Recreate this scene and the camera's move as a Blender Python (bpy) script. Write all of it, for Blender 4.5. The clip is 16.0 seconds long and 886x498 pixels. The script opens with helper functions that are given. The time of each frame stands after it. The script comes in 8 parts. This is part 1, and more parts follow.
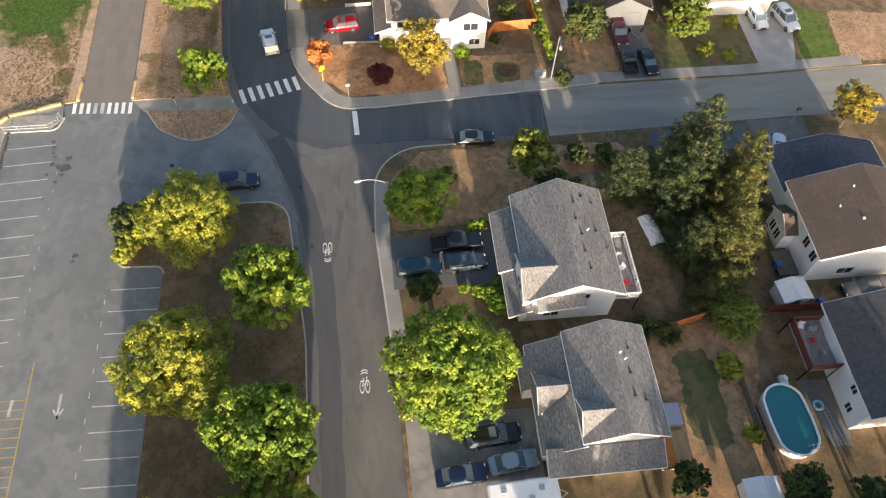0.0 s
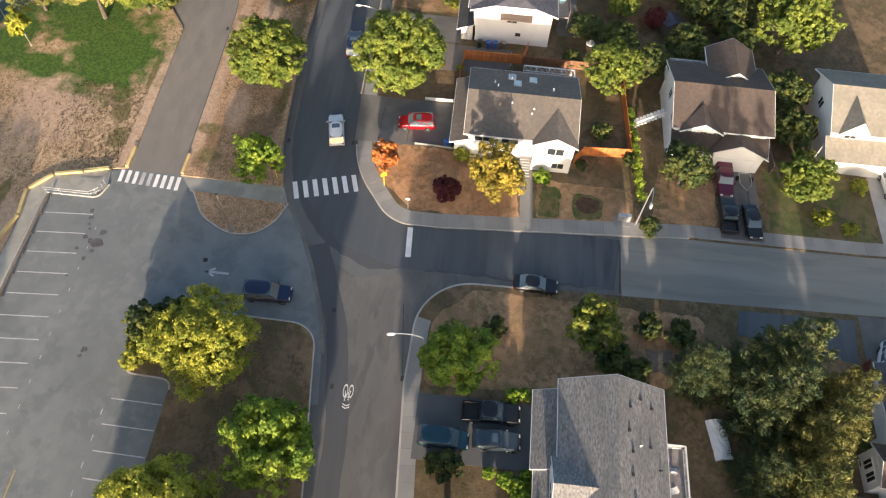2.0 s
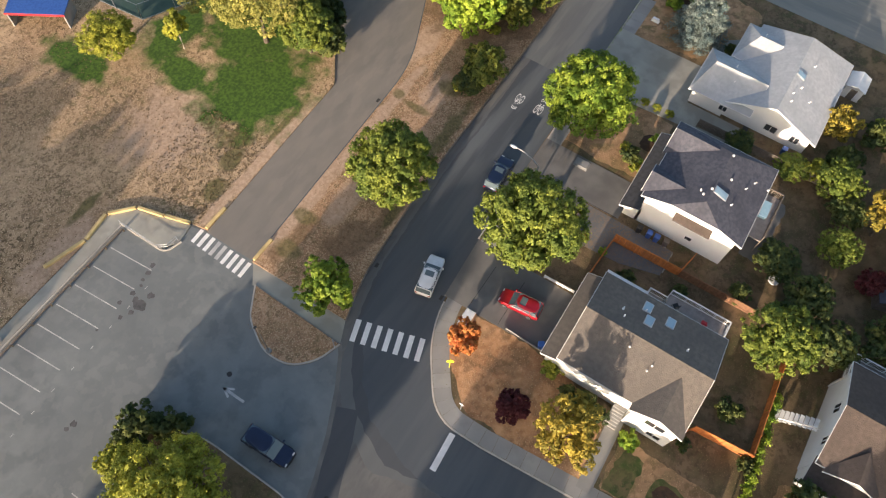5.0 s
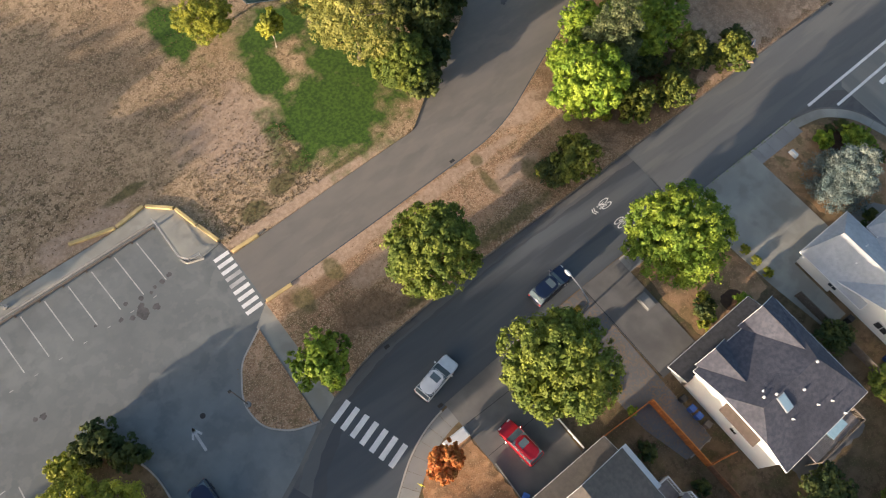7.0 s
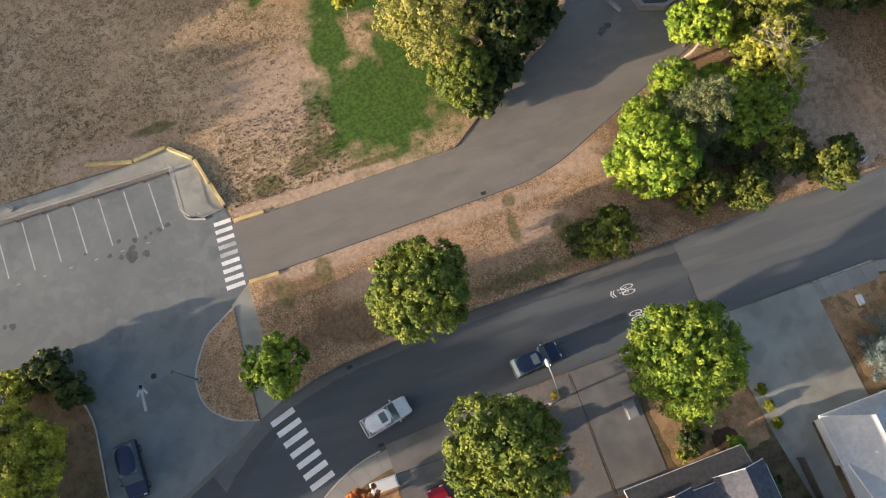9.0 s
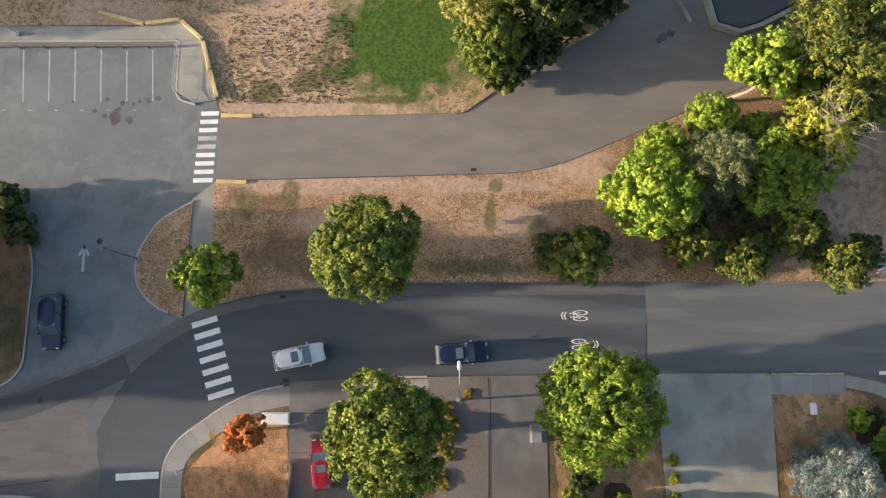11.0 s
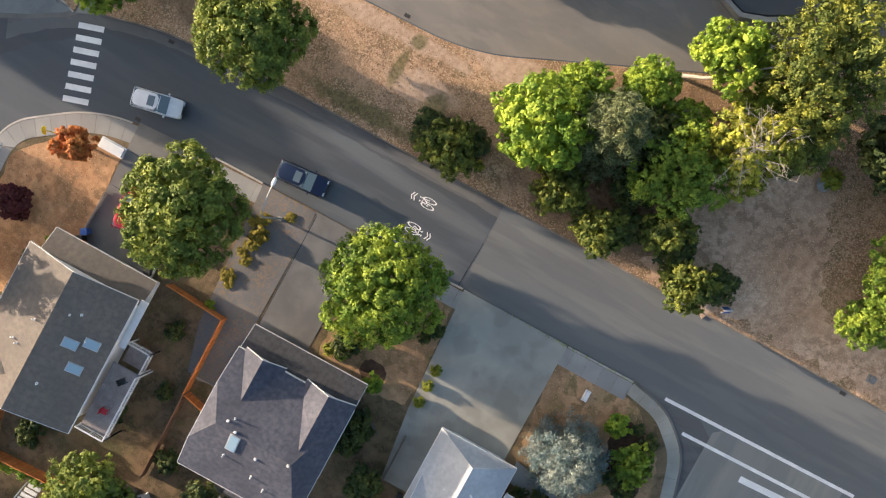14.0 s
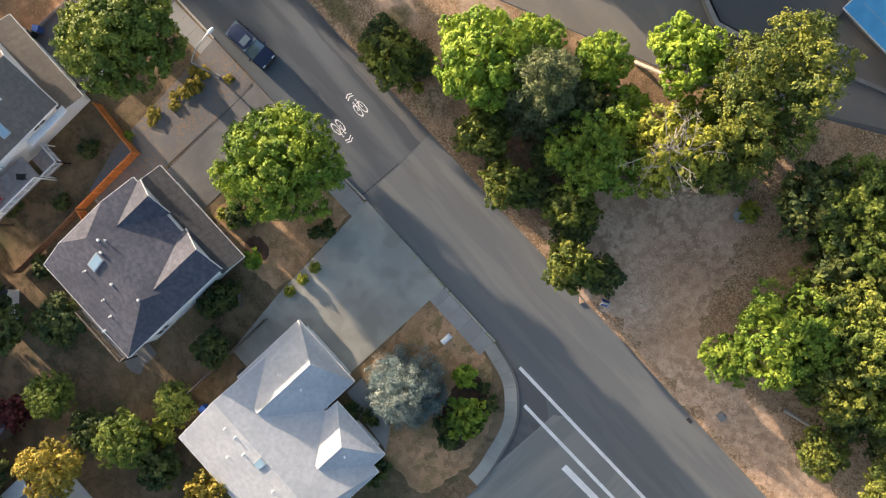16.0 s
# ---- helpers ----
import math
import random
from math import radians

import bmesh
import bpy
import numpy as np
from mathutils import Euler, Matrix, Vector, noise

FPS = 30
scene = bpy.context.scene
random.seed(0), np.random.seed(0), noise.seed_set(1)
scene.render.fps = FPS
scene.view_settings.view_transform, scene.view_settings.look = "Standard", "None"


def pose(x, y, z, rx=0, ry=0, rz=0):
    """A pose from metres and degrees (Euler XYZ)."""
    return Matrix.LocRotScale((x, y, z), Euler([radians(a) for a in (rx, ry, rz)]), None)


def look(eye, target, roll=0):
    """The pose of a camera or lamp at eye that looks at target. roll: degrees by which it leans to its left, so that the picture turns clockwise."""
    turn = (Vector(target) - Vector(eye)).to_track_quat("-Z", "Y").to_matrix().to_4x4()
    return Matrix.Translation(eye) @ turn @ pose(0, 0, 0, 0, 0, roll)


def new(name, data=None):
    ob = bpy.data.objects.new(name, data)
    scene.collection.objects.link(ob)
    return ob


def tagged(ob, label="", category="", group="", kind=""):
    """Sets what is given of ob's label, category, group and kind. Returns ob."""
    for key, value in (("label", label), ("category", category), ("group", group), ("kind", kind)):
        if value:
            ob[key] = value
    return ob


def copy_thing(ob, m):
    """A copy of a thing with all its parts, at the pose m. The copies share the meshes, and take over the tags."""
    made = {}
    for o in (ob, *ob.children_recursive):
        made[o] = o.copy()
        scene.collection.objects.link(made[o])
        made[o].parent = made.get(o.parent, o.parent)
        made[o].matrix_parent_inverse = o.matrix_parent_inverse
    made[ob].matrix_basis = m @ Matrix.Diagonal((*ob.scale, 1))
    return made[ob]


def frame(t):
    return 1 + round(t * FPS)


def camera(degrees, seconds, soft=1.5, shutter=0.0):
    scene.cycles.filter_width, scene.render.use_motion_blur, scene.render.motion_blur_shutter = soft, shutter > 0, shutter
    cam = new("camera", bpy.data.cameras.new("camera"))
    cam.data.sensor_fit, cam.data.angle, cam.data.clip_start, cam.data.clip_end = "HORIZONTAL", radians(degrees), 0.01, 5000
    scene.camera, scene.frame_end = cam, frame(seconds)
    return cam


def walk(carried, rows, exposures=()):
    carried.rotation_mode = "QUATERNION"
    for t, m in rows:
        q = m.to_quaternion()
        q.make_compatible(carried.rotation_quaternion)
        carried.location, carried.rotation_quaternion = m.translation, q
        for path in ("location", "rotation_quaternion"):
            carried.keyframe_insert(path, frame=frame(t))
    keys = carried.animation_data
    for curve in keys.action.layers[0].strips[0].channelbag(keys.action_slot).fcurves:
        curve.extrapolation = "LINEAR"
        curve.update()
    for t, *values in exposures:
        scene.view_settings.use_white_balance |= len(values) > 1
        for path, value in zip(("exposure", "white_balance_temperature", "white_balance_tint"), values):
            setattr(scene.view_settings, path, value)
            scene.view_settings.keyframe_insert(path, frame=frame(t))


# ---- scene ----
cam = camera(63.48, 16.0, 1.2)
PATH = [
    (0.0, -89.5, -23.82, 67.63, 32.08, -1.64, -95.84),
    (0.5, -85.25, -24.82, 67.58, 32.33, -1.49, -93.79),
    (1.0, -80.68, -25.66, 67.74, 32.34, -1.59, -91.03),
    (1.5, -75.84, -26.33, 68.09, 32.06, -1.77, -88.23),
    (2.0, -70.89, -26.81, 68.54, 31.66, -2.08, -84.17),
    (2.5, -65.82, -27.21, 68.94, 31.18, -2.32, -79.96),
    (3.0, -60.57, -27.48, 69.35, 30.58, -2.33, -75.98),
    (3.5, -55.28, -27.52, 69.8, 29.89, -2.24, -71.92),
    (4.0, -50.25, -27.2, 70.15, 28.83, -2.31, -67.26),
    (4.5, -45.48, -26.48, 70.24, 27.61, -2.44, -62.52),
    (7.0, -23.52, -20.36, 70.19, 21.77, -1.84, -38.39),
    (7.5, -19.57, -18.97, 70.03, 20.6, -1.39, -33.68),
    (8.0, -16.14, -17.65, 69.9, 19.22, -1.11, -28.83),
    (10.5, -2.03, -11.44, 68.26, 10.65, 0.33, -5.08),
    (11.0, 0.41, -10.44, 68.08, 8.72, 0.35, 0.0),
    (11.5, 2.99, -9.77, 67.7, 6.97, 0.61, 4.74),
    (12.0, 5.58, -9.19, 67.31, 5.35, 0.86, 9.29),
    (12.5, 8.31, -8.66, 66.87, 3.63, 1.0, 14.11),
    (13.0, 11.12, -8.15, 66.6, 1.94, 1.15, 19.02),
    (13.5, 14.17, -7.62, 66.34, 0.31, 1.46, 23.79),
    (14.0, 17.42, -7.09, 66.24, -1.26, 1.93, 28.56),
    (14.5, 20.54, -6.43, 66.14, -2.94, 2.42, 33.35),
    (15.0, 23.53, -5.68, 66.03, -2.95, 3.0, 38.17),
    (15.5, 26.75, -4.86, 66.23, -2.5, 3.88, 42.87),
    (16.0, 30.01, -4.04, 66.24, -1.84, 4.79, 47.36),
]
walk(cam, [(t, pose(*place)) for t, *place in PATH], [(0.0, 1.28, 6050, 13), (3.0, 1.18, 6050, 13), (7.5, 1.0, 6050, 13), (10.5, 1.13, 6050, 13), (14.0, 1.38, 6050, 13), (16.0, 1.43, 6050, 13)])

# ---- light ----
SUN_ELEVATION, SUN_AZIMUTH = 10.2, 183.6   # degrees; azimuth of the sun seen from the place, from +x towards +y
world = bpy.data.worlds.new("sky")
scene.world = world
world.use_nodes = True
sky_nodes = world.node_tree.nodes
sky = sky_nodes.new("ShaderNodeTexSky")
sky.sky_type, sky.sun_disc = "NISHITA", False
sky.sun_elevation, sky.sun_rotation = radians(SUN_ELEVATION), radians(90 - SUN_AZIMUTH)
sky.air_density, sky.dust_density, sky.ozone_density = 1.0, 3.5, 0.8
sky_nodes["Background"].inputs["Strength"].default_value = 0.138
world.node_tree.links.new(sky.outputs["Color"], sky_nodes["Background"].inputs["Color"])
sun = new("sun", bpy.data.lights.new("sun", "SUN"))
sun.data.energy, sun.data.angle, sun.data.color = 5.0, radians(0.8), (1.0, 0.79, 0.565)
sx, sy = math.cos(radians(SUN_AZIMUTH)), math.sin(radians(SUN_AZIMUTH))
ce, se = math.cos(radians(SUN_ELEVATION)), math.sin(radians(SUN_ELEVATION))
sun.matrix_world = look((100 * sx * ce, 100 * sy * ce, 100 * se), (0, 0, 0))


# ---- materials ----
def rgb(c):
    return (*c, 1.0)


def material(name, a, b, scale=3.0, rough=0.85, metal=0.0, bump=0.0, bump_scale=40.0, big=None, big_scale=0.15, big_mix=0.5,
             speck=None, speck_scale=60.0, speck_amount=0.25, island=0.0, piece=0.0, local=False, stretch=None, coat=0.0, mottle=(), spots=()):
    """Two colours mixed by fine noise, a third laid over by broad noise, dark or light specks, and relief.
    spots: patches of other growth, each a pair of colours, an amount and ellipses (x, y, rx, ry) with frayed edges."""
    m = bpy.data.materials.new(name)
    m.use_nodes = True
    nodes, links = m.node_tree.nodes, m.node_tree.links
    out = nodes["Principled BSDF"]
    out.inputs["Roughness"].default_value, out.inputs["Metallic"].default_value = rough, metal
    if coat:
        out.inputs["Coat Weight"].default_value = coat
        out.inputs["Coat Roughness"].default_value = 0.08
    if local:
        place = nodes.new("ShaderNodeTexCoord").outputs["Object"]
    else:
        place = nodes.new("ShaderNodeNewGeometry").outputs["Position"]
    if stretch:
        mapping = nodes.new("ShaderNodeMapping")
        mapping.inputs["Scale"].default_value = stretch
        links.new(place, mapping.inputs["Vector"])
        place = mapping.outputs["Vector"]

    def grain(size, detail=4.0):
        n = nodes.new("ShaderNodeTexNoise")
        n.inputs["Scale"].default_value, n.inputs["Detail"].default_value = size, detail
        links.new(place, n.inputs["Vector"])
        return n.outputs["Fac"]

    def ramp(value, low, high):
        r = nodes.new("ShaderNodeMapRange")
        r.inputs["From Min"].default_value, r.inputs["From Max"].default_value = low, high
        links.new(value, r.inputs["Value"])
        return r.outputs["Result"]

    def mix(first, second, factor):
        x = nodes.new("ShaderNodeMix")
        x.data_type = "RGBA"
        colour_in = [s for s in x.inputs if s.type == "RGBA"]
        for socket, value in zip(colour_in, (first, second)):
            if isinstance(value, tuple):
                socket.default_value = rgb(value)
            else:
                links.new(value, socket)
        fac = [s for s in x.inputs if s.type == "VALUE"][0]
        if isinstance(factor, float):
            fac.default_value = factor
        else:
            links.new(factor, fac)
        return [s for s in x.outputs if s.type == "RGBA"][0]

    colour = mix(a, b, ramp(grain(scale), 0.35, 0.65))
    if big:
        f = ramp(grain(big_scale, 5.0), 0.42, 0.62)
        g = nodes.new("ShaderNodeMath")
        g.operation = "MULTIPLY"
        links.new(f, g.inputs[0])
        g.inputs[1].default_value = big_mix
        colour = mix(colour, big, g.outputs[0])
    for tone, fine, broad, amount, *start in mottle:
        low = start[0] if start else 0.49
        g = nodes.new("ShaderNodeMath")
        g.operation = "MULTIPLY"
        links.new(ramp(grain(fine, 3.0), low, low + (0.05 if start else 0.09)), g.inputs[0])
        h = nodes.new("ShaderNodeMapRange")
        h.inputs["From Min"].default_value, h.inputs["From Max"].default_value = 0.40, 0.62
        h.inputs["To Min"].default_value, h.inputs["To Max"].default_value = amount * 0.3, amount
        links.new(grain(broad, 3.0), h.inputs["Value"])
        links.new(h.outputs["Result"], g.inputs[1])
        colour = mix(colour, tone, g.outputs[0])
    if speck:
        colour = mix(colour, speck, ramp(grain(speck_scale, 2.0), 0.72 - speck_amount * 0.4, 0.80 - speck_amount * 0.3))
    for dark, light, amount, ellipses in spots:
        fray, reach = grain(0.42, 5.0), None
        for cx, cy, rx, ry in ellipses:
            away = nodes.new("ShaderNodeVectorMath")
            away.operation = "SUBTRACT"
            links.new(place, away.inputs[0])
            away.inputs[1].default_value = (cx, cy, 0)
            scaled = nodes.new("ShaderNodeVectorMath")
            scaled.operation = "MULTIPLY"
            links.new(away.outputs["Vector"], scaled.inputs[0])
            scaled.inputs[1].default_value = (1 / rx, 1 / ry, 0)
            size = nodes.new("ShaderNodeVectorMath")
            size.operation = "LENGTH"
            links.new(scaled.outputs["Vector"], size.inputs[0])
            if reach is None:
                reach = size.outputs["Value"]
            else:
                least = nodes.new("ShaderNodeMath")
                least.operation = "MINIMUM"
                links.new(reach, least.inputs[0])
                links.new(size.outputs["Value"], least.inputs[1])
                reach = least.outputs[0]
        edge = nodes.new("ShaderNodeMath")
        edge.operation = "MULTIPLY_ADD"
        links.new(fray, edge.inputs[0])
        edge.inputs[1].default_value = 1.7
        links.new(reach, edge.inputs[2])
        fade = nodes.new("ShaderNodeMapRange")
        fade.inputs["From Min"].default_value, fade.inputs["From Max"].default_value = 2.05, 1.60
        fade.inputs["To Max"].default_value = amount
        links.new(edge.outputs[0], fade.inputs["Value"])
        colour = mix(colour, mix(dark, light, ramp(grain(3.0, 4.0), 0.38, 0.62)), fade.outputs["Result"])
    if island or piece:
        if island:
            value = nodes.new("ShaderNodeNewGeometry").outputs["Random Per Island"]
        else:
            value = nodes.new("ShaderNodeObjectInfo").outputs["Random"]
        r = nodes.new("ShaderNodeMapRange")
        r.inputs["To Min"].default_value, r.inputs["To Max"].default_value = 1 - max(island, piece), 1 + max(island, piece)
        links.new(value, r.inputs["Value"])
        h = nodes.new("ShaderNodeHueSaturation")
        links.new(r.outputs["Result"], h.inputs["Value"])
        links.new(colour, h.inputs["Color"])
        colour = h.outputs["Color"]
    links.new(colour, out.inputs["Base Color"])
    if bump:
        node = nodes.new("ShaderNodeBump")
        node.inputs["Strength"].default_value, node.inputs["Distance"].default_value = bump, 0.05
        links.new(grain(bump_scale, 3.0), node.inputs["Height"])
        links.new(node.outputs["Normal"], out.inputs["Normal"])
    return m


def leaf_material(name, a, b, tip, tip_mix=0.5, clump_scale=0.9):
    """Leaves: two greens by noise, a lighter tone on some clumps that paints sunlight at random, each leaf its own
    shade; light passes through.
    """
    m = material(name, a, b, scale=clump_scale, rough=0.75, big=tip, big_scale=clump_scale * 0.55, big_mix=tip_mix * 0.7, island=0.2, local=True)
    nodes, links = m.node_tree.nodes, m.node_tree.links
    out = nodes["Principled BSDF"]
    through_leaf = nodes.new("ShaderNodeBsdfTranslucent")
    links.new(out.inputs["Base Color"].links[0].from_socket, through_leaf.inputs["Color"])
    blend = nodes.new("ShaderNodeMixShader")
    blend.inputs["Fac"].default_value = 0.24
    links.new(out.outputs["BSDF"], blend.inputs[1])
    links.new(through_leaf.outputs["BSDF"], blend.inputs[2])
    links.new(blend.outputs["Shader"], nodes["Material Output"].inputs["Surface"])
    return m


def glass_material(name, tint, rough=0.05):
    m = bpy.data.materials.new(name)
    m.use_nodes = True
    p = m.node_tree.nodes["Principled BSDF"]
    p.inputs["Base Color"].default_value = rgb(tint)
    p.inputs["Roughness"].default_value, p.inputs["Metallic"].default_value = rough, 0.0
    p.inputs["Specular IOR Level"].default_value = 0.9
    return m


ASPHALT = material("asphalt", (0.126, 0.126, 0.121), (0.153, 0.150, 0.143), 0.6, 0.9, bump=0.3, bump_scale=60, big=(0.097, 0.098, 0.099), big_scale=0.07, big_mix=0.9, speck=(0.184, 0.178, 0.167), speck_scale=25, speck_amount=0.1, stretch=(0.35, 1.0, 1.0), mottle=(((0.075, 0.077, 0.077), 0.6, 0.08, 0.85), ((0.189, 0.178, 0.163), 0.3, 0.06, 0.65), ((0.087, 0.088, 0.088), 1.2, 0.2, 0.4)))
# New asphalt, made darker and bluer still for tree shade not cast here.
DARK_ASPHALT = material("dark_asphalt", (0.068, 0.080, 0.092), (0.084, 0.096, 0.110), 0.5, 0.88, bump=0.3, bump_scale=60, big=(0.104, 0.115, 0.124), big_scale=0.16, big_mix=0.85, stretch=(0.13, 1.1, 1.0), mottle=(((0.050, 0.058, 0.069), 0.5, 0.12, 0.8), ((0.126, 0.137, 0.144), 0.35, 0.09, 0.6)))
LOT_ASPHALT = material("lot_asphalt", (0.175, 0.190, 0.190), (0.203, 0.218, 0.214), 0.5, 0.92, bump=0.3, bump_scale=60, big=(0.147, 0.160, 0.162), big_scale=0.05, big_mix=0.8, mottle=(((0.124, 0.135, 0.138), 0.35, 0.07, 0.6), ((0.222, 0.235, 0.227), 0.8, 0.12, 0.5)))
WORN_ASPHALT = material("worn_asphalt", (0.116, 0.122, 0.123), (0.134, 0.139, 0.138), 0.5, 0.9, bump=0.3, bump_scale=60, big=(0.102, 0.106, 0.110), big_scale=0.12, big_mix=0.8, stretch=(0.13, 1.1, 1.0))
MID_ASPHALT = material("mid_asphalt", (0.068, 0.075, 0.083), (0.083, 0.088, 0.095), 0.5, 0.9, bump=0.3, bump_scale=60, big=(0.087, 0.092, 0.097), big_scale=0.14, big_mix=0.8, stretch=(0.13, 1.1, 1.0), mottle=(((0.051, 0.057, 0.063), 0.5, 0.12, 0.6),))
EAST_ASPHALT = material("old_asphalt", (0.145, 0.149, 0.147), (0.170, 0.175, 0.170), 0.5, 0.92, bump=0.3, bump_scale=60, big=(0.126, 0.133, 0.134), big_scale=0.05, big_mix=0.8, stretch=(0.13, 1.1, 1.0), mottle=(((0.108, 0.114, 0.117), 0.35, 0.07, 0.6), ((0.190, 0.190, 0.174), 0.8, 0.12, 0.5)))
SIDE_ASPHALT = material("side_street_asphalt", (0.223, 0.222, 0.202), (0.264, 0.261, 0.233), 0.5, 0.92, bump=0.3, bump_scale=60, big=(0.197, 0.198, 0.184), big_scale=0.05, big_mix=0.8, stretch=(1.1, 0.13, 1.0), mottle=(((0.167, 0.171, 0.160), 0.35, 0.07, 0.6), ((0.295, 0.283, 0.239), 0.8, 0.12, 0.5)))
LANE_ASPHALT = material("lane_asphalt", (0.196, 0.179, 0.156), (0.226, 0.205, 0.177), 0.5, 0.92, bump=0.3, bump_scale=60, big=(0.171, 0.159, 0.143), big_scale=0.05, big_mix=0.8, stretch=(0.4, 1.0, 1.0), mottle=(((0.149, 0.139, 0.127), 0.35, 0.07, 0.6), ((0.248, 0.221, 0.188), 0.8, 0.12, 0.5)))
DRIVE = material("drive_concrete", (0.155, 0.148, 0.138), (0.19, 0.18, 0.165), 0.7, 0.92, bump=0.2, big=(0.11, 0.105, 0.10), big_scale=0.25, big_mix=0.7)
DRIVE_DARK = material("smooth_drive", (0.335, 0.326, 0.283), (0.384, 0.373, 0.319), 0.5, 0.92, bump=0.2, big=(0.284, 0.276, 0.239), big_scale=0.2, big_mix=0.8, mottle=(((0.234, 0.227, 0.196), 0.4, 0.1, 0.5),))
DRIVE_PANEL = material("drive_panel", (0.335, 0.326, 0.283), (0.384, 0.373, 0.319), 0.5, 0.92, bump=0.2, big=(0.284, 0.276, 0.239), big_scale=0.2, big_mix=0.8, mottle=(((0.234, 0.227, 0.196), 0.4, 0.1, 0.5),), piece=0.05)
SIDE_DRIVE = material("grey_concrete_drive", (0.24, 0.23, 0.215), (0.29, 0.28, 0.26), 0.7, 0.92, bump=0.2, big=(0.19, 0.183, 0.172), big_scale=0.25, big_mix=0.7, mottle=(((0.14, 0.135, 0.13), 0.9, 0.15, 0.5),))
PALE_DRIVE = material("pale_concrete_drive", (0.36, 0.35, 0.33), (0.43, 0.42, 0.395), 0.7, 0.92, bump=0.2, big=(0.29, 0.28, 0.265), big_scale=0.25, big_mix=0.7)
OLD_DRIVE = material("leaf_strewn_drive", (0.145, 0.145, 0.145), (0.185, 0.182, 0.178), 0.8, 0.92, bump=0.3, big=(0.12, 0.118, 0.115), big_scale=0.2, big_mix=0.7, mottle=(((0.36, 0.20, 0.08), 4.5, 0.3, 0.45), ((0.20, 0.15, 0.10), 1.4, 0.2, 0.35)))
WALK = material("walk_concrete", (0.281, 0.274, 0.255), (0.338, 0.326, 0.303), 0.8, 0.92, bump=0.2, big=(0.207, 0.204, 0.195), big_scale=0.2, big_mix=0.6, piece=0.08)
WORN_KERB = material("soil_stained_kerb", (0.17, 0.15, 0.125), (0.25, 0.22, 0.185), 1.5, 0.9, bump=0.2, big=(0.12, 0.10, 0.08), big_scale=0.3, big_mix=0.7)
KERB = material("kerb_concrete", (0.43, 0.40, 0.355), (0.52, 0.485, 0.435), 1.5, 0.9, bump=0.2, big=(0.32, 0.30, 0.27), big_scale=0.3, big_mix=0.6)
DRY_GRASS = material("dry_grass", (0.388, 0.233, 0.130), (0.510, 0.327, 0.195), 1.3, 0.95, bump=0.8, bump_scale=9, big=(0.255, 0.148, 0.079), big_scale=0.13, big_mix=0.75, speck=(0.592, 0.406, 0.251), speck_scale=7.0, speck_amount=0.42, mottle=(((0.168, 0.104, 0.048), 1.1, 0.2, 0.6), ((0.143, 0.114, 0.037), 0.5, 0.11, 0.45), ((0.184, 0.104, 0.054), 5.0, 0.3, 0.8, 0.53), ((0.632, 0.455, 0.288), 4.6, 0.2, 0.55, 0.54), ((0.133, 0.099, 0.042), 2.0, 0.12, 0.75, 0.57)))
SOIL_DARK, SOIL_BROWN = (0.105, 0.066, 0.034), (0.185, 0.115, 0.062)
WEED_DARK, WEED_LIGHT = (0.085, 0.080, 0.026), (0.165, 0.140, 0.050)
BARE_DARK, BARE_LIGHT = (0.40, 0.275, 0.185), (0.53, 0.385, 0.275)
VERGE = material("weedy_dry_verge", (0.388, 0.233, 0.130), (0.510, 0.327, 0.195), 1.3, 0.95, bump=0.8, bump_scale=9, big=(0.255, 0.148, 0.079), big_scale=0.13, big_mix=0.75, speck=(0.592, 0.406, 0.251), speck_scale=7.0, speck_amount=0.42, mottle=(((0.168, 0.104, 0.048), 1.1, 0.2, 0.6), ((0.143, 0.114, 0.037), 0.5, 0.11, 0.45), ((0.184, 0.104, 0.054), 5.0, 0.3, 0.8, 0.53), ((0.632, 0.455, 0.288), 4.6, 0.2, 0.55, 0.54), ((0.133, 0.099, 0.042), 2.0, 0.12, 0.75, 0.57)),
                 spots=((BARE_DARK, BARE_LIGHT, 0.8, ((-12, 6.3, 9, 0.9), (1, 6.2, 9, 0.8), (-11, 2.8, 3.5, 1.4), (7.5, 2.6, 3.2, 1.4), (14, 8, 4, 1.5))),
                        (SOIL_DARK, SOIL_BROWN, 0.7, ((-15, -0.2, 3.4, 2.0), (-16.4, 4.3, 2.2, 1.0), (-11.5, -2.2, 4, 1.0), (-20.2, 5.2, 1.2, 1.0), (27, 1.8, 9.5, 4.2), (24, 8, 7, 5), (33, 9, 7, 6), (12.5, 0.4, 3.0, 1.6))),
                        (WEED_DARK, WEED_LIGHT, 0.75, ((5.1, 6.3, 0.7, 0.7), (4.6, 3.4, 0.6, 1.7), (3.4, -1.7, 5.5, 0.9), (-19.2, 4.4, 1.2, 1.5), (-14.8, 5.4, 0.8, 1.6), (9.3, 1.4, 1.2, 1.5), (-9, -2.6, 3, 0.6)))))
GREEN_DARK, GREEN_LIGHT = (0.032, 0.074, 0.007), (0.074, 0.138, 0.012)
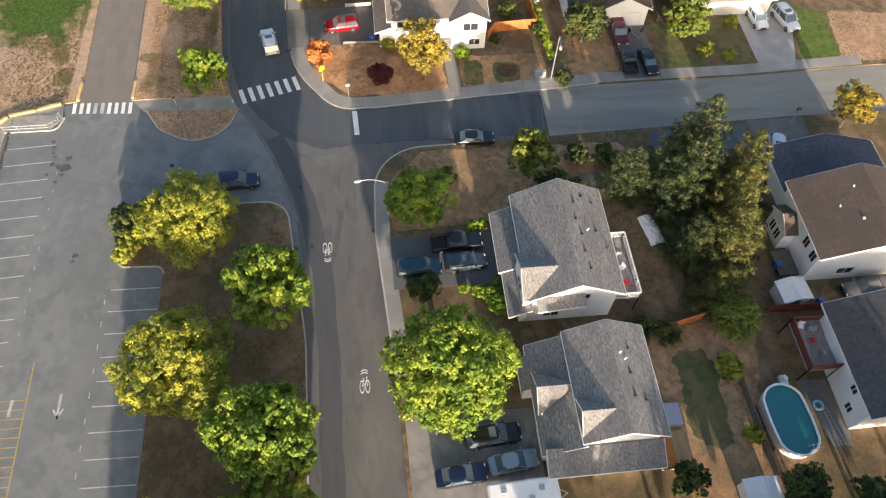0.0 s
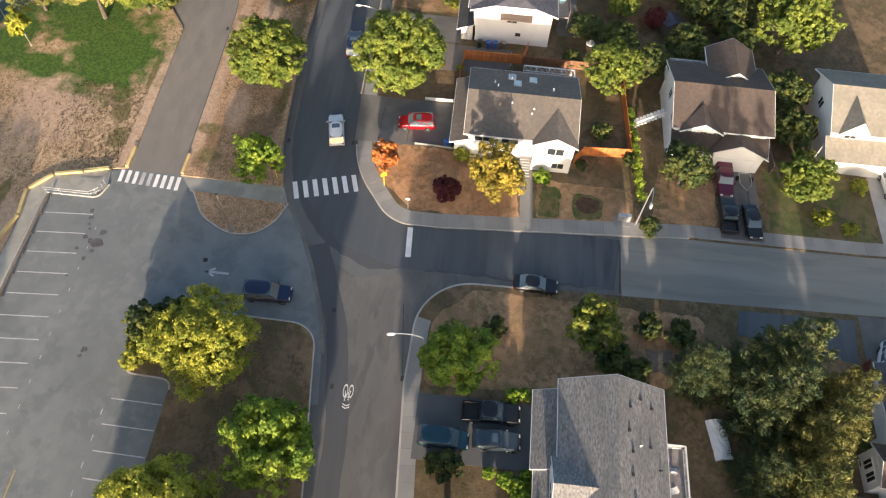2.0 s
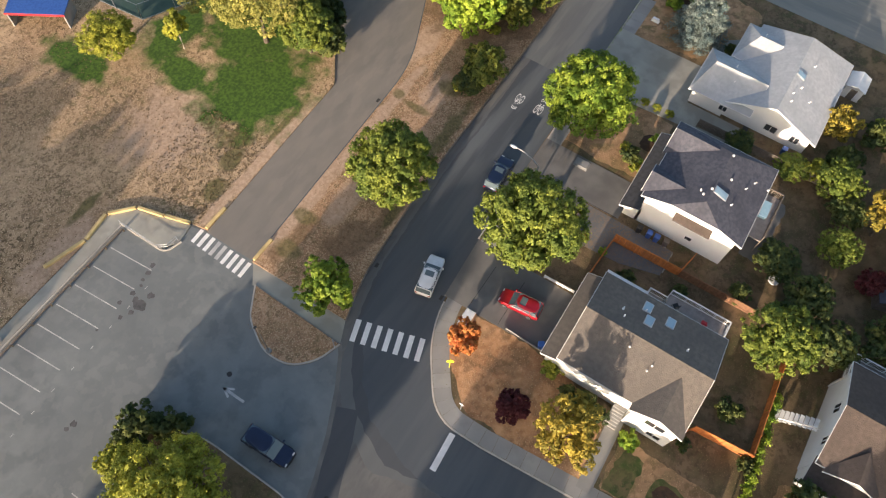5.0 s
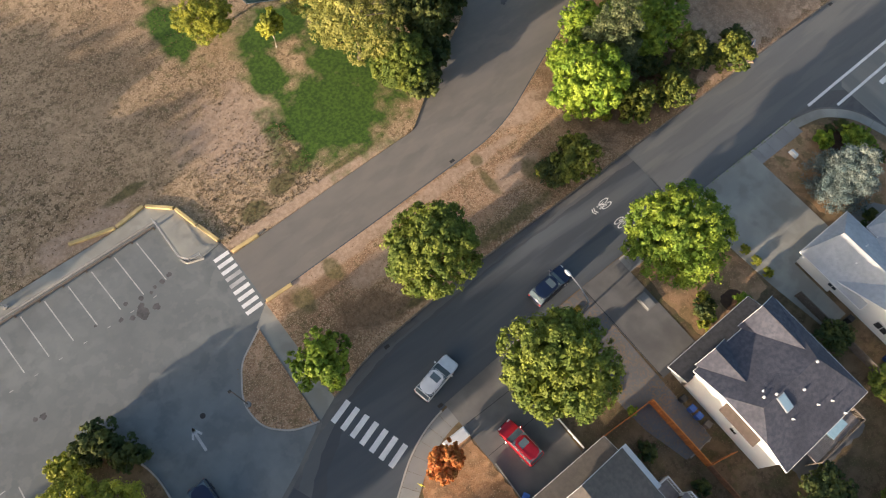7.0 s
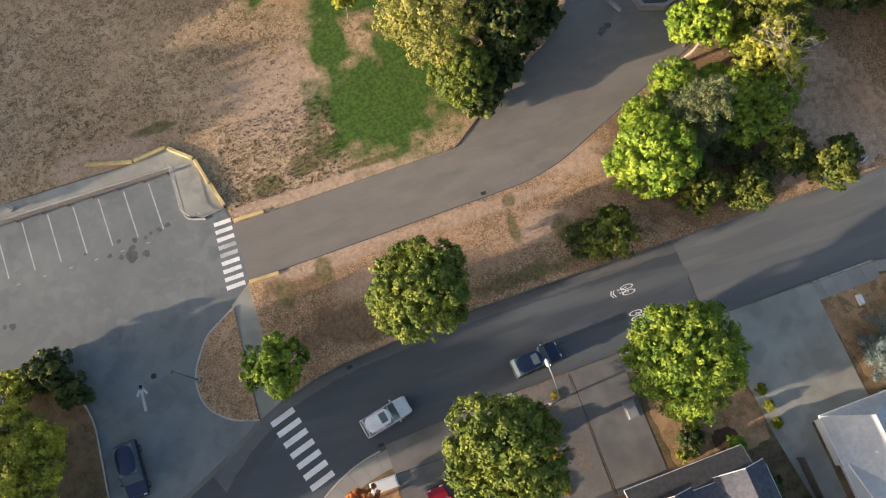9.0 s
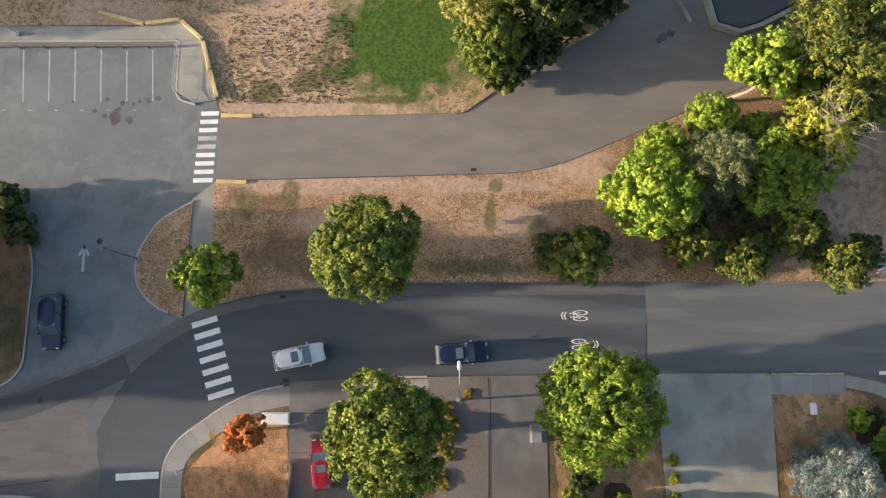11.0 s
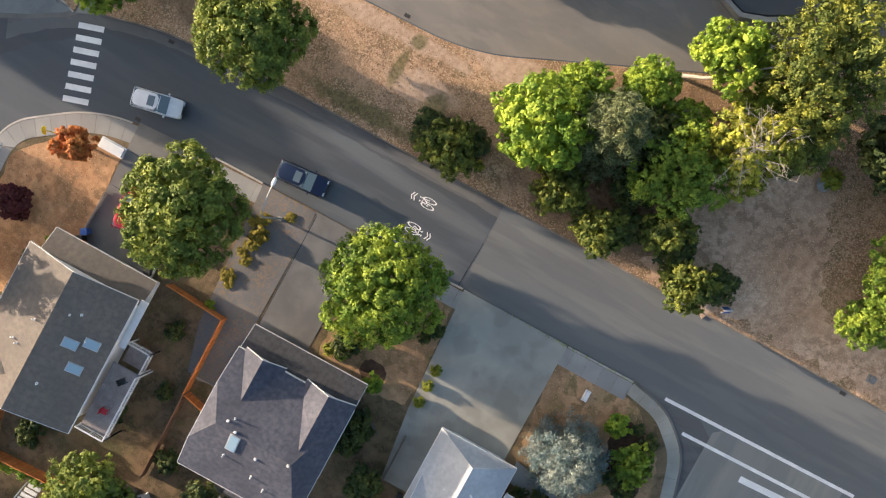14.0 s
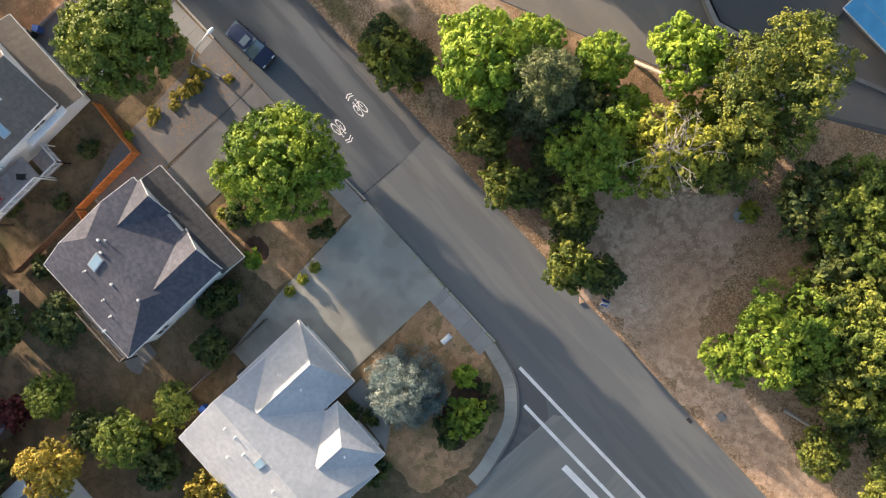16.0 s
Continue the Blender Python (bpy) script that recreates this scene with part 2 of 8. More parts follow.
FIELD = material("field_dry_turf", (0.432, 0.296, 0.174), (0.540, 0.381, 0.228), 0.9, 0.95, bump=0.8, bump_scale=8, big=(0.324, 0.216, 0.121), big_scale=0.08, big_mix=0.8, speck=(0.670, 0.502, 0.319), speck_scale=7.0, speck_amount=0.36, mottle=(((0.216, 0.141, 0.071), 0.7, 0.12, 0.6), ((0.140, 0.093, 0.046), 2.0, 0.12, 0.95, 0.55), ((0.131, 0.086, 0.041), 4.6, 0.2, 0.9, 0.56), ((0.140, 0.110, 0.041), 1.2, 0.1, 0.7, 0.57)),
                 spots=((BARE_DARK, BARE_LIGHT, 0.75, ((-10, 14.0, 9, 0.8), (-19, 14.2, 3, 0.8), (-33, 24.5, 6, 1.6), (-14, 26, 6, 5))),
                        (WEED_DARK, WEED_LIGHT, 0.85, ((-17.6, 15.8, 2.0, 1.1), (-13.6, 16.8, 2.2, 1.2), (-10.8, 18.2, 1.6, 1.6), (-6, 15.0, 4, 0.5), (-27, 26, 2.5, 0.6))),
                        (GREEN_DARK, GREEN_LIGHT, 1.0, ((-3.6, 21.0, 7.4, 6.6), (-7.2, 29.6, 2.3, 4.6), (-12.6, 41.6, 2.4, 5.5), (-2.0, 35.0, 6.0, 3.4), (3, 27, 6, 7)))))
LAWN = material("green_lawn", (0.046, 0.112, 0.008), (0.085, 0.161, 0.014), 1.1, 0.95, bump=0.8, bump_scale=9, big=(0.120, 0.152, 0.021), big_scale=0.16, big_mix=0.7, speck=(0.120, 0.212, 0.021), speck_scale=8.5, speck_amount=0.28, mottle=(((0.030, 0.078, 0.007), 1.6, 0.3, 0.8), ((0.200, 0.147, 0.049), 0.9, 0.17, 0.45)))
YARD = material("yard_soil", (0.150, 0.100, 0.054), (0.210, 0.144, 0.081), 0.8, 0.95, bump=0.8, bump_scale=9, big=(0.095, 0.073, 0.032), big_scale=0.14, big_mix=0.8, speck=(0.281, 0.198, 0.113), speck_scale=8.5, speck_amount=0.27, mottle=(((0.070, 0.076, 0.023), 0.7, 0.12, 0.7), ((0.081, 0.055, 0.027), 2.4, 0.3, 0.75), ((0.270, 0.177, 0.094), 0.45, 0.09, 0.6)))
GARDEN_GREEN = material("worn_garden_grass", (0.055, 0.085, 0.018), (0.095, 0.125, 0.028), 0.9, 0.95, bump=0.8, bump_scale=9, big=(0.20, 0.13, 0.065), big_scale=0.35, big_mix=0.75, speck=(0.15, 0.17, 0.05), speck_scale=8.5, speck_amount=0.25, mottle=(((0.035, 0.065, 0.012), 1.4, 0.3, 0.8), ((0.21, 0.14, 0.075), 0.9, 0.2, 0.6)))
DULL_LAWN = material("dull_patchy_lawn", (0.07, 0.085, 0.025), (0.115, 0.12, 0.04), 0.8, 0.95, bump=0.8, bump_scale=9, big=(0.16, 0.115, 0.06), big_scale=0.18, big_mix=0.85, speck=(0.17, 0.16, 0.07), speck_scale=8.5, speck_amount=0.25, mottle=(((0.045, 0.075, 0.018), 1.2, 0.25, 0.8), ((0.20, 0.14, 0.08), 0.7, 0.15, 0.7)))
YARD_TAN = material("tan_yard_soil", (0.374, 0.225, 0.118), (0.510, 0.310, 0.166), 1.0, 0.95, bump=0.8, bump_scale=9, big=(0.256, 0.155, 0.076), big_scale=0.18, big_mix=0.8, speck=(0.647, 0.417, 0.235), speck_scale=8.5, speck_amount=0.25, mottle=(((0.170, 0.108, 0.048), 1.3, 0.25, 0.8), ((0.137, 0.125, 0.041), 0.6, 0.15, 0.5)))
STRAW = material("straw_lawn", (0.446, 0.236, 0.106), (0.570, 0.331, 0.168), 1.4, 0.95, bump=0.8, bump_scale=9, big=(0.322, 0.152, 0.067), big_scale=0.22, big_mix=0.8, speck=(0.601, 0.389, 0.224), speck_scale=8.5, speck_amount=0.3, mottle=(((0.249, 0.126, 0.057), 1.6, 0.3, 0.8), ((0.176, 0.116, 0.057), 0.6, 0.15, 0.5)))
SAND = material("bare_gravel", (0.550, 0.366, 0.234), (0.680, 0.475, 0.319), 1.3, 0.95, bump=0.7, bump_scale=9, big=(0.420, 0.252, 0.145), big_scale=0.12, big_mix=0.8, speck=(0.740, 0.570, 0.408), speck_scale=8.5, speck_amount=0.3, mottle=(((0.240, 0.142, 0.085), 1.2, 0.22, 0.6), ((0.300, 0.190, 0.111), 3.2, 0.4, 0.6)))
COURT_GREEN = material("court_green", (0.035, 0.075, 0.06), (0.05, 0.095, 0.075), 1.0, 0.85, bump=0.2, big=(0.06, 0.09, 0.08), big_scale=0.3, big_mix=0.6)
BARK_MULCH = material("bark_mulch", (0.06, 0.036, 0.022), (0.10, 0.055, 0.03), 2.0, 0.95, bump=0.9, bump_scale=16)
PAINT = material("road_paint", (0.78, 0.775, 0.75), (0.85, 0.845, 0.82), 2.0, 0.8, big=(0.66, 0.65, 0.63), big_scale=0.7, big_mix=0.6)
FADED = material("faded_paint", (0.46, 0.45, 0.44), (0.56, 0.55, 0.53), 2.5, 0.85, big=(0.33, 0.325, 0.32), big_scale=1.2, big_mix=0.7)
YELLOW_LINE = material("yellow_line_paint", (0.42, 0.30, 0.09), (0.50, 0.37, 0.13), 2.5, 0.85, big=(0.28, 0.21, 0.09), big_scale=1.0, big_mix=0.6)
YELLOW_BAR = material("yellow_timber_paint", (0.62, 0.46, 0.19), (0.70, 0.54, 0.25), 1.5, 0.8, bump=0.2, big=(0.45, 0.33, 0.15), big_scale=0.6, big_mix=0.6)
STAIN = material("oil_stain", (0.06, 0.06, 0.06), (0.09, 0.09, 0.09), 2.5, 0.8, big=(0.12, 0.12, 0.12), big_scale=0.9, big_mix=0.7)
TAR = material("tar_patch", (0.022, 0.022, 0.023), (0.032, 0.032, 0.033), 3.0, 0.8)
IRON = material("cast_iron", (0.035, 0.034, 0.033), (0.05, 0.048, 0.046), 8.0, 0.7, metal=0.3)
STEEL = material("galvanised_steel", (0.42, 0.43, 0.44), (0.50, 0.51, 0.52), 5.0, 0.45, metal=0.6)
WHITE_WALL = material("white_siding", (0.83, 0.82, 0.80), (0.87, 0.86, 0.84), 0.8, 0.75, big=(0.76, 0.745, 0.715), big_scale=0.3, big_mix=0.4)
WHITE_TRIM = material("white_trim", (0.74, 0.73, 0.71), (0.80, 0.79, 0.77), 2.0, 0.6)
GREY_ROOF = material("grey_shingles", (0.12, 0.12, 0.12), (0.27, 0.265, 0.255), 3.2, 0.95, bump=0.6, bump_scale=9, big=(0.12, 0.122, 0.125), big_scale=0.4, big_mix=0.5, stretch=(0.8, 2.0, 2.0))
SLATE_ROOF = material("slate_grey_shingles", (0.063, 0.066, 0.086), (0.104, 0.106, 0.129), 2.6, 0.95, bump=0.5, bump_scale=9, big=(0.050, 0.051, 0.067), big_scale=0.4, big_mix=0.5)
BROWN_ROOF = material("brown_shingles", (0.085, 0.065, 0.053), (0.115, 0.088, 0.072), 2.6, 0.95, bump=0.6, bump_scale=9, big=(0.075, 0.058, 0.049), big_scale=0.35, big_mix=0.5)
PALE_ROOF = material("pale_grey_shingles", (0.419, 0.431, 0.443), (0.511, 0.522, 0.528), 2.4, 0.9, bump=0.5, bump_scale=9, big=(0.363, 0.375, 0.391), big_scale=0.4, big_mix=0.5)
DARK_ROOF = material("charcoal_shingles", (0.052, 0.052, 0.056), (0.075, 0.075, 0.08), 2.6, 0.95, bump=0.6, bump_scale=9)
CEDAR = material("cedar_fence", (0.50, 0.165, 0.035), (0.62, 0.23, 0.06), 3.0, 0.85, bump=0.3, big=(0.38, 0.13, 0.035), big_scale=0.7, big_mix=0.6, piece=0.15)
FRESH_WOOD = material("fresh_timber", (0.40, 0.27, 0.13), (0.48, 0.34, 0.17), 3.0, 0.85, bump=0.2, piece=0.1)
LILAC = material("lilac_vinyl", (0.36, 0.34, 0.42), (0.42, 0.40, 0.48), 2.0, 0.6)
GREY_WOOD = material("weathered_wood", (0.14, 0.115, 0.09), (0.19, 0.155, 0.125), 3.0, 0.9, bump=0.3)
OLD_FENCE = material("brown_weathered_fence", (0.17, 0.085, 0.045), (0.23, 0.12, 0.065), 3.0, 0.9, bump=0.3, piece=0.15)
DECK = material("deck_boards", (0.257, 0.230, 0.223), (0.338, 0.304, 0.290), 2.0, 0.85, bump=0.2)
RED_WOOD = material("red_stained_wood", (0.12, 0.03, 0.02), (0.17, 0.045, 0.03), 3.0, 0.8)
GLASS = glass_material("window_glass", (0.035, 0.04, 0.048))
# Blue-grey base tint stands in for sky mirrored in the windscreens.
CAR_GLASS = glass_material("car_glass", (0.10, 0.135, 0.155), 0.05)
SKYLIGHT = glass_material("skylight_glass", (0.30, 0.42, 0.50), 0.1)
RUBBER = material("tyre_rubber", (0.015, 0.015, 0.015), (0.024, 0.024, 0.024), 9.0, 0.85)
CHROME = material("bright_metal", (0.55, 0.55, 0.56), (0.62, 0.62, 0.63), 4.0, 0.25, metal=0.9)
LAMP_WHITE = material("clear_lens", (0.6, 0.6, 0.58), (0.7, 0.7, 0.68), 6.0, 0.15)
LAMP_RED = material("red_lens", (0.35, 0.015, 0.012), (0.42, 0.02, 0.016), 6.0, 0.2)
PLASTIC_BLACK = material("black_plastic", (0.02, 0.02, 0.021), (0.03, 0.03, 0.031), 9.0, 0.6)
BARK = material("bark", (0.075, 0.058, 0.042), (0.13, 0.105, 0.08), 4.0, 0.95, bump=0.8, bump_scale=12)
DEAD_WOOD = material("bleached_dead_wood", (0.315, 0.277, 0.225), (0.390, 0.352, 0.292), 3.0, 0.9)
# The third colour of each green is its sunlit yellow, spread by noise.
LEAF_MAPLE = leaf_material("leaf_mid_green", (0.081, 0.122, 0.014), (0.137, 0.192, 0.023), (0.329, 0.360, 0.044), 0.8)
LEAF_GREEN = leaf_material("leaf_fresh_green", (0.091, 0.163, 0.012), (0.156, 0.250, 0.019), (0.442, 0.512, 0.044), 0.8)
LEAF_YELLOW = leaf_material("leaf_yellow_green", (0.156, 0.194, 0.020), (0.281, 0.300, 0.029), (0.656, 0.610, 0.062), 0.8)
LEAF_BIRCH = leaf_material("leaf_olive_straw", (0.163, 0.178, 0.038), (0.284, 0.287, 0.057), (0.510, 0.466, 0.115), 0.85)
LEAF_OLIVE = leaf_material("leaf_olive_gold", (0.056, 0.088, 0.013), (0.118, 0.156, 0.020), (0.378, 0.377, 0.044), 0.8)
LEAF_GOLD = leaf_material("leaf_gold", (0.19, 0.17, 0.024), (0.34, 0.26, 0.030), (0.50, 0.37, 0.04), 0.85)
LEAF_ORANGE = leaf_material("leaf_orange", (0.630, 0.180, 0.046), (0.630, 0.306, 0.072), (0.473, 0.108, 0.036), 0.5)
LEAF_MAROON = leaf_material("leaf_maroon", (0.098, 0.018, 0.021), (0.150, 0.030, 0.030), (0.068, 0.015, 0.018), 0.5)
LEAF_LIME = leaf_material("leaf_lime", (0.118, 0.218, 0.014), (0.207, 0.318, 0.023), (0.513, 0.598, 0.049), 0.85)
LEAF_DARK = leaf_material("leaf_dark_green", (0.039, 0.068, 0.018), (0.067, 0.101, 0.023), (0.262, 0.248, 0.036), 0.65)
NEEDLE = leaf_material("needle_green", (0.026, 0.055, 0.024), (0.050, 0.084, 0.030), (0.221, 0.225, 0.056), 0.7)
# Gold of low sun on the conifers, mixed into the needle colour.
NEEDLE_GOLD = leaf_material("needle_olive_gold", (0.045, 0.070, 0.018), (0.100, 0.120, 0.026), (0.26, 0.22, 0.05), 0.85)
NEEDLE_GREY = leaf_material("needle_grey_green", (0.074, 0.111, 0.044), (0.132, 0.168, 0.066), (0.264, 0.274, 0.121), 0.7)
NEEDLE_BLUE = leaf_material("needle_blue", (0.106, 0.163, 0.169), (0.188, 0.256, 0.250), (0.425, 0.438, 0.350), 0.7)
TUFT = leaf_material("dry_tuft", (0.115, 0.082, 0.036), (0.20, 0.14, 0.065), (0.30, 0.22, 0.12), 0.6, 0.5)
POOL_WATER = glass_material("pool_water", (0.012, 0.155, 0.165), 0.06)
TARP_BLUE = material("blue_plastic", (0.03, 0.09, 0.33), (0.05, 0.13, 0.42), 4.0, 0.5)
BLUE_METAL = material("blue_metal_roof", (0.05, 0.24, 0.46), (0.07, 0.29, 0.52), 1.0, 0.45)
WHITE_SHEET = material("white_sheet_metal", (0.74, 0.74, 0.73), (0.80, 0.80, 0.79), 1.5, 0.5)
SIGN_YELLOW = material("sign_yellow", (0.72, 0.66, 0.02), (0.80, 0.74, 0.03), 3.0, 0.5)
RED_PLASTIC = material("red_plastic", (0.45, 0.02, 0.03), (0.55, 0.03, 0.04), 4.0, 0.5)
CONCRETE = material("wall_concrete", (0.26, 0.255, 0.245), (0.33, 0.325, 0.31), 1.0, 0.9, bump=0.2, big=(0.19, 0.188, 0.18), big_scale=0.4, big_mix=0.6)


# ---- mesh helpers ----
def mesh_object(name, verts, faces, mat, parent=None, label="", smooth=False):
    me = bpy.data.meshes.new(name)
    me.from_pydata([tuple(v) for v in verts], [], [tuple(f) for f in faces])
    me.materials.append(mat)
    if smooth:
        me.polygons.foreach_set("use_smooth", [True] * len(me.polygons))
    me.update()
    ob = new(name, me)
    ob.parent = parent
    if label:
        tagged(ob, label)
    return ob


def part(name, bm, mat, parent=None, label="", smooth=False):
    """Links a bmesh as one mesh object under a thing or a part."""
    bmesh.ops.recalc_face_normals(bm, faces=bm.faces)
    me = bpy.data.meshes.new(name)
    bm.to_mesh(me)
    bm.free()
    me.materials.append(mat)
    if smooth:
        me.polygons.foreach_set("use_smooth", [True] * len(me.polygons))
    ob = new(name, me)
    ob.parent = parent
    if label:
        tagged(ob, label)
    return ob


def box(bm, x0, x1, y0, y1, z0, z1, bevel=0.0):
    made = bmesh.ops.create_cube(bm, size=1.0)["verts"]
    for v in made:
        v.co = Vector(((x0 + x1) / 2 + v.co.x * (x1 - x0), (y0 + y1) / 2 + v.co.y * (y1 - y0), (z0 + z1) / 2 + v.co.z * (z1 - z0)))
    if bevel:
        edges = list({e for v in made for e in v.link_edges})
        bmesh.ops.bevel(bm, geom=edges, offset=bevel, segments=1, affect="EDGES")
    return bm


def tube(bm, points, radii, sides=8):
    """A round bar along points, with a radius at each."""
    rings = []
    for i, p in enumerate(points):
        a, b = Vector(points[max(i - 1, 0)]), Vector(points[min(i + 1, len(points) - 1)])
        q = (b - a).to_track_quat("Z", "Y")
        rings.append([bm.verts.new(Vector(p) + q @ Vector((radii[i] * math.cos(k * math.tau / sides), radii[i] * math.sin(k * math.tau / sides), 0))) for k in range(sides)])
    for r0, r1 in zip(rings, rings[1:]):
        for k in range(sides):
            bm.faces.new((r0[k], r0[(k + 1) % sides], r1[(k + 1) % sides], r1[k]))
    bm.faces.new(rings[0][::-1])
    bm.faces.new(rings[-1])
    return bm


def loft(bm, sections):
    rings = [[bm.verts.new(p) for p in s] for s in sections]
    n = len(rings[0])
    for r0, r1 in zip(rings, rings[1:]):
        for k in range(n):
            bm.faces.new((r0[k], r0[(k + 1) % n], r1[(k + 1) % n], r1[k]))
    bm.faces.new(rings[0][::-1])
    bm.faces.new(rings[-1])
    return bm


def empty(name, label, category, m=None, group="", kind=""):
    ob = new(name)
    if m is not None:
        ob.matrix_world = m
    return tagged(ob, label, category, group, kind)


def rounded(corners, step=0.5):
    """A polygon whose corners (x, y, radius) are rounded into arcs."""
    out, n = [], len(corners)
    for i in range(n):
        a, b, c = (Vector(corners[(i + k) % n][:2]) for k in (-1, 0, 1))
        r = corners[i][2] if len(corners[i]) > 2 else 0.0
        u, v = (a - b), (c - b)
        if r <= 0 or u.length < 1e-6 or v.length < 1e-6:
            out.append(b)
            continue
        u.normalize(), v.normalize()
        half = max(math.acos(max(-1, min(1, u.dot(v)))) / 2, 0.02)
        if half > math.pi / 2 - 0.02:
            out.append(b)
            continue
        d = min(r / math.tan(half), (a - b).length * 0.49, (c - b).length * 0.49)
        r = d * math.tan(half)
        centre = b + (u + v).normalized() * (r / math.sin(half))
        p, q = b + u * d - centre, b + v * d - centre
        sweep = math.atan2(p.x * q.y - p.y * q.x, p.dot(q))
        count = max(2, int(abs(sweep) * r / step) + 1)
        for k in range(count + 1):
            s = sweep * k / count
            out.append(centre + Vector((p.x * math.cos(s) - p.y * math.sin(s), p.x * math.sin(s) + p.y * math.cos(s))))
    return out


def slab(name, outline, z0, z1, mat, label="", category="", kind="structure", parent=None):
    """A flat piece of ground with sides, from a closed outline."""
    bm = bmesh.new()
    top = [bm.verts.new((p[0], p[1], z1)) for p in outline]
    face = bm.faces.new(top)
    face.normal_update()
    if face.normal.z < 0:
        face.normal_flip()
    low = [bm.verts.new((p[0], p[1], z0)) for p in outline]
    for k in range(len(top)):
        j = (k + 1) % len(top)
        bm.faces.new((top[k], low[k], low[j], top[j]))
    bmesh.ops.triangulate(bm, faces=[face])
    ob = part(name, bm, mat, parent)
    if parent is None:
        tagged(ob, label, category, kind=kind)
    return ob


def offset_line(line, d):
    """A line moved d metres to its left."""
    out = []
    for i in range(len(line)):
        a, b = Vector(line[max(i - 1, 0)][:2]), Vector(line[min(i + 1, len(line) - 1)][:2])
        t = (b - a).normalized()
        out.append(Vector(line[i][:2]) + Vector((-t.y, t.x)) * d)
    return out


def strip(name, line, inner, outer, z0, z1, mat, label="", category="", kind="structure", parent=None):
    """A band along a line, between two offsets to its left, with a top and sides."""
    a, b = offset_line(line, inner), offset_line(line, outer)
    verts, faces = [], []
    for p, q in zip(a, b):
        verts += [(p.x, p.y, z0), (p.x, p.y, z1), (q.x, q.y, z1), (q.x, q.y, z0)]
    for k in range(len(a) - 1):
        i, j = 4 * k, 4 * k + 4
        faces += [(i, i + 1, j + 1, j), (i + 1, i + 2, j + 2, j + 1), (i + 2, i + 3, j + 3, j + 2)]
    faces += [(0, 3, 2, 1), (4 * len(a) - 4, 4 * len(a) - 3, 4 * len(a) - 2, 4 * len(a) - 1)]
    ob = mesh_object(name, verts, faces, mat, parent)
    if parent is None:
        tagged(ob, label, category, kind=kind)
    return ob


def open_round(points):
    """An open line whose inner corners (x, y, radius) are rounded."""
    first, last = Vector(points[0][:2]), Vector(points[-1][:2])
    inner = rounded(points)
    i0 = min(range(len(inner)), key=lambda k: (inner[k] - first).length)
    inner = inner[i0:] + inner[:i0]
    i1 = min(range(len(inner)), key=lambda k: (inner[k] - last).length)
    return inner[: i1 + 1]


# ---- ground, roads, kerbs ----
TOP = 0.13
bm = bmesh.new()
bmesh.ops.create_grid(bm, x_segments=8, y_segments=8, size=1500)
for v in bm.verts:
    v.co.z = -0.12
tagged(part("ground", bm, DRY_GRASS), "dry brown land out to the horizon", "ground", kind="structure")
slab("road", [(-190, -170), (150, -170), (150, 90), (-190, 90)], -0.10, 0.0, ASPHALT, "worn grey asphalt streets with dark patches", "road")

def ragged(outline, step=0.4, depth=0.35, seed=1, closed=True):
    """An outline with an uneven edge, as grass runs out into bare soil."""
    rnd, out = random.Random(seed), []
    drift = 0.0
    for k, p in enumerate(outline if closed else outline[:-1]):
        q = Vector(outline[(k + 1) % len(outline)])
        p = Vector(p)
        n = max(1, int((q - p).length / step))
        side = Vector((-(q - p).y, (q - p).x)).normalized() if (q - p).length > 1e-6 else Vector((0, 0))
        for j in range(n):
            drift = drift * 0.7 + rnd.uniform(-depth, depth) * 0.6
            out.append(p.lerp(q, j / n) + side * drift)
    return out


NORTH_KERB = open_round([(140, -3.2), (-4, -3.3, 60), (-17.0, -4.2, 25), (-22.3, -5.6)])
SOUTH_KERB = open_round([(37.4, -11.75), (30, -11.75), (2, -12.0), (-11, -12.4, 40), (-18.5, -13.3, 14), (-25.9, -18.6, 8), (-25.9, -24), (-24.7, -41), (-23.8, -53), (-23.7, -73), (-23.0, -90), (-23.0, -165)])
EAST_KERB = open_round([(46.4, -165), (46.4, -21, 8), (44.7, -15.4, 6), (41.4, -12.5, 6), (37.5, -11.7)])
WEST_KERB = open_round([(-31.2, -165), (-31.3, -76), (-32.4, -38), (-32.7, -23.0, 8), (-45, -22.6), (-64, -23.9), (-185, -27)])
ISLAND = open_round([(-24.3, 4.8), (-27.6, 2.9, 4.0), (-29.7, -0.6, 4.5), (-29.4, -3.8, 3.5), (-27.2, -5.8, 4.0), (-24.75, -6.6)])
LOT_ISLAND = rounded([(-185, 0.2), (-47.3, 0.3, 1.0), (-47.0, 5.5, 1.2), (-43.0, 5.4, 3), (-39.2, 0.0, 9), (-39.5, -12.8, 3.0), (-57.5, -15.0, 30), (-74, -15.2), (-185, -15.8)])
PATH_SOUTH = open_round([(-22.3, 6.8), (-10, 7.1), (9.8, 7.6, 22), (20.6, 12.3, 30), (33, 17.6), (47, 26.2), (90, 46)])
FIELD_EDGE = open_round([(-185, 22.9), (-31.2, 22.9), (-26.4, 23.5), (-24.0, 21.2), (-22.3, 15.0), (-22.0, 13.1), (-4, 13.5), (2.0, 13.6, 1.5), (9.0, 18.6, 8), (19.5, 24.2, 20), (23, 36)])

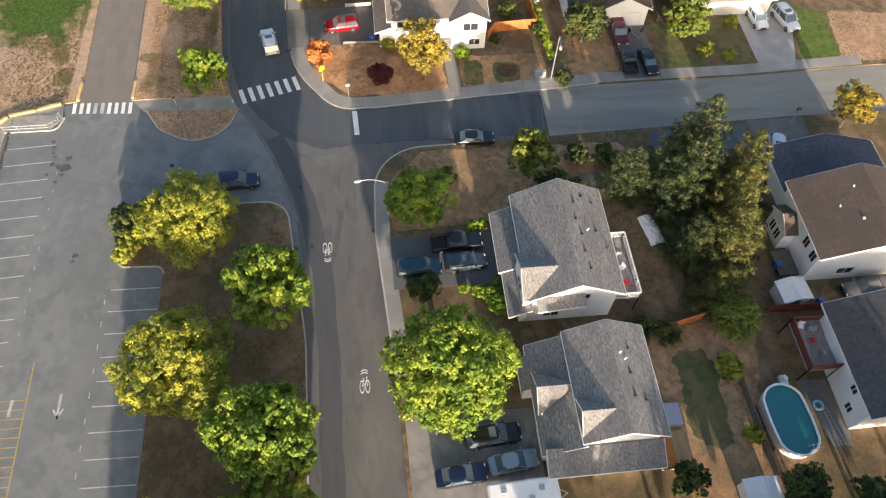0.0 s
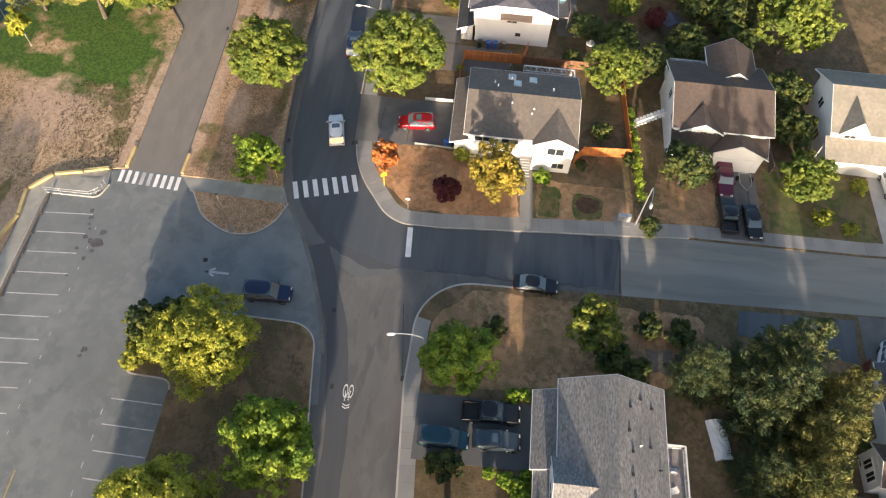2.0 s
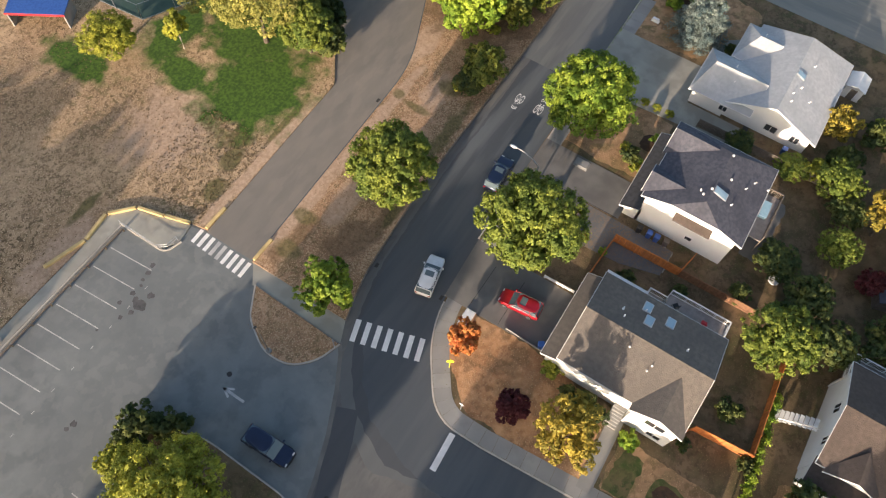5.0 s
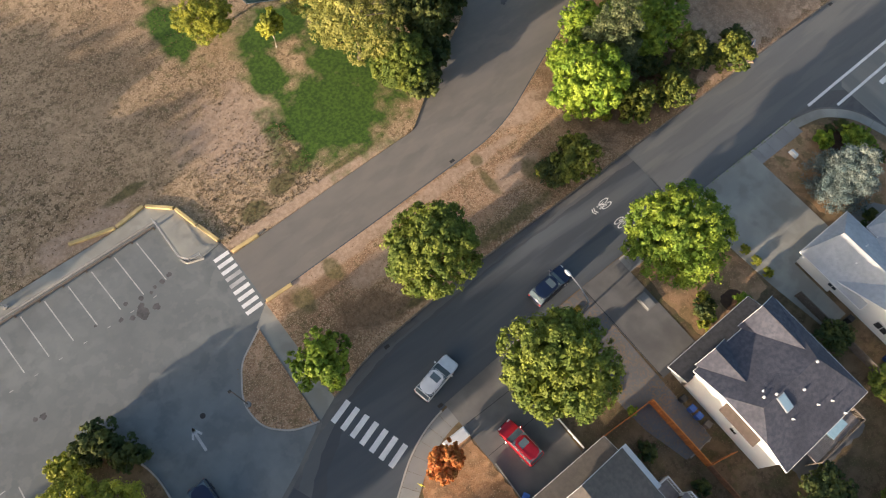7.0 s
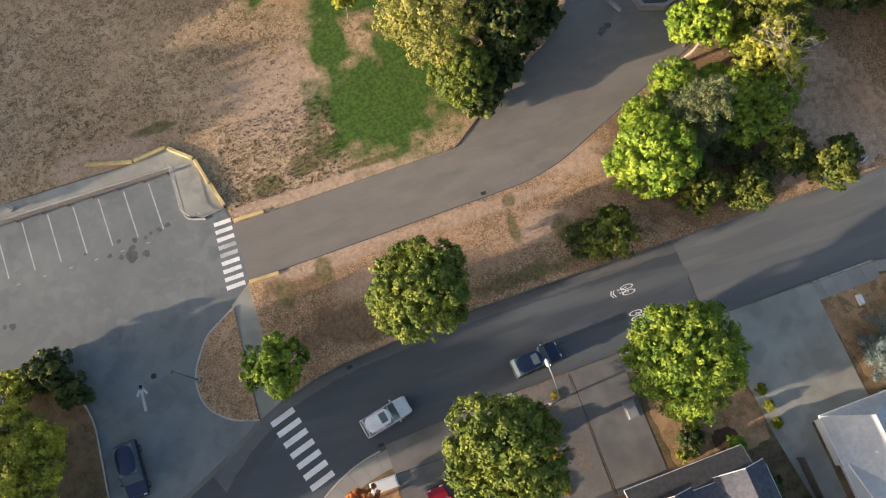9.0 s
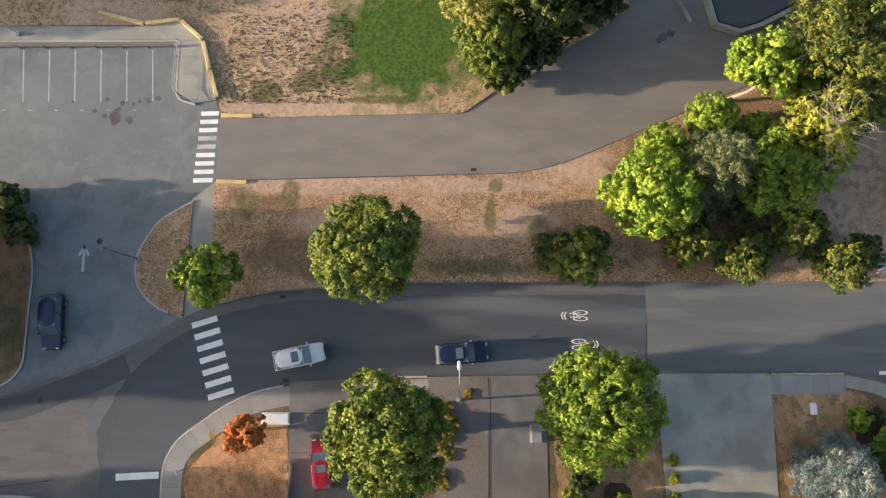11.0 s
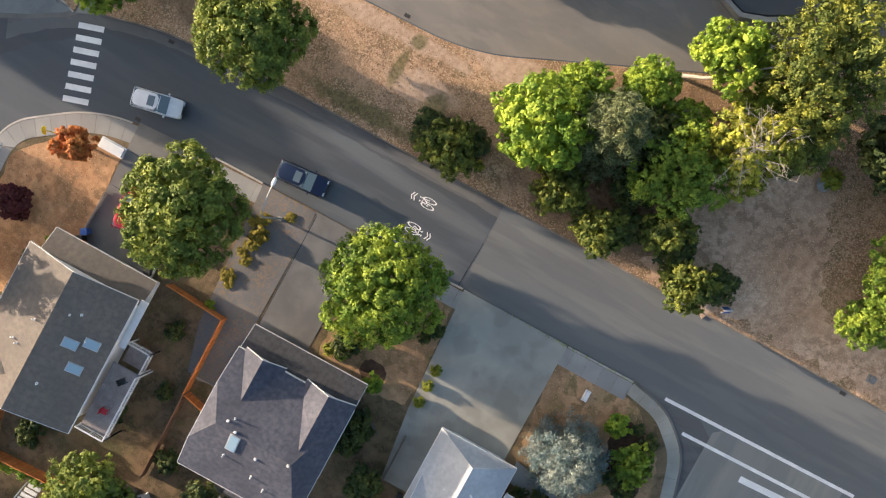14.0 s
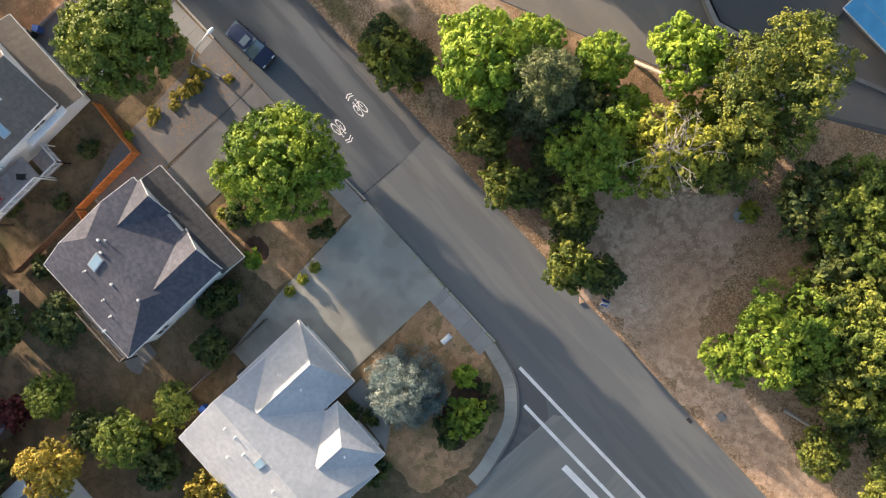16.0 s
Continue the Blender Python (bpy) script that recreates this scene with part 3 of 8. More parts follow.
slab("verge", list(PATH_SOUTH) + [Vector((140, 46))] + list(NORTH_KERB), 0.0, TOP, VERGE, "strip of dry brown grass between path and street", "verge")
slab("traffic_island", ISLAND, 0.0, TOP, DRY_GRASS, "half-moon traffic island of dry grass", "traffic island")
slab("parking_island", LOT_ISLAND, 0.0, TOP, YARD, "long tree-planted island of bare brown soil", "traffic island")
slab("field", list(FIELD_EDGE) + [Vector((23, 88)), Vector((-185, 88))], 0.0, TOP, FIELD, "parched tan sports field with a bright green lawn corner", "field")
slab("lots_south", list(SOUTH_KERB)[::-1] + list(EAST_KERB)[::-1], 0.0, TOP, YARD, "house lots of dry soil and sparse grass", "ground")
slab("lots_west", list(WEST_KERB) + [Vector((-185, -165))], 0.0, TOP, YARD, "house lots of bare brown soil", "ground")
slab("lots_east", [(58, -165), (58, -20), (63, -13), (140, -13), (140, -165)], 0.0, TOP, YARD, "far house lots of dry grass", "ground")
slab("parking_lot", [(-185, 0.0), (-50.0, 0.0), (-48.0, -14.6), (-42.6, -13.85), (-39.8, -13.2), (-36.5, -12.2), (-32.7, -10.8), (-28.7, -8.9), (-25.6, -7.1), (-24.2, -5.9), (-22.2, 6.7), (-22.2, 13.1), (-24, 21.2), (-185, 21.3)], -0.05, 0.004, LOT_ASPHALT, "pale worn asphalt parking lot and lane", "parking lot")


slab("lane", [(-22.2, 6.7), (9.5, 7.5), (33, 17.5), (52, 30), (52, 60), (15, 60), (1.0, 13.7), (-22.2, 13.1)], -0.05, 0.004, LANE_ASPHALT, "worn asphalt lane beside the field", "road")
slab("road_east", [(19.2, -3.2), (140, -3.1), (140, -13.2), (63, -13.2), (58.2, -19), (58.2, -165), (46.0, -165), (46.0, -13.0), (44, -11.6), (19.1, -11.8)], -0.05, 0.0045, EAST_ASPHALT, "older paler asphalt of the street past the seam", "road")


slab("side_street_east", [(46.0, -165), (46.0, -12.4), (47, -11.6), (59, -11.5), (58.2, -19), (58.2, -165)], -0.05, 0.0095, SIDE_ASPHALT, "pale worn asphalt of the east side street", "road")
slab("side_street", [(-33.4, -45.0), (-23.2, -45.0), (-22.6, -165), (-32.0, -165)], -0.05, 0.0045, SIDE_ASPHALT, "worn grey asphalt of the side street", "road")


def wobbly(points, depth=0.3, seed=3):
    return ragged(points, 0.6, depth, seed, False)


inner_north = [p for p in offset_line(NORTH_KERB, 1.35) if p[0] < 19]
near = [p for p in SOUTH_KERB if p[1] > -44.5 and p[0] < 19][::-1]
west = [(-23.6, -8.6), (-26.6, -10.6), (-29.2, -13.6), (-31.0, -17.6), (-31.4, -22.5), (-31.5, -33), (-31.3, -44.8)]
# Three stepped tones soften the rim; the darkest also holds painted tree shade.
for k, (grow, mat) in enumerate(((1.5, WORN_ASPHALT), (0.75, MID_ASPHALT), (0.0, DARK_ASPHALT))):
    edge = [Vector((19.2, -4.7 + grow * 0.4))] + [p + Vector((0, grow * 0.4)) for p in inner_north]
    side = [Vector(p) + Vector((-grow * (1.6 if p[1] > -20 else 0.15), grow * 0.6 if p[1] > -20 else 0)) for p in west]
    rim = wobbly(edge, 0.16, 5 + k) + wobbly(side, 0.3, 9 + k)
    slab("road_resurfacing", [p for p in rim if p[0] < 19.3] + [Vector((-24.9, -45.0))] + near + [Vector((19.1, -11.8))], -0.05, 0.0045 * (k + 1), mat, "resurfaced stretch of the streets, darkened in tone for tree shade", "road")


GUTTER = [Vector(p) for p in ((-24.6, -6.3), (-25.6, -7.1), (-28.7, -8.9), (-32.7, -10.8), (-36.5, -12.2), (-39.8, -13.2), (-42.6, -13.85))]
strip("gutter", GUTTER, -0.1, 0.32, -0.03, 0.018, DRIVE, "flush concrete gutter across the mouth of the lot", "gutter")
strip("road_resurfacing", ragged([Vector(p) for p in ((-30.2, -9.7), (-33, -11), (-36.5, -12.3), (-40, -13.4), (-43, -14.1), (-49, -15.2), (-60, -15.7), (-75, -15.9))], 1.2, 0.15, 4, False), 0.4, 2.6, -0.04, 0.0185, MID_ASPHALT, "smooth dark strip along the street's edge", "road")


def kerb(line, inner=0.0, outer=0.17, height=TOP + 0.035, label="pale concrete kerb", mat=KERB):
    return strip("kerb", line, inner, outer, -0.02, height, mat, label, "kerb")


def between(line, lo, hi, axis=0):
    return [p for p in line if lo <= p[axis] <= hi]


kerb([p for p in NORTH_KERB], 0.0, -0.13, TOP + 0.015, "low kerb stained by soil", WORN_KERB)
for lo, hi in ((30.6, 37.4), (9.6, 19.5), (-6.5, -1.5)):
    kerb([Vector((hi, -11.72 if hi > 15 else -12.0)), Vector((lo, -11.75 if lo > 15 else -12.05))], 0.0, 0.17, label="pale concrete kerb with weeds at its foot")
kerb([p for p in SOUTH_KERB if p.x < -14.2 and p.y > -56], 0.0, 0.17)
kerb([p for p in EAST_KERB if p.y > -40], 0.0, 0.17, label="grey concrete kerb with weeds in its joints", mat=DRIVE)
kerb([p for p in WEST_KERB if p.y > -70 and p.x > -112], 0.0, 0.2)
kerb(list(ISLAND), 0.0, 0.16)
kerb([p for p in LOT_ISLAND if p.x > -180], 0.0, -0.16)
kerb([p for p in PATH_SOUTH if p.x < 48], 0.0, -0.12, TOP + 0.01, "low dark kerb along the path", DARK_ASPHALT)

# pavements, slab by slab
def pavement(line, inner, outer, label, mat=WALK):
    """A pavement cut into flags about 1.5 m long, each its own piece."""
    walk_way = empty("pavement", label, "pavement", kind="structure")
    pts, total = [Vector(p[:2]) for p in line], 0.0
    lengths = [0.0]
    for p, q in zip(pts, pts[1:]):
        total += (q - p).length
        lengths.append(total)

    def at(s):
        for k in range(len(pts) - 1):
            if s <= lengths[k + 1] or k == len(pts) - 2:
                d = max(lengths[k + 1] - lengths[k], 1e-6)
                return pts[k].lerp(pts[k + 1], (s - lengths[k]) / d)
    count = int(total / 1.5)

    def side(s, d):
        t = (at(min(s + 0.4, total)) - at(max(s - 0.4, 0))).normalized()
        return at(s) + Vector((-t.y, t.x)) * d

    for k in range(count):
        s0, s1 = total * k / count + 0.012, total * (k + 1) / count - 0.012
        ring = [side(s0, inner), side((s0 + s1) / 2, inner), side(s1, inner), side(s1, outer), side((s0 + s1) / 2, outer), side(s0, outer)]
        verts = [(p.x, p.y, TOP + 0.024) for p in ring] + [(p.x, p.y, 0.05) for p in ring]
        mesh_object("flag", verts, [tuple(range(6))] + [(i, (i + 1) % 6, (i + 1) % 6 + 6, i + 6) for i in range(6)], mat, walk_way)
    return walk_way


pavement([p for p in SOUTH_KERB if p.y > -110], 0.2, 1.95, "pale concrete pavement of cast flags beside the street")
pavement([p for p in WEST_KERB if p.x <= -37 and p.x > -110] or WEST_KERB, 0.2, 1.7, "pale concrete pavement along the house lots")
pavement([p for p in EAST_KERB if p.y > -60], 0.2, 1.35, "grey pavement round the corner garden", DRIVE_DARK)
slab("pavement", [(-185, 21.35), (-26.5, 21.35), (-26.6, 15.9), (-24.8, 14.7), (-22.5, 15.0), (-24.1, 21.1), (-26.5, 23.35), (-31.2, 22.8), (-185, 22.8)], 0.0, TOP + 0.008, DRIVE_DARK, "asphalt pavement along the end of the lot", "pavement")
kerb([Vector((-26.5, 21.3)), Vector((-60, 21.3)), Vector((-184, 21.3))], 0.0, 0.15, TOP + 0.02)
kerb(open_round([(-24.6, 14.6), (-26.5, 15.2, 0.9), (-26.5, 21.3)]), 0.0, 0.15, TOP + 0.03)
slab("footpath", [(-24.4, 5.0), (-22.3, 6.6), (-22.3, -5.5), (-24.6, -6.5)], 0.0, 0.02, DRIVE_DARK, "narrow asphalt footpath through the verge", "footpath")

# lawns, gardens and drives laid on the lots
def patch(name, corners, mat, label, category, z=0.012, rough=0.3):
    outline = rounded(corners)
    if rough:
        outline = ragged(outline, depth=rough, seed=int(abs(corners[0][0] * 10)))
    return slab(name, outline, 0.02, TOP + z, mat, label, category)


slab("sports_court", [(-4.2, 48), (-3.4, 39.6), (4.4, 35.6), (9, 38), (14, 60), (-3, 62)], 0.0, TOP + 0.02, COURT_GREEN, "dark green sports court behind a mesh fence", "court")
slab("court_surface", [(-1.4, 50), (-0.8, 43), (4.0, 39.5), (7, 41), (10, 58), (0, 60)], 0.05, TOP + 0.026, CONCRETE, "grey playing surface of the court", "court")
patch("lawn", [(-14.3, -16.0, 0.5), (-14.4, -24.6, 0.5), (-16.5, -33.0, 1), (-23.6, -33.2, 0.5), (-23.8, -26, 2), (-23.4, -20.5, 4), (-19.5, -16.0, 2)], STRAW, "straw-coloured dead front lawn", "lawn")
patch("lawn", [(-17.5, -35.2, 0.5), (-17.8, -46.2, 0.5), (-22.4, -46.2, 0.5), (-23.3, -35.2, 0.5)], YARD_TAN, "worn brown front lawn", "lawn")
patch("lawn", [(-23.0, -35.4, 0.3), (-23.0, -38.3, 1), (-18.3, -38.3, 1), (-18.3, -35.9, 0.5)], GARDEN_GREEN, "small patch of green grass", "lawn", 0.02)
patch("lawn", [(-22.8, -39.3, 1.4), (-22.6, -43.4, 1.6), (-18.6, -43.2, 1.6), (-18.9, -39.3, 1.4)], GARDEN_GREEN, "ring of green grass round a planting bed", "lawn", 0.02)
patch("flower_bed", [(-21.5, -39.9, 1.0), (-21.4, -42.8, 1.0), (-19.3, -42.6, 1.0), (-19.5, -39.9, 1.0)], BARK_MULCH, "round planting bed of dark mulch", "flower bed", 0.03)
patch("lawn", [(30.4, -13.4, 0.4), (34.9, -12.9, 2), (39.3, -13.9, 3), (42.4, -16.2, 3), (44.3, -21, 3), (43.9, -27, 1), (38.3, -27, 1), (33.5, -24.2, 1), (31.1, -22, 1)], YARD_TAN, "dry tan corner garden", "lawn")
patch("flower_bed", [(37.0, -15.0, 1), (40.2, -15.4, 1.5), (42.6, -18.8, 1.5), (42.6, -21.6, 1.2), (40.2, -21.8, 1.2), (38.6, -18.5, 1.5)], BARK_MULCH, "curved bed of dark bark mulch", "flower bed", 0.024)
patch("flower_bed", [(14.0, -22.2, 1.4), (16.0, -21.0, 1.4), (17.4, -22.6, 1.4), (15.8, -24.2, 1.4)], BARK_MULCH, "round bed of dark mulch by the house", "flower bed", 0.026)
patch("lawn", [(10.4, -13.2, 0.5), (19.6, -13.2, 0.5), (20.2, -24.2, 0.5), (17.0, -24.6, 1), (10.4, -23.6, 1)], YARD_TAN, "trodden tan front lawn beside the drive", "lawn", 0.014)
patch("gravel_lot", [(33.0, -2.7, 0.5), (72, -2.7, 1), (69, 2.2, 1), (65, 0.8, 2), (58.8, 2.6, 1.5), (54.5, 1.2, 2), (50.7, 1.5, 1.5), (48.8, 3.6, 2), (46.6, 8, 3), (45.2, 11.6, 1.5), (42.4, 13.0, 1.5), (37.6, 10.2, 2), (33.5, 5.0, 2)], SAND, "bare pale patch of gravelly sand", "gravel", 0.012, 1.0)
patch("lawn", [(-33.4, -29, 3), (-33.8, -53.6, 1), (-38.6, -53.6, 1), (-43.6, -48.5, 1), (-44.4, -36, 1), (-44.8, -24.8, 1), (-37.5, -24.8, 3)], YARD_TAN, "brown dry lawn at the street corner", "lawn")
patch("lawn", [(-53.2, -25.2, 0.5), (-53.4, -34.4, 0.5), (-65.5, -35.5, 1), (-66.0, -25.6, 0.5)], YARD, "sparse brown front lawn", "lawn")
patch("lawn", [(-12.5, -62.8, 0.5), (-12.5, -75, 0.5), (-22.0, -75, 0.5), (-22.2, -62.8, 0.5)], DULL_LAWN, "patchy olive-brown front lawn", "lawn")
patch("lawn", [(-11, -84.6, 0.5), (-12, -88.6, 1), (-22.0, -87.2, 1), (-22.2, -81.4, 0.5)], LAWN, "narrow strip of green roadside lawn", "lawn")
patch("lawn", [(-12, -89, 0.5), (-13, -100, 3), (-22.0, -100, 3), (-22.2, -87.6, 0.5)], DRY_GRASS, "parched tan roadside lawn", "lawn")
patch("lawn", [(-13, -50, 0.5), (-13, -56.4, 0.5), (-22, -56.4, 0.5), (-22, -48.6, 0.5)], YARD_TAN, "brown dry front lawn", "lawn")
patch("lawn", [(-72.6, -56.1, 1.5), (-72.2, -51.9, 1.5), (-61.6, -52.3, 1.5), (-62.0, -56.3, 1.5)], DULL_LAWN, "thin shaded grass in a back yard", "lawn", 0.016, 0.6)
patch("lawn", [(-59, -50, 2), (-59, -62, 2), (-75, -58, 3), (-80, -50, 3)], YARD_TAN, "trodden brown back yard", "lawn")

for corners, mat, label in (
        ([(-45.7, -24.3), (-45.7, -35.6), (-52.3, -35.6), (-52.3, -24.3)], WORN_ASPHALT, "dark asphalt house drive"),
        ([(-66.4, -24.4), (-66.6, -37.0), (-75.5, -37.0), (-75.5, -24.6)], SIDE_DRIVE, "grey concrete house drive"),
        ([(-6.6, -12.2), (-6.8, -25.2), (-14.1, -25.2), (-14.3, -12.6)], DRIVE, "grey concrete house drive with stains"),
        ([(4.2, -12.0), (4.4, -24.0), (9.6, -24.0), (9.6, -12.0)], DRIVE, "stained concrete house drive"),
        ([(-1.4, -12.1), (-0.6, -26.5), (0.6, -31), (4.0, -31), (4.3, -12.1)], OLD_DRIVE, "old asphalt drive strewn with dry leaves"),
        ([(19.7, -11.8), (20.4, -24.0), (21.3, -31.0), (24.2, -31.0), (24.2, -24.0), (30.5, -24.0), (30.5, -11.75)], DRIVE_DARK, "wide smooth grey concrete house drive cast in panels"),
        ([(-10.9, -56.7), (-10.9, -61.7), (-23.2, -61.7), (-23.2, -56.7)], DRIVE, "grey concrete house drive"),
        ([(-10.4, -75.6), (-10.4, -84.2), (-23.0, -80.5), (-23.0, -75.6)], PALE_DRIVE, "pale concrete house drive"),
        ([(-32.5, -57.6), (-35.4, -57.2), (-37.4, -69.5), (-32.2, -70.2)], DARK_ASPHALT, "dark asphalt house drive beside the conifers"),
        ([(-31.6, -70.6), (-44, -70.4), (-44, -77.4), (-31.6, -78.0)], DRIVE, "grey concrete house drive"),
        ([(-13.9, -33.1), (-13.9, -34.6), (-24.0, -34.9), (-24.0, -33.4)], WALK, "narrow concrete garden path"),
        ([(38.2, -26.4), (36.8, -24.6), (31.6, -23.4), (31.6, -25.4), (34.5, -26.0)], WALK, "curved concrete garden path")):
    slab("driveway" if "drive" in label else "garden_path", corners, 0.0, TOP + 0.030, mat, label, "driveway" if "drive" in label else "path")

# cast panels of the wide drive, parted by narrow joints
wide_drive = bpy.data.objects["driveway.005"]
cells, rows = 3, 4
for i in range(cells):
    for j in range(rows):
        ring = []
        for u, v in ((0, 0), (1, 0), (1, 1), (0, 1)):
            f, g = (i + u) / cells, (j + v) / rows
            x0, x1 = 19.75 + 0.68 * g, 30.4
            ring.append((x0 + (x1 - x0) * f + (0.012 if u == 0 else -0.012), -11.9 - 11.9 * g + (-0.012 if v == 0 else 0.012)))
        verts = [(x, y, TOP + 0.036) for x, y in ring] + [(x, y, TOP + 0.01) for x, y in ring]
        mesh_object("drive_panel", verts, [(3, 2, 1, 0)] + [((k + 1) % 4, k, k + 4, (k + 1) % 4 + 4) for k in range(4)], DRIVE_PANEL, wide_drive)

# ---- road markings ----
def stripe(parent, name, a, b, width, mat, z=0.025):
    a, b = Vector(a), Vector(b)
    t = (b - a).normalized()
    s = Vector((-t.y, t.x)) * (width / 2)
    verts = [(*(a - s), z), (*(b - s), z), (*(b + s), z), (*(a + s), z), (*(a - s), z - 0.006), (*(b - s), z - 0.006), (*(b + s), z - 0.006), (*(a + s), z - 0.006)]
    return mesh_object(name, verts, [(0, 1, 2, 3), (0, 4, 5, 1), (1, 5, 6, 2), (2, 6, 7, 3), (3, 7, 4, 0)], mat, parent)


crossing = empty("crosswalk", "freshly painted white zebra crosswalk on the street", "crosswalk", kind="structure")
for k in range(7):
    f = k / 6
    x, y = -23.8 + 1.86 * f, -7.0 - 6.7 * f
    stripe(crossing, "stripe", (x - 0.0, y - 0.35), (x + 2.37, y + 0.38), 0.55, PAINT)
crossing = empty("crosswalk", "worn white zebra crosswalk across the school lane", "crosswalk", kind="structure")
for k in range(9):
    f = k / 8
    stripe(crossing, "stripe", (-24.0 - 0.45 * f, 13.6 - 6.8 * f), (-22.25 - 0.3 * f, 13.65 - 6.8 * f), 0.44, FADED if k in (3, 4) else PAINT, 0.012)
stop_line = empty("stop_line", "thick white stop line at the junction", "road marking", kind="structure")
stripe(stop_line, "stripe", (-30.1, -21.2), (-26.15, -21.0), 0.62, PAINT)
far_crossing = empty("crosswalk", "crosswalk of two long white lines over a side street", "crosswalk", kind="structure")
stripe(far_crossing, "stripe", (40.7, -11.75), (60, -11.35), 0.32, PAINT)
stripe(far_crossing, "stripe", (43.6, -13.8), (60, -13.4), 0.32, PAINT)
stop_line = empty("stop_line", "thick white stop line of the side street", "road marking", kind="structure")
stripe(stop_line, "stripe", (50.2, -14.95), (56, -14.7), 0.6, PAINT)

bays = empty("parking_bays", "thin faded white bay lines on the lot", "road marking", kind="structure")
for k in range(24):
    x = -28.9 - 2.6 * k
    if x > -58:
        stripe(bays, "bay_line", (x, 14.9), (x - 0.35, 20.3), 0.11, FADED, 0.012)
for k in range(15):
    x = -49.8 - 2.58 * k
    stripe(bays, "bay_line", (x, 0.5), (x + 0.12, 5.55), 0.11, FADED, 0.012)
    stripe(bays, "dash", (x - 1.0, 6.0), (x - 1.6, 6.0), 0.08, FADED, 0.012)
for k in range(10):
    stripe(bays, "dash", (-30.5 - 2.6 * k, 14.0), (-30.9 - 2.6 * k, 14.0), 0.06, FADED, 0.012)
hatch = empty("hatched_area", "faded yellow hatched no-parking area on the lot", "road marking", kind="structure")
stripe(hatch, "edge_line", (-57.4, 11.9), (-74, 11.8), 0.13, YELLOW_LINE, 0.012)
for k in range(11):
    x = -61.3 - 0.92 * k
    stripe(hatch, "hatch_line", (x, 11.9), (x, 16.5), 0.10, YELLOW_LINE, 0.012)
stripe(bays, "dash", (-61.2, 13.2), (-62.9, 13.3), 0.3, FADED, 0.018)


def arrow(x, y, turn, size, label):
    bm = bmesh.new()
    shaft = [(-0.055, 0), (0.045, 0), (0.05, 0.66), (-0.05, 0.66)]
    for quad in (shaft, [(-0.21, 0.62), (-0.15, 0.56), (0.05, 0.95), (0.0, 1.0)], [(0.21, 0.62), (0.15, 0.56), (-0.05, 0.95), (0.0, 1.0)], [(-0.05, 0.64), (0.05, 0.64), (0.05, 0.92), (-0.05, 0.92)]):
        bm.faces.new([bm.verts.new((px * size, py * size, 0)) for px, py in quad])
    ob = part("arrow", bm, FADED)
    ob.matrix_world = pose(x, y, 0.014, 0, 0, turn)
    return tagged(ob, label, "road marking", "lane arrows", kind="structure")


arrow(-34.6, -2.2, 0, 2.7, "faded white arrow painted on the lane")
arrow(-61.0, 8.7, 90, 2.6, "faded white arrow painted on the lot")


def bike_symbol(x, y, turn, faded=False):
    """A painted bicycle with two chevrons."""
    bm = bmesh.new()

    def bar(a, b, w=0.065):
        a, b = Vector(a), Vector(b)
        t = (b - a).normalized()
        s = Vector((-t.y, t.x)) * w / 2
        bm.faces.new([bm.verts.new((*p, 0)) for p in (a - s, b - s, b + s, a + s)])

    for cx in (-0.28, 0.28):
        n = 18
        for k in range(n):
            a0, a1 = k * math.tau / n, (k + 1) * math.tau / n
            bm.faces.new([bm.verts.new((cx + r * math.cos(a) * 0.24, r * math.sin(a) * 0.72, 0)) for r, a in ((1, a0), (1, a1), (0.76, a1), (0.76, a0))])
    for a, b in (((-0.28, 0), (-0.1, 0.62)), ((-0.1, 0.62), (0.2, 0.62)), ((0.2, 0.62), (0.28, 0)), ((-0.13, 0.0), (-0.28, 0)), ((-0.13, 0), (0.2, 0.62)), ((0.2, 0.62), (0.23, 0.98)), ((0.13, 0.98), (0.31, 0.98)), ((-0.1, 0.62), (-0.13, 0.9)), ((-0.23, 0.9), (-0.03, 0.9))):
        bar(a, b)
    for dy in (1.35, 1.62):
        bar((-0.36, dy), (0.02, dy + 0.2), 0.1)
        bar((0.36, dy), (-0.02, dy + 0.2), 0.1)
    ob = part("bicycle_marking", bm, FADED if faded else PAINT)
    ob.matrix_world = pose(x, y, 0.025, 0, 0, turn)
    return tagged(ob, "white painted bicycle symbol with chevrons", "road marking", "bicycle markings", kind="structure")


bike_symbol(-46.3, -17.3, 90)
bike_symbol(-62.9, -20.7, -90)
bike_symbol(13.0, -6.4, 90)
bike_symbol(12.8, -9.1, -90)

# dark stains, seams and lids
rng = random.Random(4)
stains = bmesh.new()
for cx, cy, r in ((-32.5, 13.2, 0.75), (-32.3, 14.0, 0.35), (-33.6, 13.4, 0.3), (-31.1, 13.0, 0.4), (-34.6, 13.9, 0.28), (-30.2, 14.9, 0.25), (-29.3, 15.0, 0.3), (-28.4, 15.2, 0.28), (-33.4, 15.1, 0.25), (-36.9, 14.9, 0.15), (-30.8, 14.6, 0.2), (-31.9, 14.7, 0.28), (22.2, 21.6, 0.5), (22.9, 21.9, 0.4), (21.7, 21.2, 0.3), (-45.0, 10.0, 0.35), (-45.7, 10.2, 0.25)):
    n = 11
    stains.faces.new([stains.verts.new((cx + r * rng.uniform(0.65, 1.2) * math.cos(k * math.tau / n), cy + r * rng.uniform(0.65, 1.2) * math.sin(k * math.tau / n), 0.010 + 0.0005 * (cx % 3))) for k in range(n)])
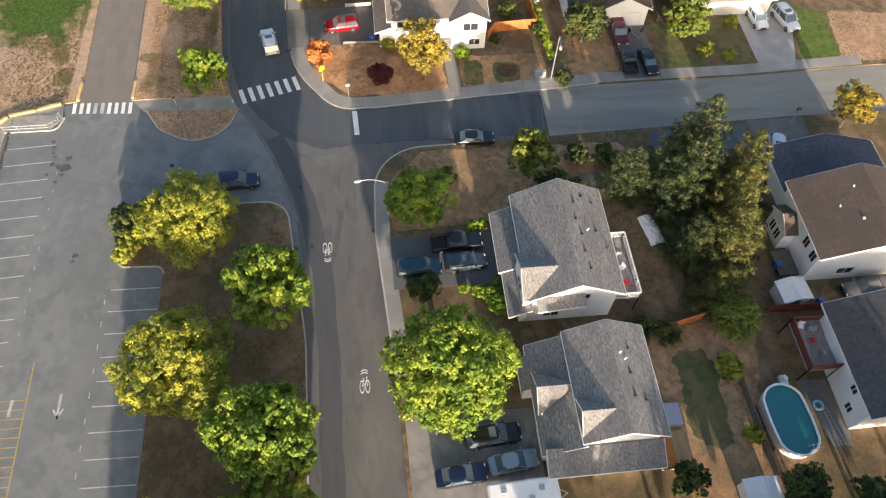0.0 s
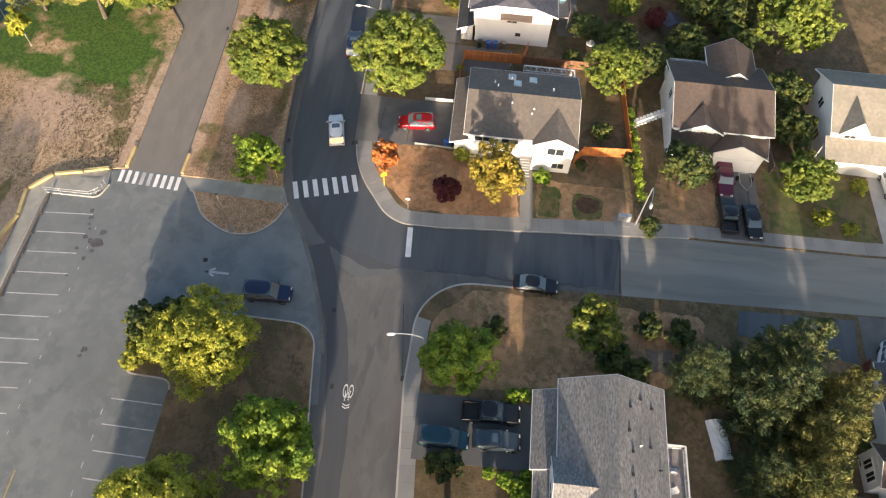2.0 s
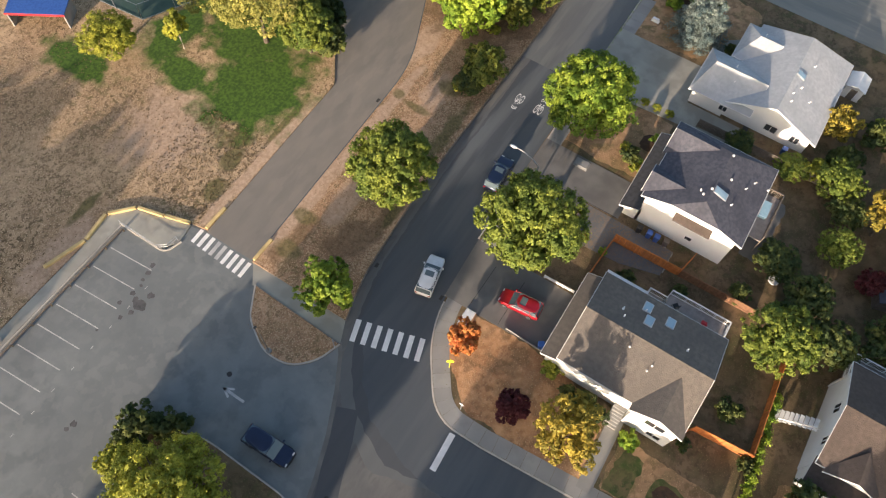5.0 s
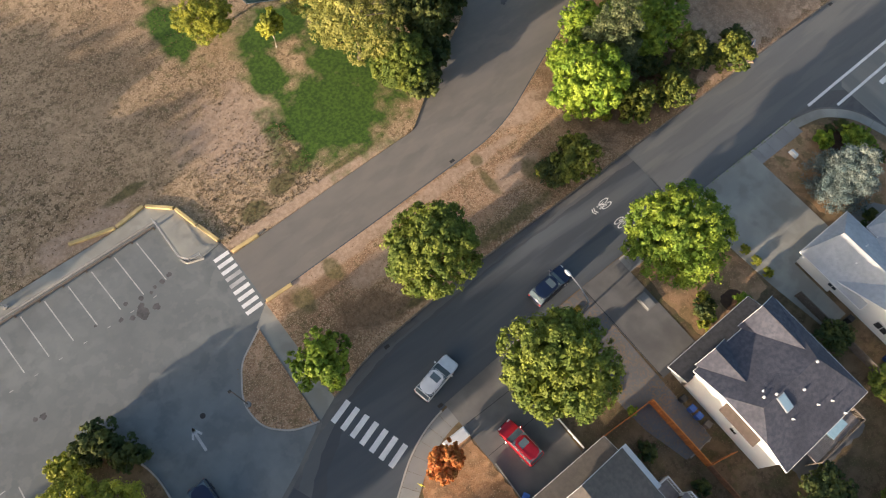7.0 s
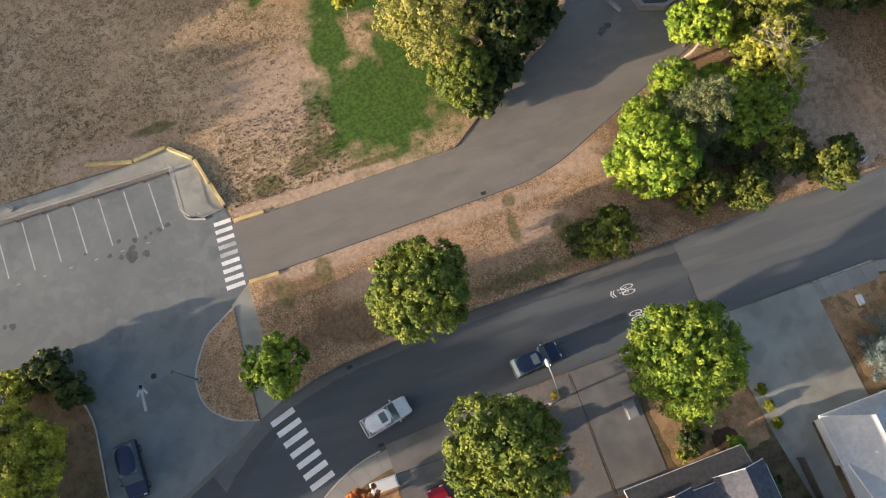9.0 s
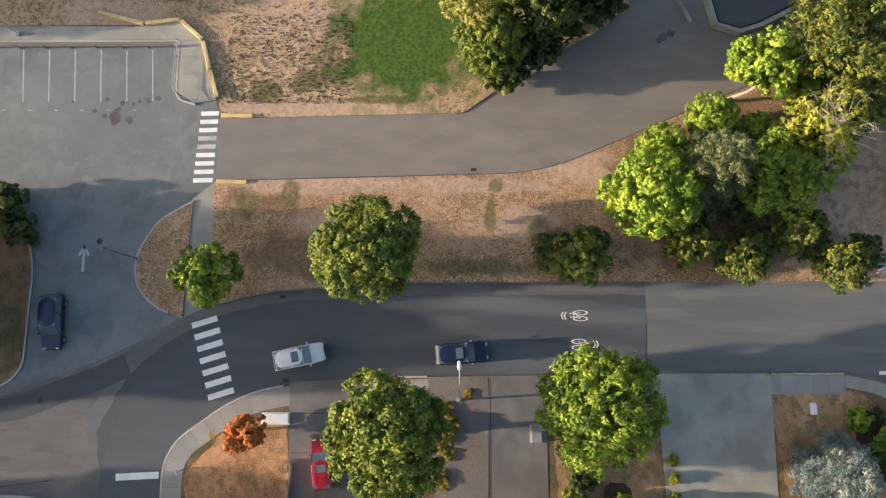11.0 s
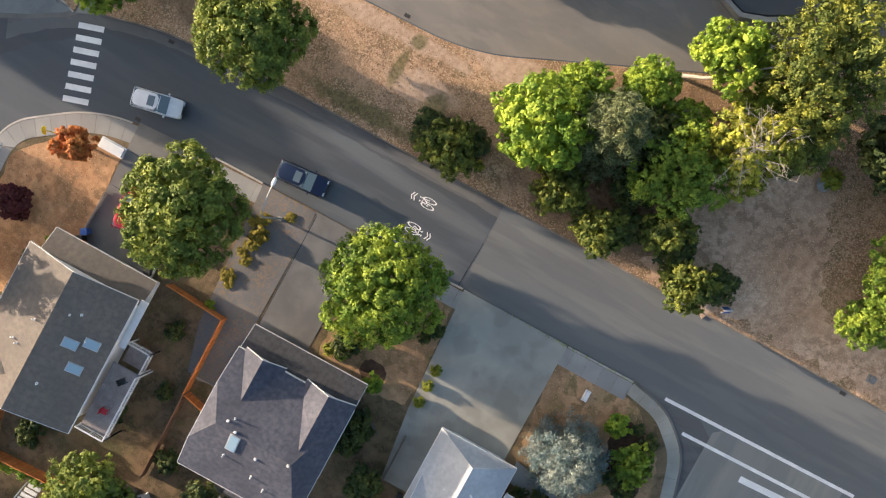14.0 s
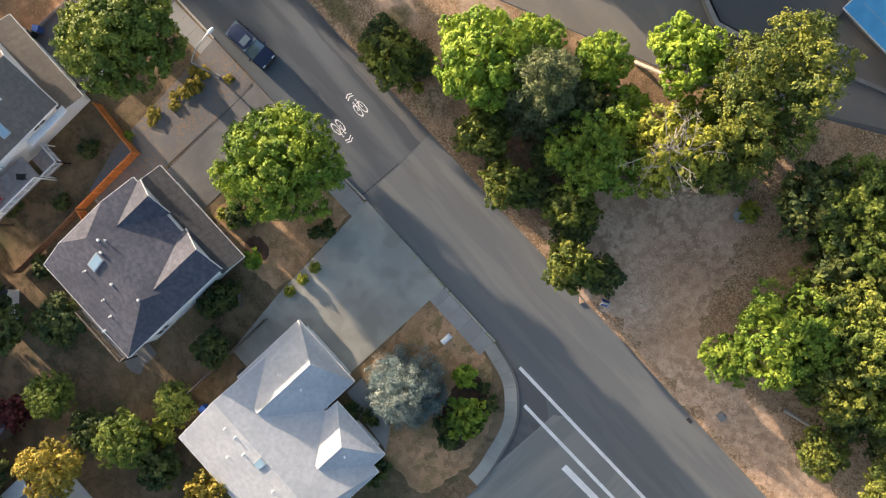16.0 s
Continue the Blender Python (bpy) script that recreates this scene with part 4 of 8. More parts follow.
tagged(part("oil_stain", stains, STAIN), "scattered dark oil stains on the asphalt", "stain", kind="stuff")
seams = empty("road_seams", "dark tar-filled seams in the asphalt", "road seam", kind="structure")
for a, b, w in (((-25.4, -45.0), (-31.9, -44.8), 0.12), ((19.2, -7.2), (19.0, -11.7), 0.06), ((-44.5, -22.5), (-36, -21.5), 0.05), ((4.4, -12.3), (4.4, -23.8), 0.07), ((-8.4, -15.5), (-13.9, -15.4), 0.05), ((-8.3, -19), (-14, -19), 0.05)):
    stripe(seams, "seam", a, b, w, TAR, TOP + 0.034 if (a[1] < -12 and -15 < a[0] < 10) else 0.018)


def lid(x, y, r, label, square=False):
    bm = bmesh.new()
    if square:
        box(bm, -r, r, -r * 0.6, r * 0.6, -0.03, 0.012, 0.004)
    else:
        bmesh.ops.create_cone(bm, cap_ends=True, segments=20, radius1=r, radius2=r * 0.96, depth=0.03)
    ob = part("drain_cover" if square else "manhole_cover", bm, IRON)
    ob.location = (x, y, 0.015)
    tagged(ob, label, "drain" if square else "manhole", kind="structure")


for x, y in ((-44.4, -22.45), (-46.0, -15.6), (-14.7, -12.45), (54.5, -3.55), (-15.3, -4.6), (3.0, 7.85)):
    lid(x, y, 0.28, "dark iron storm drain grate at the kerb", True)
for x, y in ((-37.6, -14.3), (-33.2, 0.8)):
    lid(x, y, 0.28, "round dark iron manhole cover")

# timber barriers round the corner of the lot
def beam(a, b, label="pale yellow painted timber kerb beam"):
    a, b = Vector(a), Vector(b)
    bm = bmesh.new()
    box(bm, -(b - a).length / 2, (b - a).length / 2, -0.19, 0.19, 0.0, 0.34, 0.04)
    ob = part("barrier_beam", bm, YELLOW_BAR)
    mid = (a + b) / 2
    ob.matrix_world = pose(mid.x, mid.y, TOP if mid.y > 14.5 else 0.0, 0, 0, math.degrees(math.atan2((b - a).y, (b - a).x)))
    return tagged(ob, label, "barrier", "timber barriers")


for a, b in (((-21.9, 13.35), (-18.8, 13.3)), ((-22.1, 6.65), (-19.1, 6.6)), ((-30.0, 23.0), (-26.6, 23.45)), ((-26.4, 23.3), (-24.2, 21.3)), ((-24.05, 21.1), (-23.3, 18.1)), ((-23.2, 18.0), (-22.4, 15.2)), ((-34.8, 24.2), (-30.2, 23.0))):
    beam(a, b)


# ---- houses ----
def sloped(points, thick=0.16):
    """A flat roof panel with thickness, from its upper corners."""
    bm = bmesh.new()
    top = [bm.verts.new(p) for p in points]
    low = [bm.verts.new((p[0], p[1], p[2] - thick)) for p in points]
    bm.faces.new(top)
    bm.faces.new(low[::-1])
    for k in range(len(top)):
        j = (k + 1) % len(top)
        bm.faces.new((top[k], low[k], low[j], top[j]))
    return bm


def rail_bar(bm, a, b, w, h):
    """A square bar between two points, upright, w wide and h high, hanging from the line."""
    a, b = Vector(a), Vector(b)
    t = Vector((b.x - a.x, b.y - a.y, 0))
    t = t.normalized() if t.length > 1e-6 else Vector((1, 0, 0))
    s = Vector((-t.y, t.x, 0)) * w / 2
    d = Vector((0, 0, -h))
    ring0 = [bm.verts.new(p) for p in (a - s, a + s, a + s + d, a - s + d)]
    ring1 = [bm.verts.new(p) for p in (b - s, b + s, b + s + d, b - s + d)]
    for k in range(4):
        bm.faces.new((ring0[k], ring0[(k + 1) % 4], ring1[(k + 1) % 4], ring1[k]))
    bm.faces.new(ring0[::-1])
    bm.faces.new(ring1)
    return bm


class House:
    def __init__(self, x, y, label, roof_mat, wall_mat=WHITE_WALL):
        self.root = empty("house", label, "house", pose(x, y, TOP))
        self.o = Vector((x, y, TOP))
        self.roof_mat, self.wall_mat = roof_mat, wall_mat
        self.slopes = []

    def local(self, p):
        return (p[0] - self.o.x, p[1] - self.o.y, p[2])

    def walls(self, x0, x1, y0, y1, z1, z0=-0.1, mat=None):
        bm = bmesh.new()
        a, b = self.local((x0, y0, z0)), self.local((x1, y1, z1))
        box(bm, a[0], b[0], a[1], b[1], z0, z1)
        return part("wall", bm, mat or self.wall_mat, self.root)

    def panel(self, points, mat=None, trim=(), name="roof"):
        pts = [self.local(p) for p in points]
        roof = part(name, sloped(pts), mat or self.roof_mat, self.root)
        p0, p1, p2 = (Vector(p) for p in points[:3])
        n = (p1 - p0).cross(p2 - p0).normalized()
        if n.z < 0:
            n = -n
        self.slopes.append(([Vector(p) for p in points], n))
        for i, j in trim:
            edge = bmesh.new()
            a, b = Vector(pts[i]), Vector(pts[j])
            out = (a + b) / 2 - sum((Vector(p) for p in pts), Vector()) / len(pts)
            out.z = 0
            t = (b - a)
            t.z = 0
            t = t.normalized() if t.length > 1e-4 else Vector((1, 0, 0))
            out = (out - t * out.dot(t)).normalized() * 0.025
            rail_bar(edge, a + out + Vector((0, 0, -0.012)), b + out + Vector((0, 0, -0.012)), 0.045, 0.2)
            part("fascia", edge, WHITE_TRIM, self.root, "white fascia board")
        return roof

    def gable_wall(self, a, b, peak, inset):
        """A triangle of wall under a gable; inset is a vector into the house."""
        pts = [Vector(self.local(p)) for p in (a, b, peak)]
        inset = Vector(inset)
        bm = bmesh.new()
        f = [bm.verts.new(p + Vector((0, 0, -0.1)) + inset) for p in pts]
        g = [bm.verts.new(p + Vector((0, 0, -0.1)) + inset * 1.6) for p in pts]
        bm.faces.new(f)
        bm.faces.new(g[::-1])
        for k in range(3):
            j = (k + 1) % 3
            bm.faces.new((f[k], g[k], g[j], f[j]))
        return part("gable_wall", bm, self.wall_mat, self.root)

    def gable(self, x0, x1, y0, y1, eave, ridge, axis="x", at=0.5, mats=(None, None), hip0=0.0, hip1=0.0):
        """A gable roof over its outline; hip0 and hip1 pull the ridge's ends in."""
        if axis == "x":
            yr = y0 + (y1 - y0) * at
            r0, r1 = (x0 + hip0, yr, ridge), (x1 - hip1, yr, ridge)
            c = [(x0, y0, eave), (x1, y0, eave), (x1, y1, eave), (x0, y1, eave)]
            self.panel([c[0], c[1], r1, r0], mats[0], [(0, 1)] + ([] if hip1 else [(1, 2)]) + ([] if hip0 else [(3, 0)]))
            self.panel([c[2], c[3], r0, r1], mats[1], [(0, 1)] + ([] if hip0 else [(1, 2)]) + ([] if hip1 else [(3, 0)]))
            if hip0:
                self.panel([c[3], c[0], r0], mats[0], [(0, 1)])
            else:
                self.gable_wall((x0, y0, eave), (x0, y1, eave), r0, (0.4, 0, 0))
            if hip1:
                self.panel([c[1], c[2], r1], mats[0], [(0, 1)])
            else:
                self.gable_wall((x1, y0, eave), (x1, y1, eave), r1, (-0.4, 0, 0))
        else:
            xr = x0 + (x1 - x0) * at
            r0, r1 = (xr, y0 + hip0, ridge), (xr, y1 - hip1, ridge)
            c = [(x0, y0, eave), (x1, y0, eave), (x1, y1, eave), (x0, y1, eave)]
            self.panel([c[3], c[0], r0, r1], mats[0], [(0, 1)] + ([] if hip0 else [(1, 2)]) + ([] if hip1 else [(3, 0)]))
            self.panel([c[1], c[2], r1, r0], mats[1], [(0, 1)] + ([] if hip1 else [(1, 2)]) + ([] if hip0 else [(3, 0)]))
            if hip0:
                self.panel([c[0], c[1], r0], mats[0], [(0, 1)])
            else:
                self.gable_wall((x0, y0, eave), (x1, y0, eave), r0, (0, 0.4, 0))
            if hip1:
                self.panel([c[2], c[3], r1], mats[0], [(0, 1)])
            else:
                self.gable_wall((x0, y1, eave), (x1, y1, eave), r1, (0, -0.4, 0))

    def cross_gable(self, facing, a0, a1, front, back, eave, ridge, mat=None, base=None):
        """A gable whose front stands at 'front' and whose ridge dies into the main roof at 'back'."""
        m = (a0 + a1) / 2
        swap = (lambda a, b, z: (a, b, z)) if facing[1] == "y" else (lambda a, b, z: (b, a, z))
        base = front if base is None else base
        f0, f1, fr, bk = swap(a0, front, eave), swap(a1, front, eave), swap(m, front, ridge), swap(m, back, ridge)
        b0, b1 = swap(a0, base, eave), swap(a1, base, eave)
        one, two = ([f0, fr, bk, b0], [f1, b1, bk, fr]) if base != front else ([f0, fr, bk], [f1, bk, fr])
        self.panel(one, mat, [(0, 1)])
        self.panel(two, mat, [(0, len(two) - 1)])
        d = 0.25 if facing[0] == "-" else -0.25
        self.gable_wall(f0, f1, fr, (0, d, 0) if facing[1] == "y" else (d, 0, 0))

    def height(self, x, y):
        """The highest roof over a place, and its normal."""
        best = (3.0, Vector((0, 0, 1)))
        for pts, n in self.slopes:
            inside, count = True, len(pts)
            sign = 0
            for k in range(count):
                a, b = pts[k], pts[(k + 1) % count]
                cross = (b.x - a.x) * (y - a.y) - (b.y - a.y) * (x - a.x)
                if cross * sign < 0:
                    inside = False
                sign = cross if abs(cross) > 1e-9 else sign
            if inside:
                z = pts[0].z - (n.x * (x - pts[0].x) + n.y * (y - pts[0].y)) / n.z
                if z > best[0]:
                    best = (z, n)
        return best

    def on_roof(self, name, x, y, bm, mat, label=""):
        z, n = self.height(x, y)
        ob = part(name, bm, mat, self.root, label)
        q = n.to_track_quat("Z", "Y")
        ob.matrix_basis = Matrix.Translation(self.local((x, y, z))) @ q.to_matrix().to_4x4()
        return ob

    def vents(self, places, mat=None):
        for x, y, s in places:
            bm = bmesh.new()
            if s > 0.29:
                s *= 0.75
                box(bm, -s / 2, s / 2, -s / 2, s / 2, -0.05, 0.16, 0.03)
            else:
                tube(bm, [(0, 0, -0.1), (0, 0, 0.3)], [s * 0.3, s * 0.3], 8)
                tube(bm, [(0, 0, -0.03), (0, 0, 0.02)], [s * 0.6, s * 0.5], 8)
            self.on_roof("roof_vent", x, y, bm, mat or PLASTIC_BLACK, "small roof vent")

    def skylights(self, places, w=0.75, l=1.15):
        for x, y in places:
            bm = bmesh.new()
            box(bm, -w / 2 - 0.08, w / 2 + 0.08, -l / 2 - 0.08, l / 2 + 0.08, -0.05, 0.10, 0.02)
            frame_part = self.on_roof("skylight", x, y, bm, STEEL, "framed roof skylight")
            bm = bmesh.new()
            box(bm, -w / 2, w / 2, -l / 2, l / 2, 0.09, 0.125, 0.01)
            part("pane", bm, SKYLIGHT, frame_part)

    def opening(self, facing, x, y, z, w, h, name="window", panes=2):
        """A framed window or door set on a wall; x, y on the wall's face."""
        turn = {"-x": -90, "+x": 90, "-y": 0, "+y": 180}[facing]
        bm = bmesh.new()
        t = 0.09
        for a in ((-w / 2 - t, -w / 2, -t, h + t), (w / 2, w / 2 + t, -t, h + t), (-w / 2, w / 2, -t, 0), (-w / 2, w / 2, h, h + t)):
            box(bm, a[0], a[1], -0.07, 0.05, a[2], a[3])
        for k in range(1, panes):
            u = -w / 2 + w * k / panes
            box(bm, u - 0.03, u + 0.03, -0.06, 0.05, 0, h)
        ob = part(name, bm, WHITE_TRIM, self.root)
        ob.matrix_basis = Matrix.Translation(self.local((x, y, z))) @ pose(0, 0, 0, 0, 0, turn)
        bm = bmesh.new()
        if name == "window":
            box(bm, -w / 2, w / 2, -0.03, 0.03, 0, h)
            part("pane", bm, GLASS, ob)
        else:
            box(bm, -w / 2, w / 2, -0.05, 0.03, 0, h)
            for k in range(4):
                box(bm, -w / 2 + 0.08, w / 2 - 0.08, -0.065, -0.05, h * (k + 0.12) / 4, h * (k + 0.88) / 4)
            part("leaf", bm, WHITE_WALL, ob)
        return ob

    def chimney(self, x, y, w, top, mat):
        bm = bmesh.new()
        p = self.local((x, y, 0))
        box(bm, p[0] - w / 2, p[0] + w / 2, p[1] - w / 2, p[1] + w / 2, 2.0, top, 0.02)
        box(bm, p[0] - w / 2 - 0.06, p[0] + w / 2 + 0.06, p[1] - w / 2 - 0.06, p[1] + w / 2 + 0.06, top, top + 0.1)
        part("chimney", bm, mat, self.root)


def deck(parent_house, x0, x1, y0, y1, z, sides, floor_mat=DECK, rail_mat=WHITE_TRIM, solid=False):
    """A raised deck of boards with posts and rails on the named sides."""
    h = parent_house
    a, b = h.local((x0, y0, z)), h.local((x1, y1, z))
    bm = bmesh.new()
    box(bm, a[0], b[0], a[1], b[1], z - 0.22, z - 0.05)
    floor_part = part("deck", bm, floor_mat, h.root, "raised timber deck")
    bm = bmesh.new()
    n = max(2, int((y1 - y0) / 0.14))
    for k in range(n):
        u0, u1 = a[1] + (b[1] - a[1]) * k / n, a[1] + (b[1] - a[1]) * (k + 1) / n
        box(bm, a[0], b[0], u0 + 0.008, u1 - 0.008, z - 0.05, z)
    tagged(part("decking", bm, floor_mat, floor_part), "narrow deck boards laid side by side", kind="stuff")
    ends = {"-x": ((a[0], a[1]), (a[0], b[1])), "+x": ((b[0], a[1]), (b[0], b[1])), "-y": ((a[0], a[1]), (b[0], a[1])), "+y": ((a[0], b[1]), (b[0], b[1]))}
    for side in sides:
        p, q = (Vector(v) for v in ends[side])
        bm = bmesh.new()
        count = max(1, round((q - p).length / 1.5))
        for k in range(count + 1):
            c = p.lerp(q, k / count)
            box(bm, c.x - 0.05, c.x + 0.05, c.y - 0.05, c.y + 0.05, -0.1 if k in (0, count) else z, z + 1.0)
        rail_bar(bm, (*p, z + 1.05), (*q, z + 1.05), 0.12, 0.08)
        rail_bar(bm, (*p, z + 0.18), (*q, z + 0.18), 0.06, 0.08)
        if solid:
            rail_bar(bm, (*p, z + 0.95), (*q, z + 0.95), 0.04, 0.8)
        else:
            many = int((q - p).length / 0.16)
            for k in range(1, many):
                c = p.lerp(q, k / many)
                box(bm, c.x - 0.018, c.x + 0.018, c.y - 0.018, c.y + 0.018, z + 0.12, z + 1.0)
        part("railing", bm, rail_mat, h.root, "deck railing")


# grey house by the corner, ridge along x
h = House(-51.2, -42.2, "two-storey white house with mottled grey shingle roof", GREY_ROOF)
h.walls(-57.2, -45.3, -46.6, -37.8, 5.65)
h.gable(-57.8, -44.9, -47.1, -37.3, 5.6, 8.1, "x")
h.cross_gable("+y", -57.7, -52.2, -36.8, -41.0, 5.6, 7.3, base=-37.3)
h.walls(-57.2, -52.6, -38.0, -37.0, 5.5)
h.walls(-52.3, -45.8, -38, -36.0, 2.8)
h.panel([(-52.8, -35.3, 2.9), (-45.2, -35.3, 2.9), (-45.2, -37.9, 4.0), (-52.8, -37.9, 4.0)], None, [(0, 1), (1, 2), (3, 0)])
h.panel([(-58.0, -35.6, 2.8), (-51.6, -35.6, 2.8), (-51.6, -37.9, 3.9), (-58.0, -37.9, 3.9)], None, [(0, 1), (1, 2), (3, 0)])
h.panel([(-58.6, -43.0, 5.2), (-58.6, -38.2, 4.6), (-57.2, -38.2, 5.3), (-57.2, -43.0, 5.8)], None, [(0, 1)])
h.vents([(-47.6, -43.4, 0.35), (-46.6, -44.5, 0.35), (-49.8, -43.2, 0.35), (-51.6, -43.5, 0.35), (-47.2, -45.6, 0.35), (-50.8, -45.3, 0.35), (-53.6, -43.4, 0.35), (-55.6, -43.6, 0.35), (-52.6, -46.2, 0.25)])
h.vents([(-50.9, -44.3, 0.2)], WHITE_TRIM)
for y in (-42.7, -43.5):
    h.opening("-x", -57.2, y, 4.2, 0.5, 0.9, panes=1)
h.opening("-x", -57.2, -40.2, 1.0, 1.6, 1.2)
h.opening("+y", -55, -37.0, 3.9, 1.6, 1.1)
h.opening("+y", -49, -36.0, 0.1, 4.8, 2.2, "garage_door", 1)
h.opening("-y", -50, -46.6, 3.2, 1.8, 1.2)
h.opening("-y", -53.6, -46.6, 2.75, 1.8, 2.0, "patio_door", 2)
deck(h, -56.8, -49.4, -49.4, -46.8, 2.75, ("-x", "+x", "-y"))

# slate house beside it
h = House(-66.8, -42.5, "two-storey white house with dark grey shingle roof and lower front roof", GREY_ROOF)
h.walls(-71.8, -61.9, -47.2, -40.2, 5.6)
h.gable(-72.2, -61.3, -47.7, -39.8, 5.6, 7.6, "x")
h.walls(-71.8, -62.0, -40.4, -37.0, 3.0)
h.panel([(-72.2, -36.5, 3.0), (-61.3, -36.5, 3.0), (-61.3, -40.4, 4.9), (-72.2, -40.4, 4.9)], None, [(0, 1), (1, 2), (3, 0)])
h.cross_gable("+y", -68.6, -64.3, -36.7, -40.4, 3.6, 5.2)
h.cross_gable("+y", -71.6, -67.9, -39.9, -43.2, 5.6, 7.2)
h.walls(-65.6, -62.6, -37.2, -36.0, 2.7)
h.panel([(-65.8, -35.6, 2.7), (-62.4, -35.6, 2.7), (-62.4, -37.2, 3.4), (-65.8, -37.2, 3.4)], None, [(0, 1)])
h.walls(-73.6, -71.6, -47.2, -37.3, 2.9)
h.panel([(-74.2, -47.6, 2.9), (-74.2, -36.8, 2.9), (-71.9, -36.8, 4.0), (-71.9, -47.6, 4.0)], None, [(0, 1), (1, 2), (3, 0)])
h.vents([(-64.0, -45.4, 0.35), (-66.5, -45.0, 0.35), (-68.7, -44.9, 0.35), (-69.0, -46.0, 0.35)])
h.vents([(-65.2, -44.8, 0.2), (-64.6, -44.4, 0.2)], WHITE_TRIM)
for y in (-46.0, -43.6, -41.0):
    h.opening("-x", -73.6, y, 1.2, 0.9, 1.0)
h.opening("+y", -70.2, -37.0, 0.1, 2.6, 2.2, "garage_door", 1)
h.opening("+y", -64.2, -36.0, 0.9, 1.6, 1.2)
h.opening("+x", -61.9, -44, 3.4, 1.2, 1.1)
deck(h, -73.6, -70.0, -49.4, -47.4, 1.0, (), CEDAR)

# brown roofed house across the conifers
h = House(-50, -74, "two-storey white house with brown shingle roof and dark garage roof", BROWN_ROOF)
h.walls(-55.0, -45.8, -82.6, -68.7, 5.5)
h.gable(-55.6, -45.4, -83.2, -68.2, 5.5, 8.0, "x")
h.walls(-45.9, -38.9, -82, -69.8, 3.0)
h.gable(-45.6, -38.4, -82.6, -69.3, 3.0, 4.9, "x", mats=(SLATE_ROOF, SLATE_ROOF))
h.cross_gable("+y", -51.0, -46.9, -67.2, -69.6, 3.2, 4.4, base=-68.9)
h.walls(-50.7, -47.2, -69, -67.4, 3.1)
for x in (-49.6, -48.4):
    h.opening("+y", x, -67.4, 0.9, 0.8, 1.4)
for x in (-52.4, -54.2):
    h.opening("+y", x, -68.7, 3.3, 0.9, 1.3)
h.opening("-x", -55.0, -73, 1.2, 1.8, 1.1)
h.opening("-x", -55.0, -77.5, 3.4, 1.4, 1.2)
h.opening("+x", -38.9, -74, 0.1, 4.8, 2.2, "garage_door", 1)
h.vents([(-50, -72, 0.2), (-48, -74, 0.2), (-52, -73.5, 0.35)], WHITE_TRIM)
deck(h, -54.5, -51.3, -68.6, -66.4, 0.7, (), GREY_WOOD)

# dark roofed house with the pool
h = House(-66, -73, "white house with charcoal shingle roof and red-stained deck", DARK_ROOF)
h.walls(-71.6, -60.9, -79.4, -67.4, 4.9)
h.gable(-72.2, -60.2, -80, -66.8, 4.9, 7.4, "x")
deck(h, -66.2, -60.9, -67.4, -64.2, 2.5, ("-x", "+x", "+y"), DECK, RED_WOOD, True)
h.opening("+y", -68.8, -67.4, 3.0, 0.8, 1.1)
h.opening("+y", -69.9, -67.4, 1.0, 0.8, 1.0)
h.opening("+y", -63.5, -67.4, 2.55, 1.8, 2.0, "patio_door", 2)
h.vents([(-64, -70, 0.35), (-67, -71, 0.35), (-69, -72, 0.2)])
h.opening("-x", -71.6, -73, 1.2, 1.6, 1.1)

# corner house with one grey-brown roof, sunlight's tan warmed into its tone
TAN_ROOF = material("grey_brown_shingles", (0.135, 0.116, 0.098), (0.178, 0.153, 0.128), 2.4, 0.95, bump=0.6, bump_scale=9, big=(0.115, 0.102, 0.090), big_scale=0.4, big_mix=0.5)
h = House(-10.2, -32.5, "two-storey white corner house with grey-brown shingle roof", TAN_ROOF)
h.walls(-15.1, -5.6, -38.6, -26.5, 4.95)
h.gable(-15.7, -4.9, -39.2, -25.9, 4.9, 6.7, "y")
h.cross_gable("-x", -39.3, -33.9, -16.4, -11.4, 4.9, 6.3, base=-15.7)
h.walls(-16.1, -14.9, -38.9, -34.3, 4.85)
h.walls(-15.0, -5.6, -26.6, -24.9, 2.8)
h.panel([(-15.3, -24.3, 2.75), (-4.9, -24.3, 2.75), (-4.9, -26.7, 3.6), (-15.3, -26.7, 3.6)], None, [(0, 1), (1, 2), (3, 0)])
h.panel([(-4.9, -30.5, 4.2), (-4.9, -25.9, 4.2), (-4.2, -25.9, 4.2), (-4.2, -30.5, 4.2)], WHITE_TRIM, name="gutter")
h.skylights([(-7.95, -31.7), (-6.45, -31.05), (-6.8, -33.6)], 0.75, 1.2)
h.vents([(-11.5, -31.2, 0.2), (-12.6, -33.6, 0.2), (-12.0, -33.8, 0.2), (-8.2, -29.0, 0.25), (-7.0, -31.0, 0.25), (-8.8, -36.0, 0.25), (-9.0, -29.4, 0.2)], WHITE_TRIM)
for y in (-28.2, -31.4):
    h.opening("-x", -15.1, y, 3.3, 1.9, 1.1)
h.opening("-x", -16.1, -36.8, 3.2, 1.9, 1.1)
h.opening("-x", -16.1, -37.4, 0.8, 1.4, 0.9)
h.opening("-x", -15.1, -33.4, 1.4, 1.0, 2.1, "door", 1)
bm = bmesh.new()
for k in range(7):
    box(bm, *(h.local((-15.3 - 0.28 * (k + 1), 0, 0))[0], h.local((-15.1 - 0.28 * k, 0, 0))[0]), *(h.local((0, -34.2, 0))[1], h.local((0, -32.9, 0))[1]), -0.05, 1.25 - 0.17 * k)
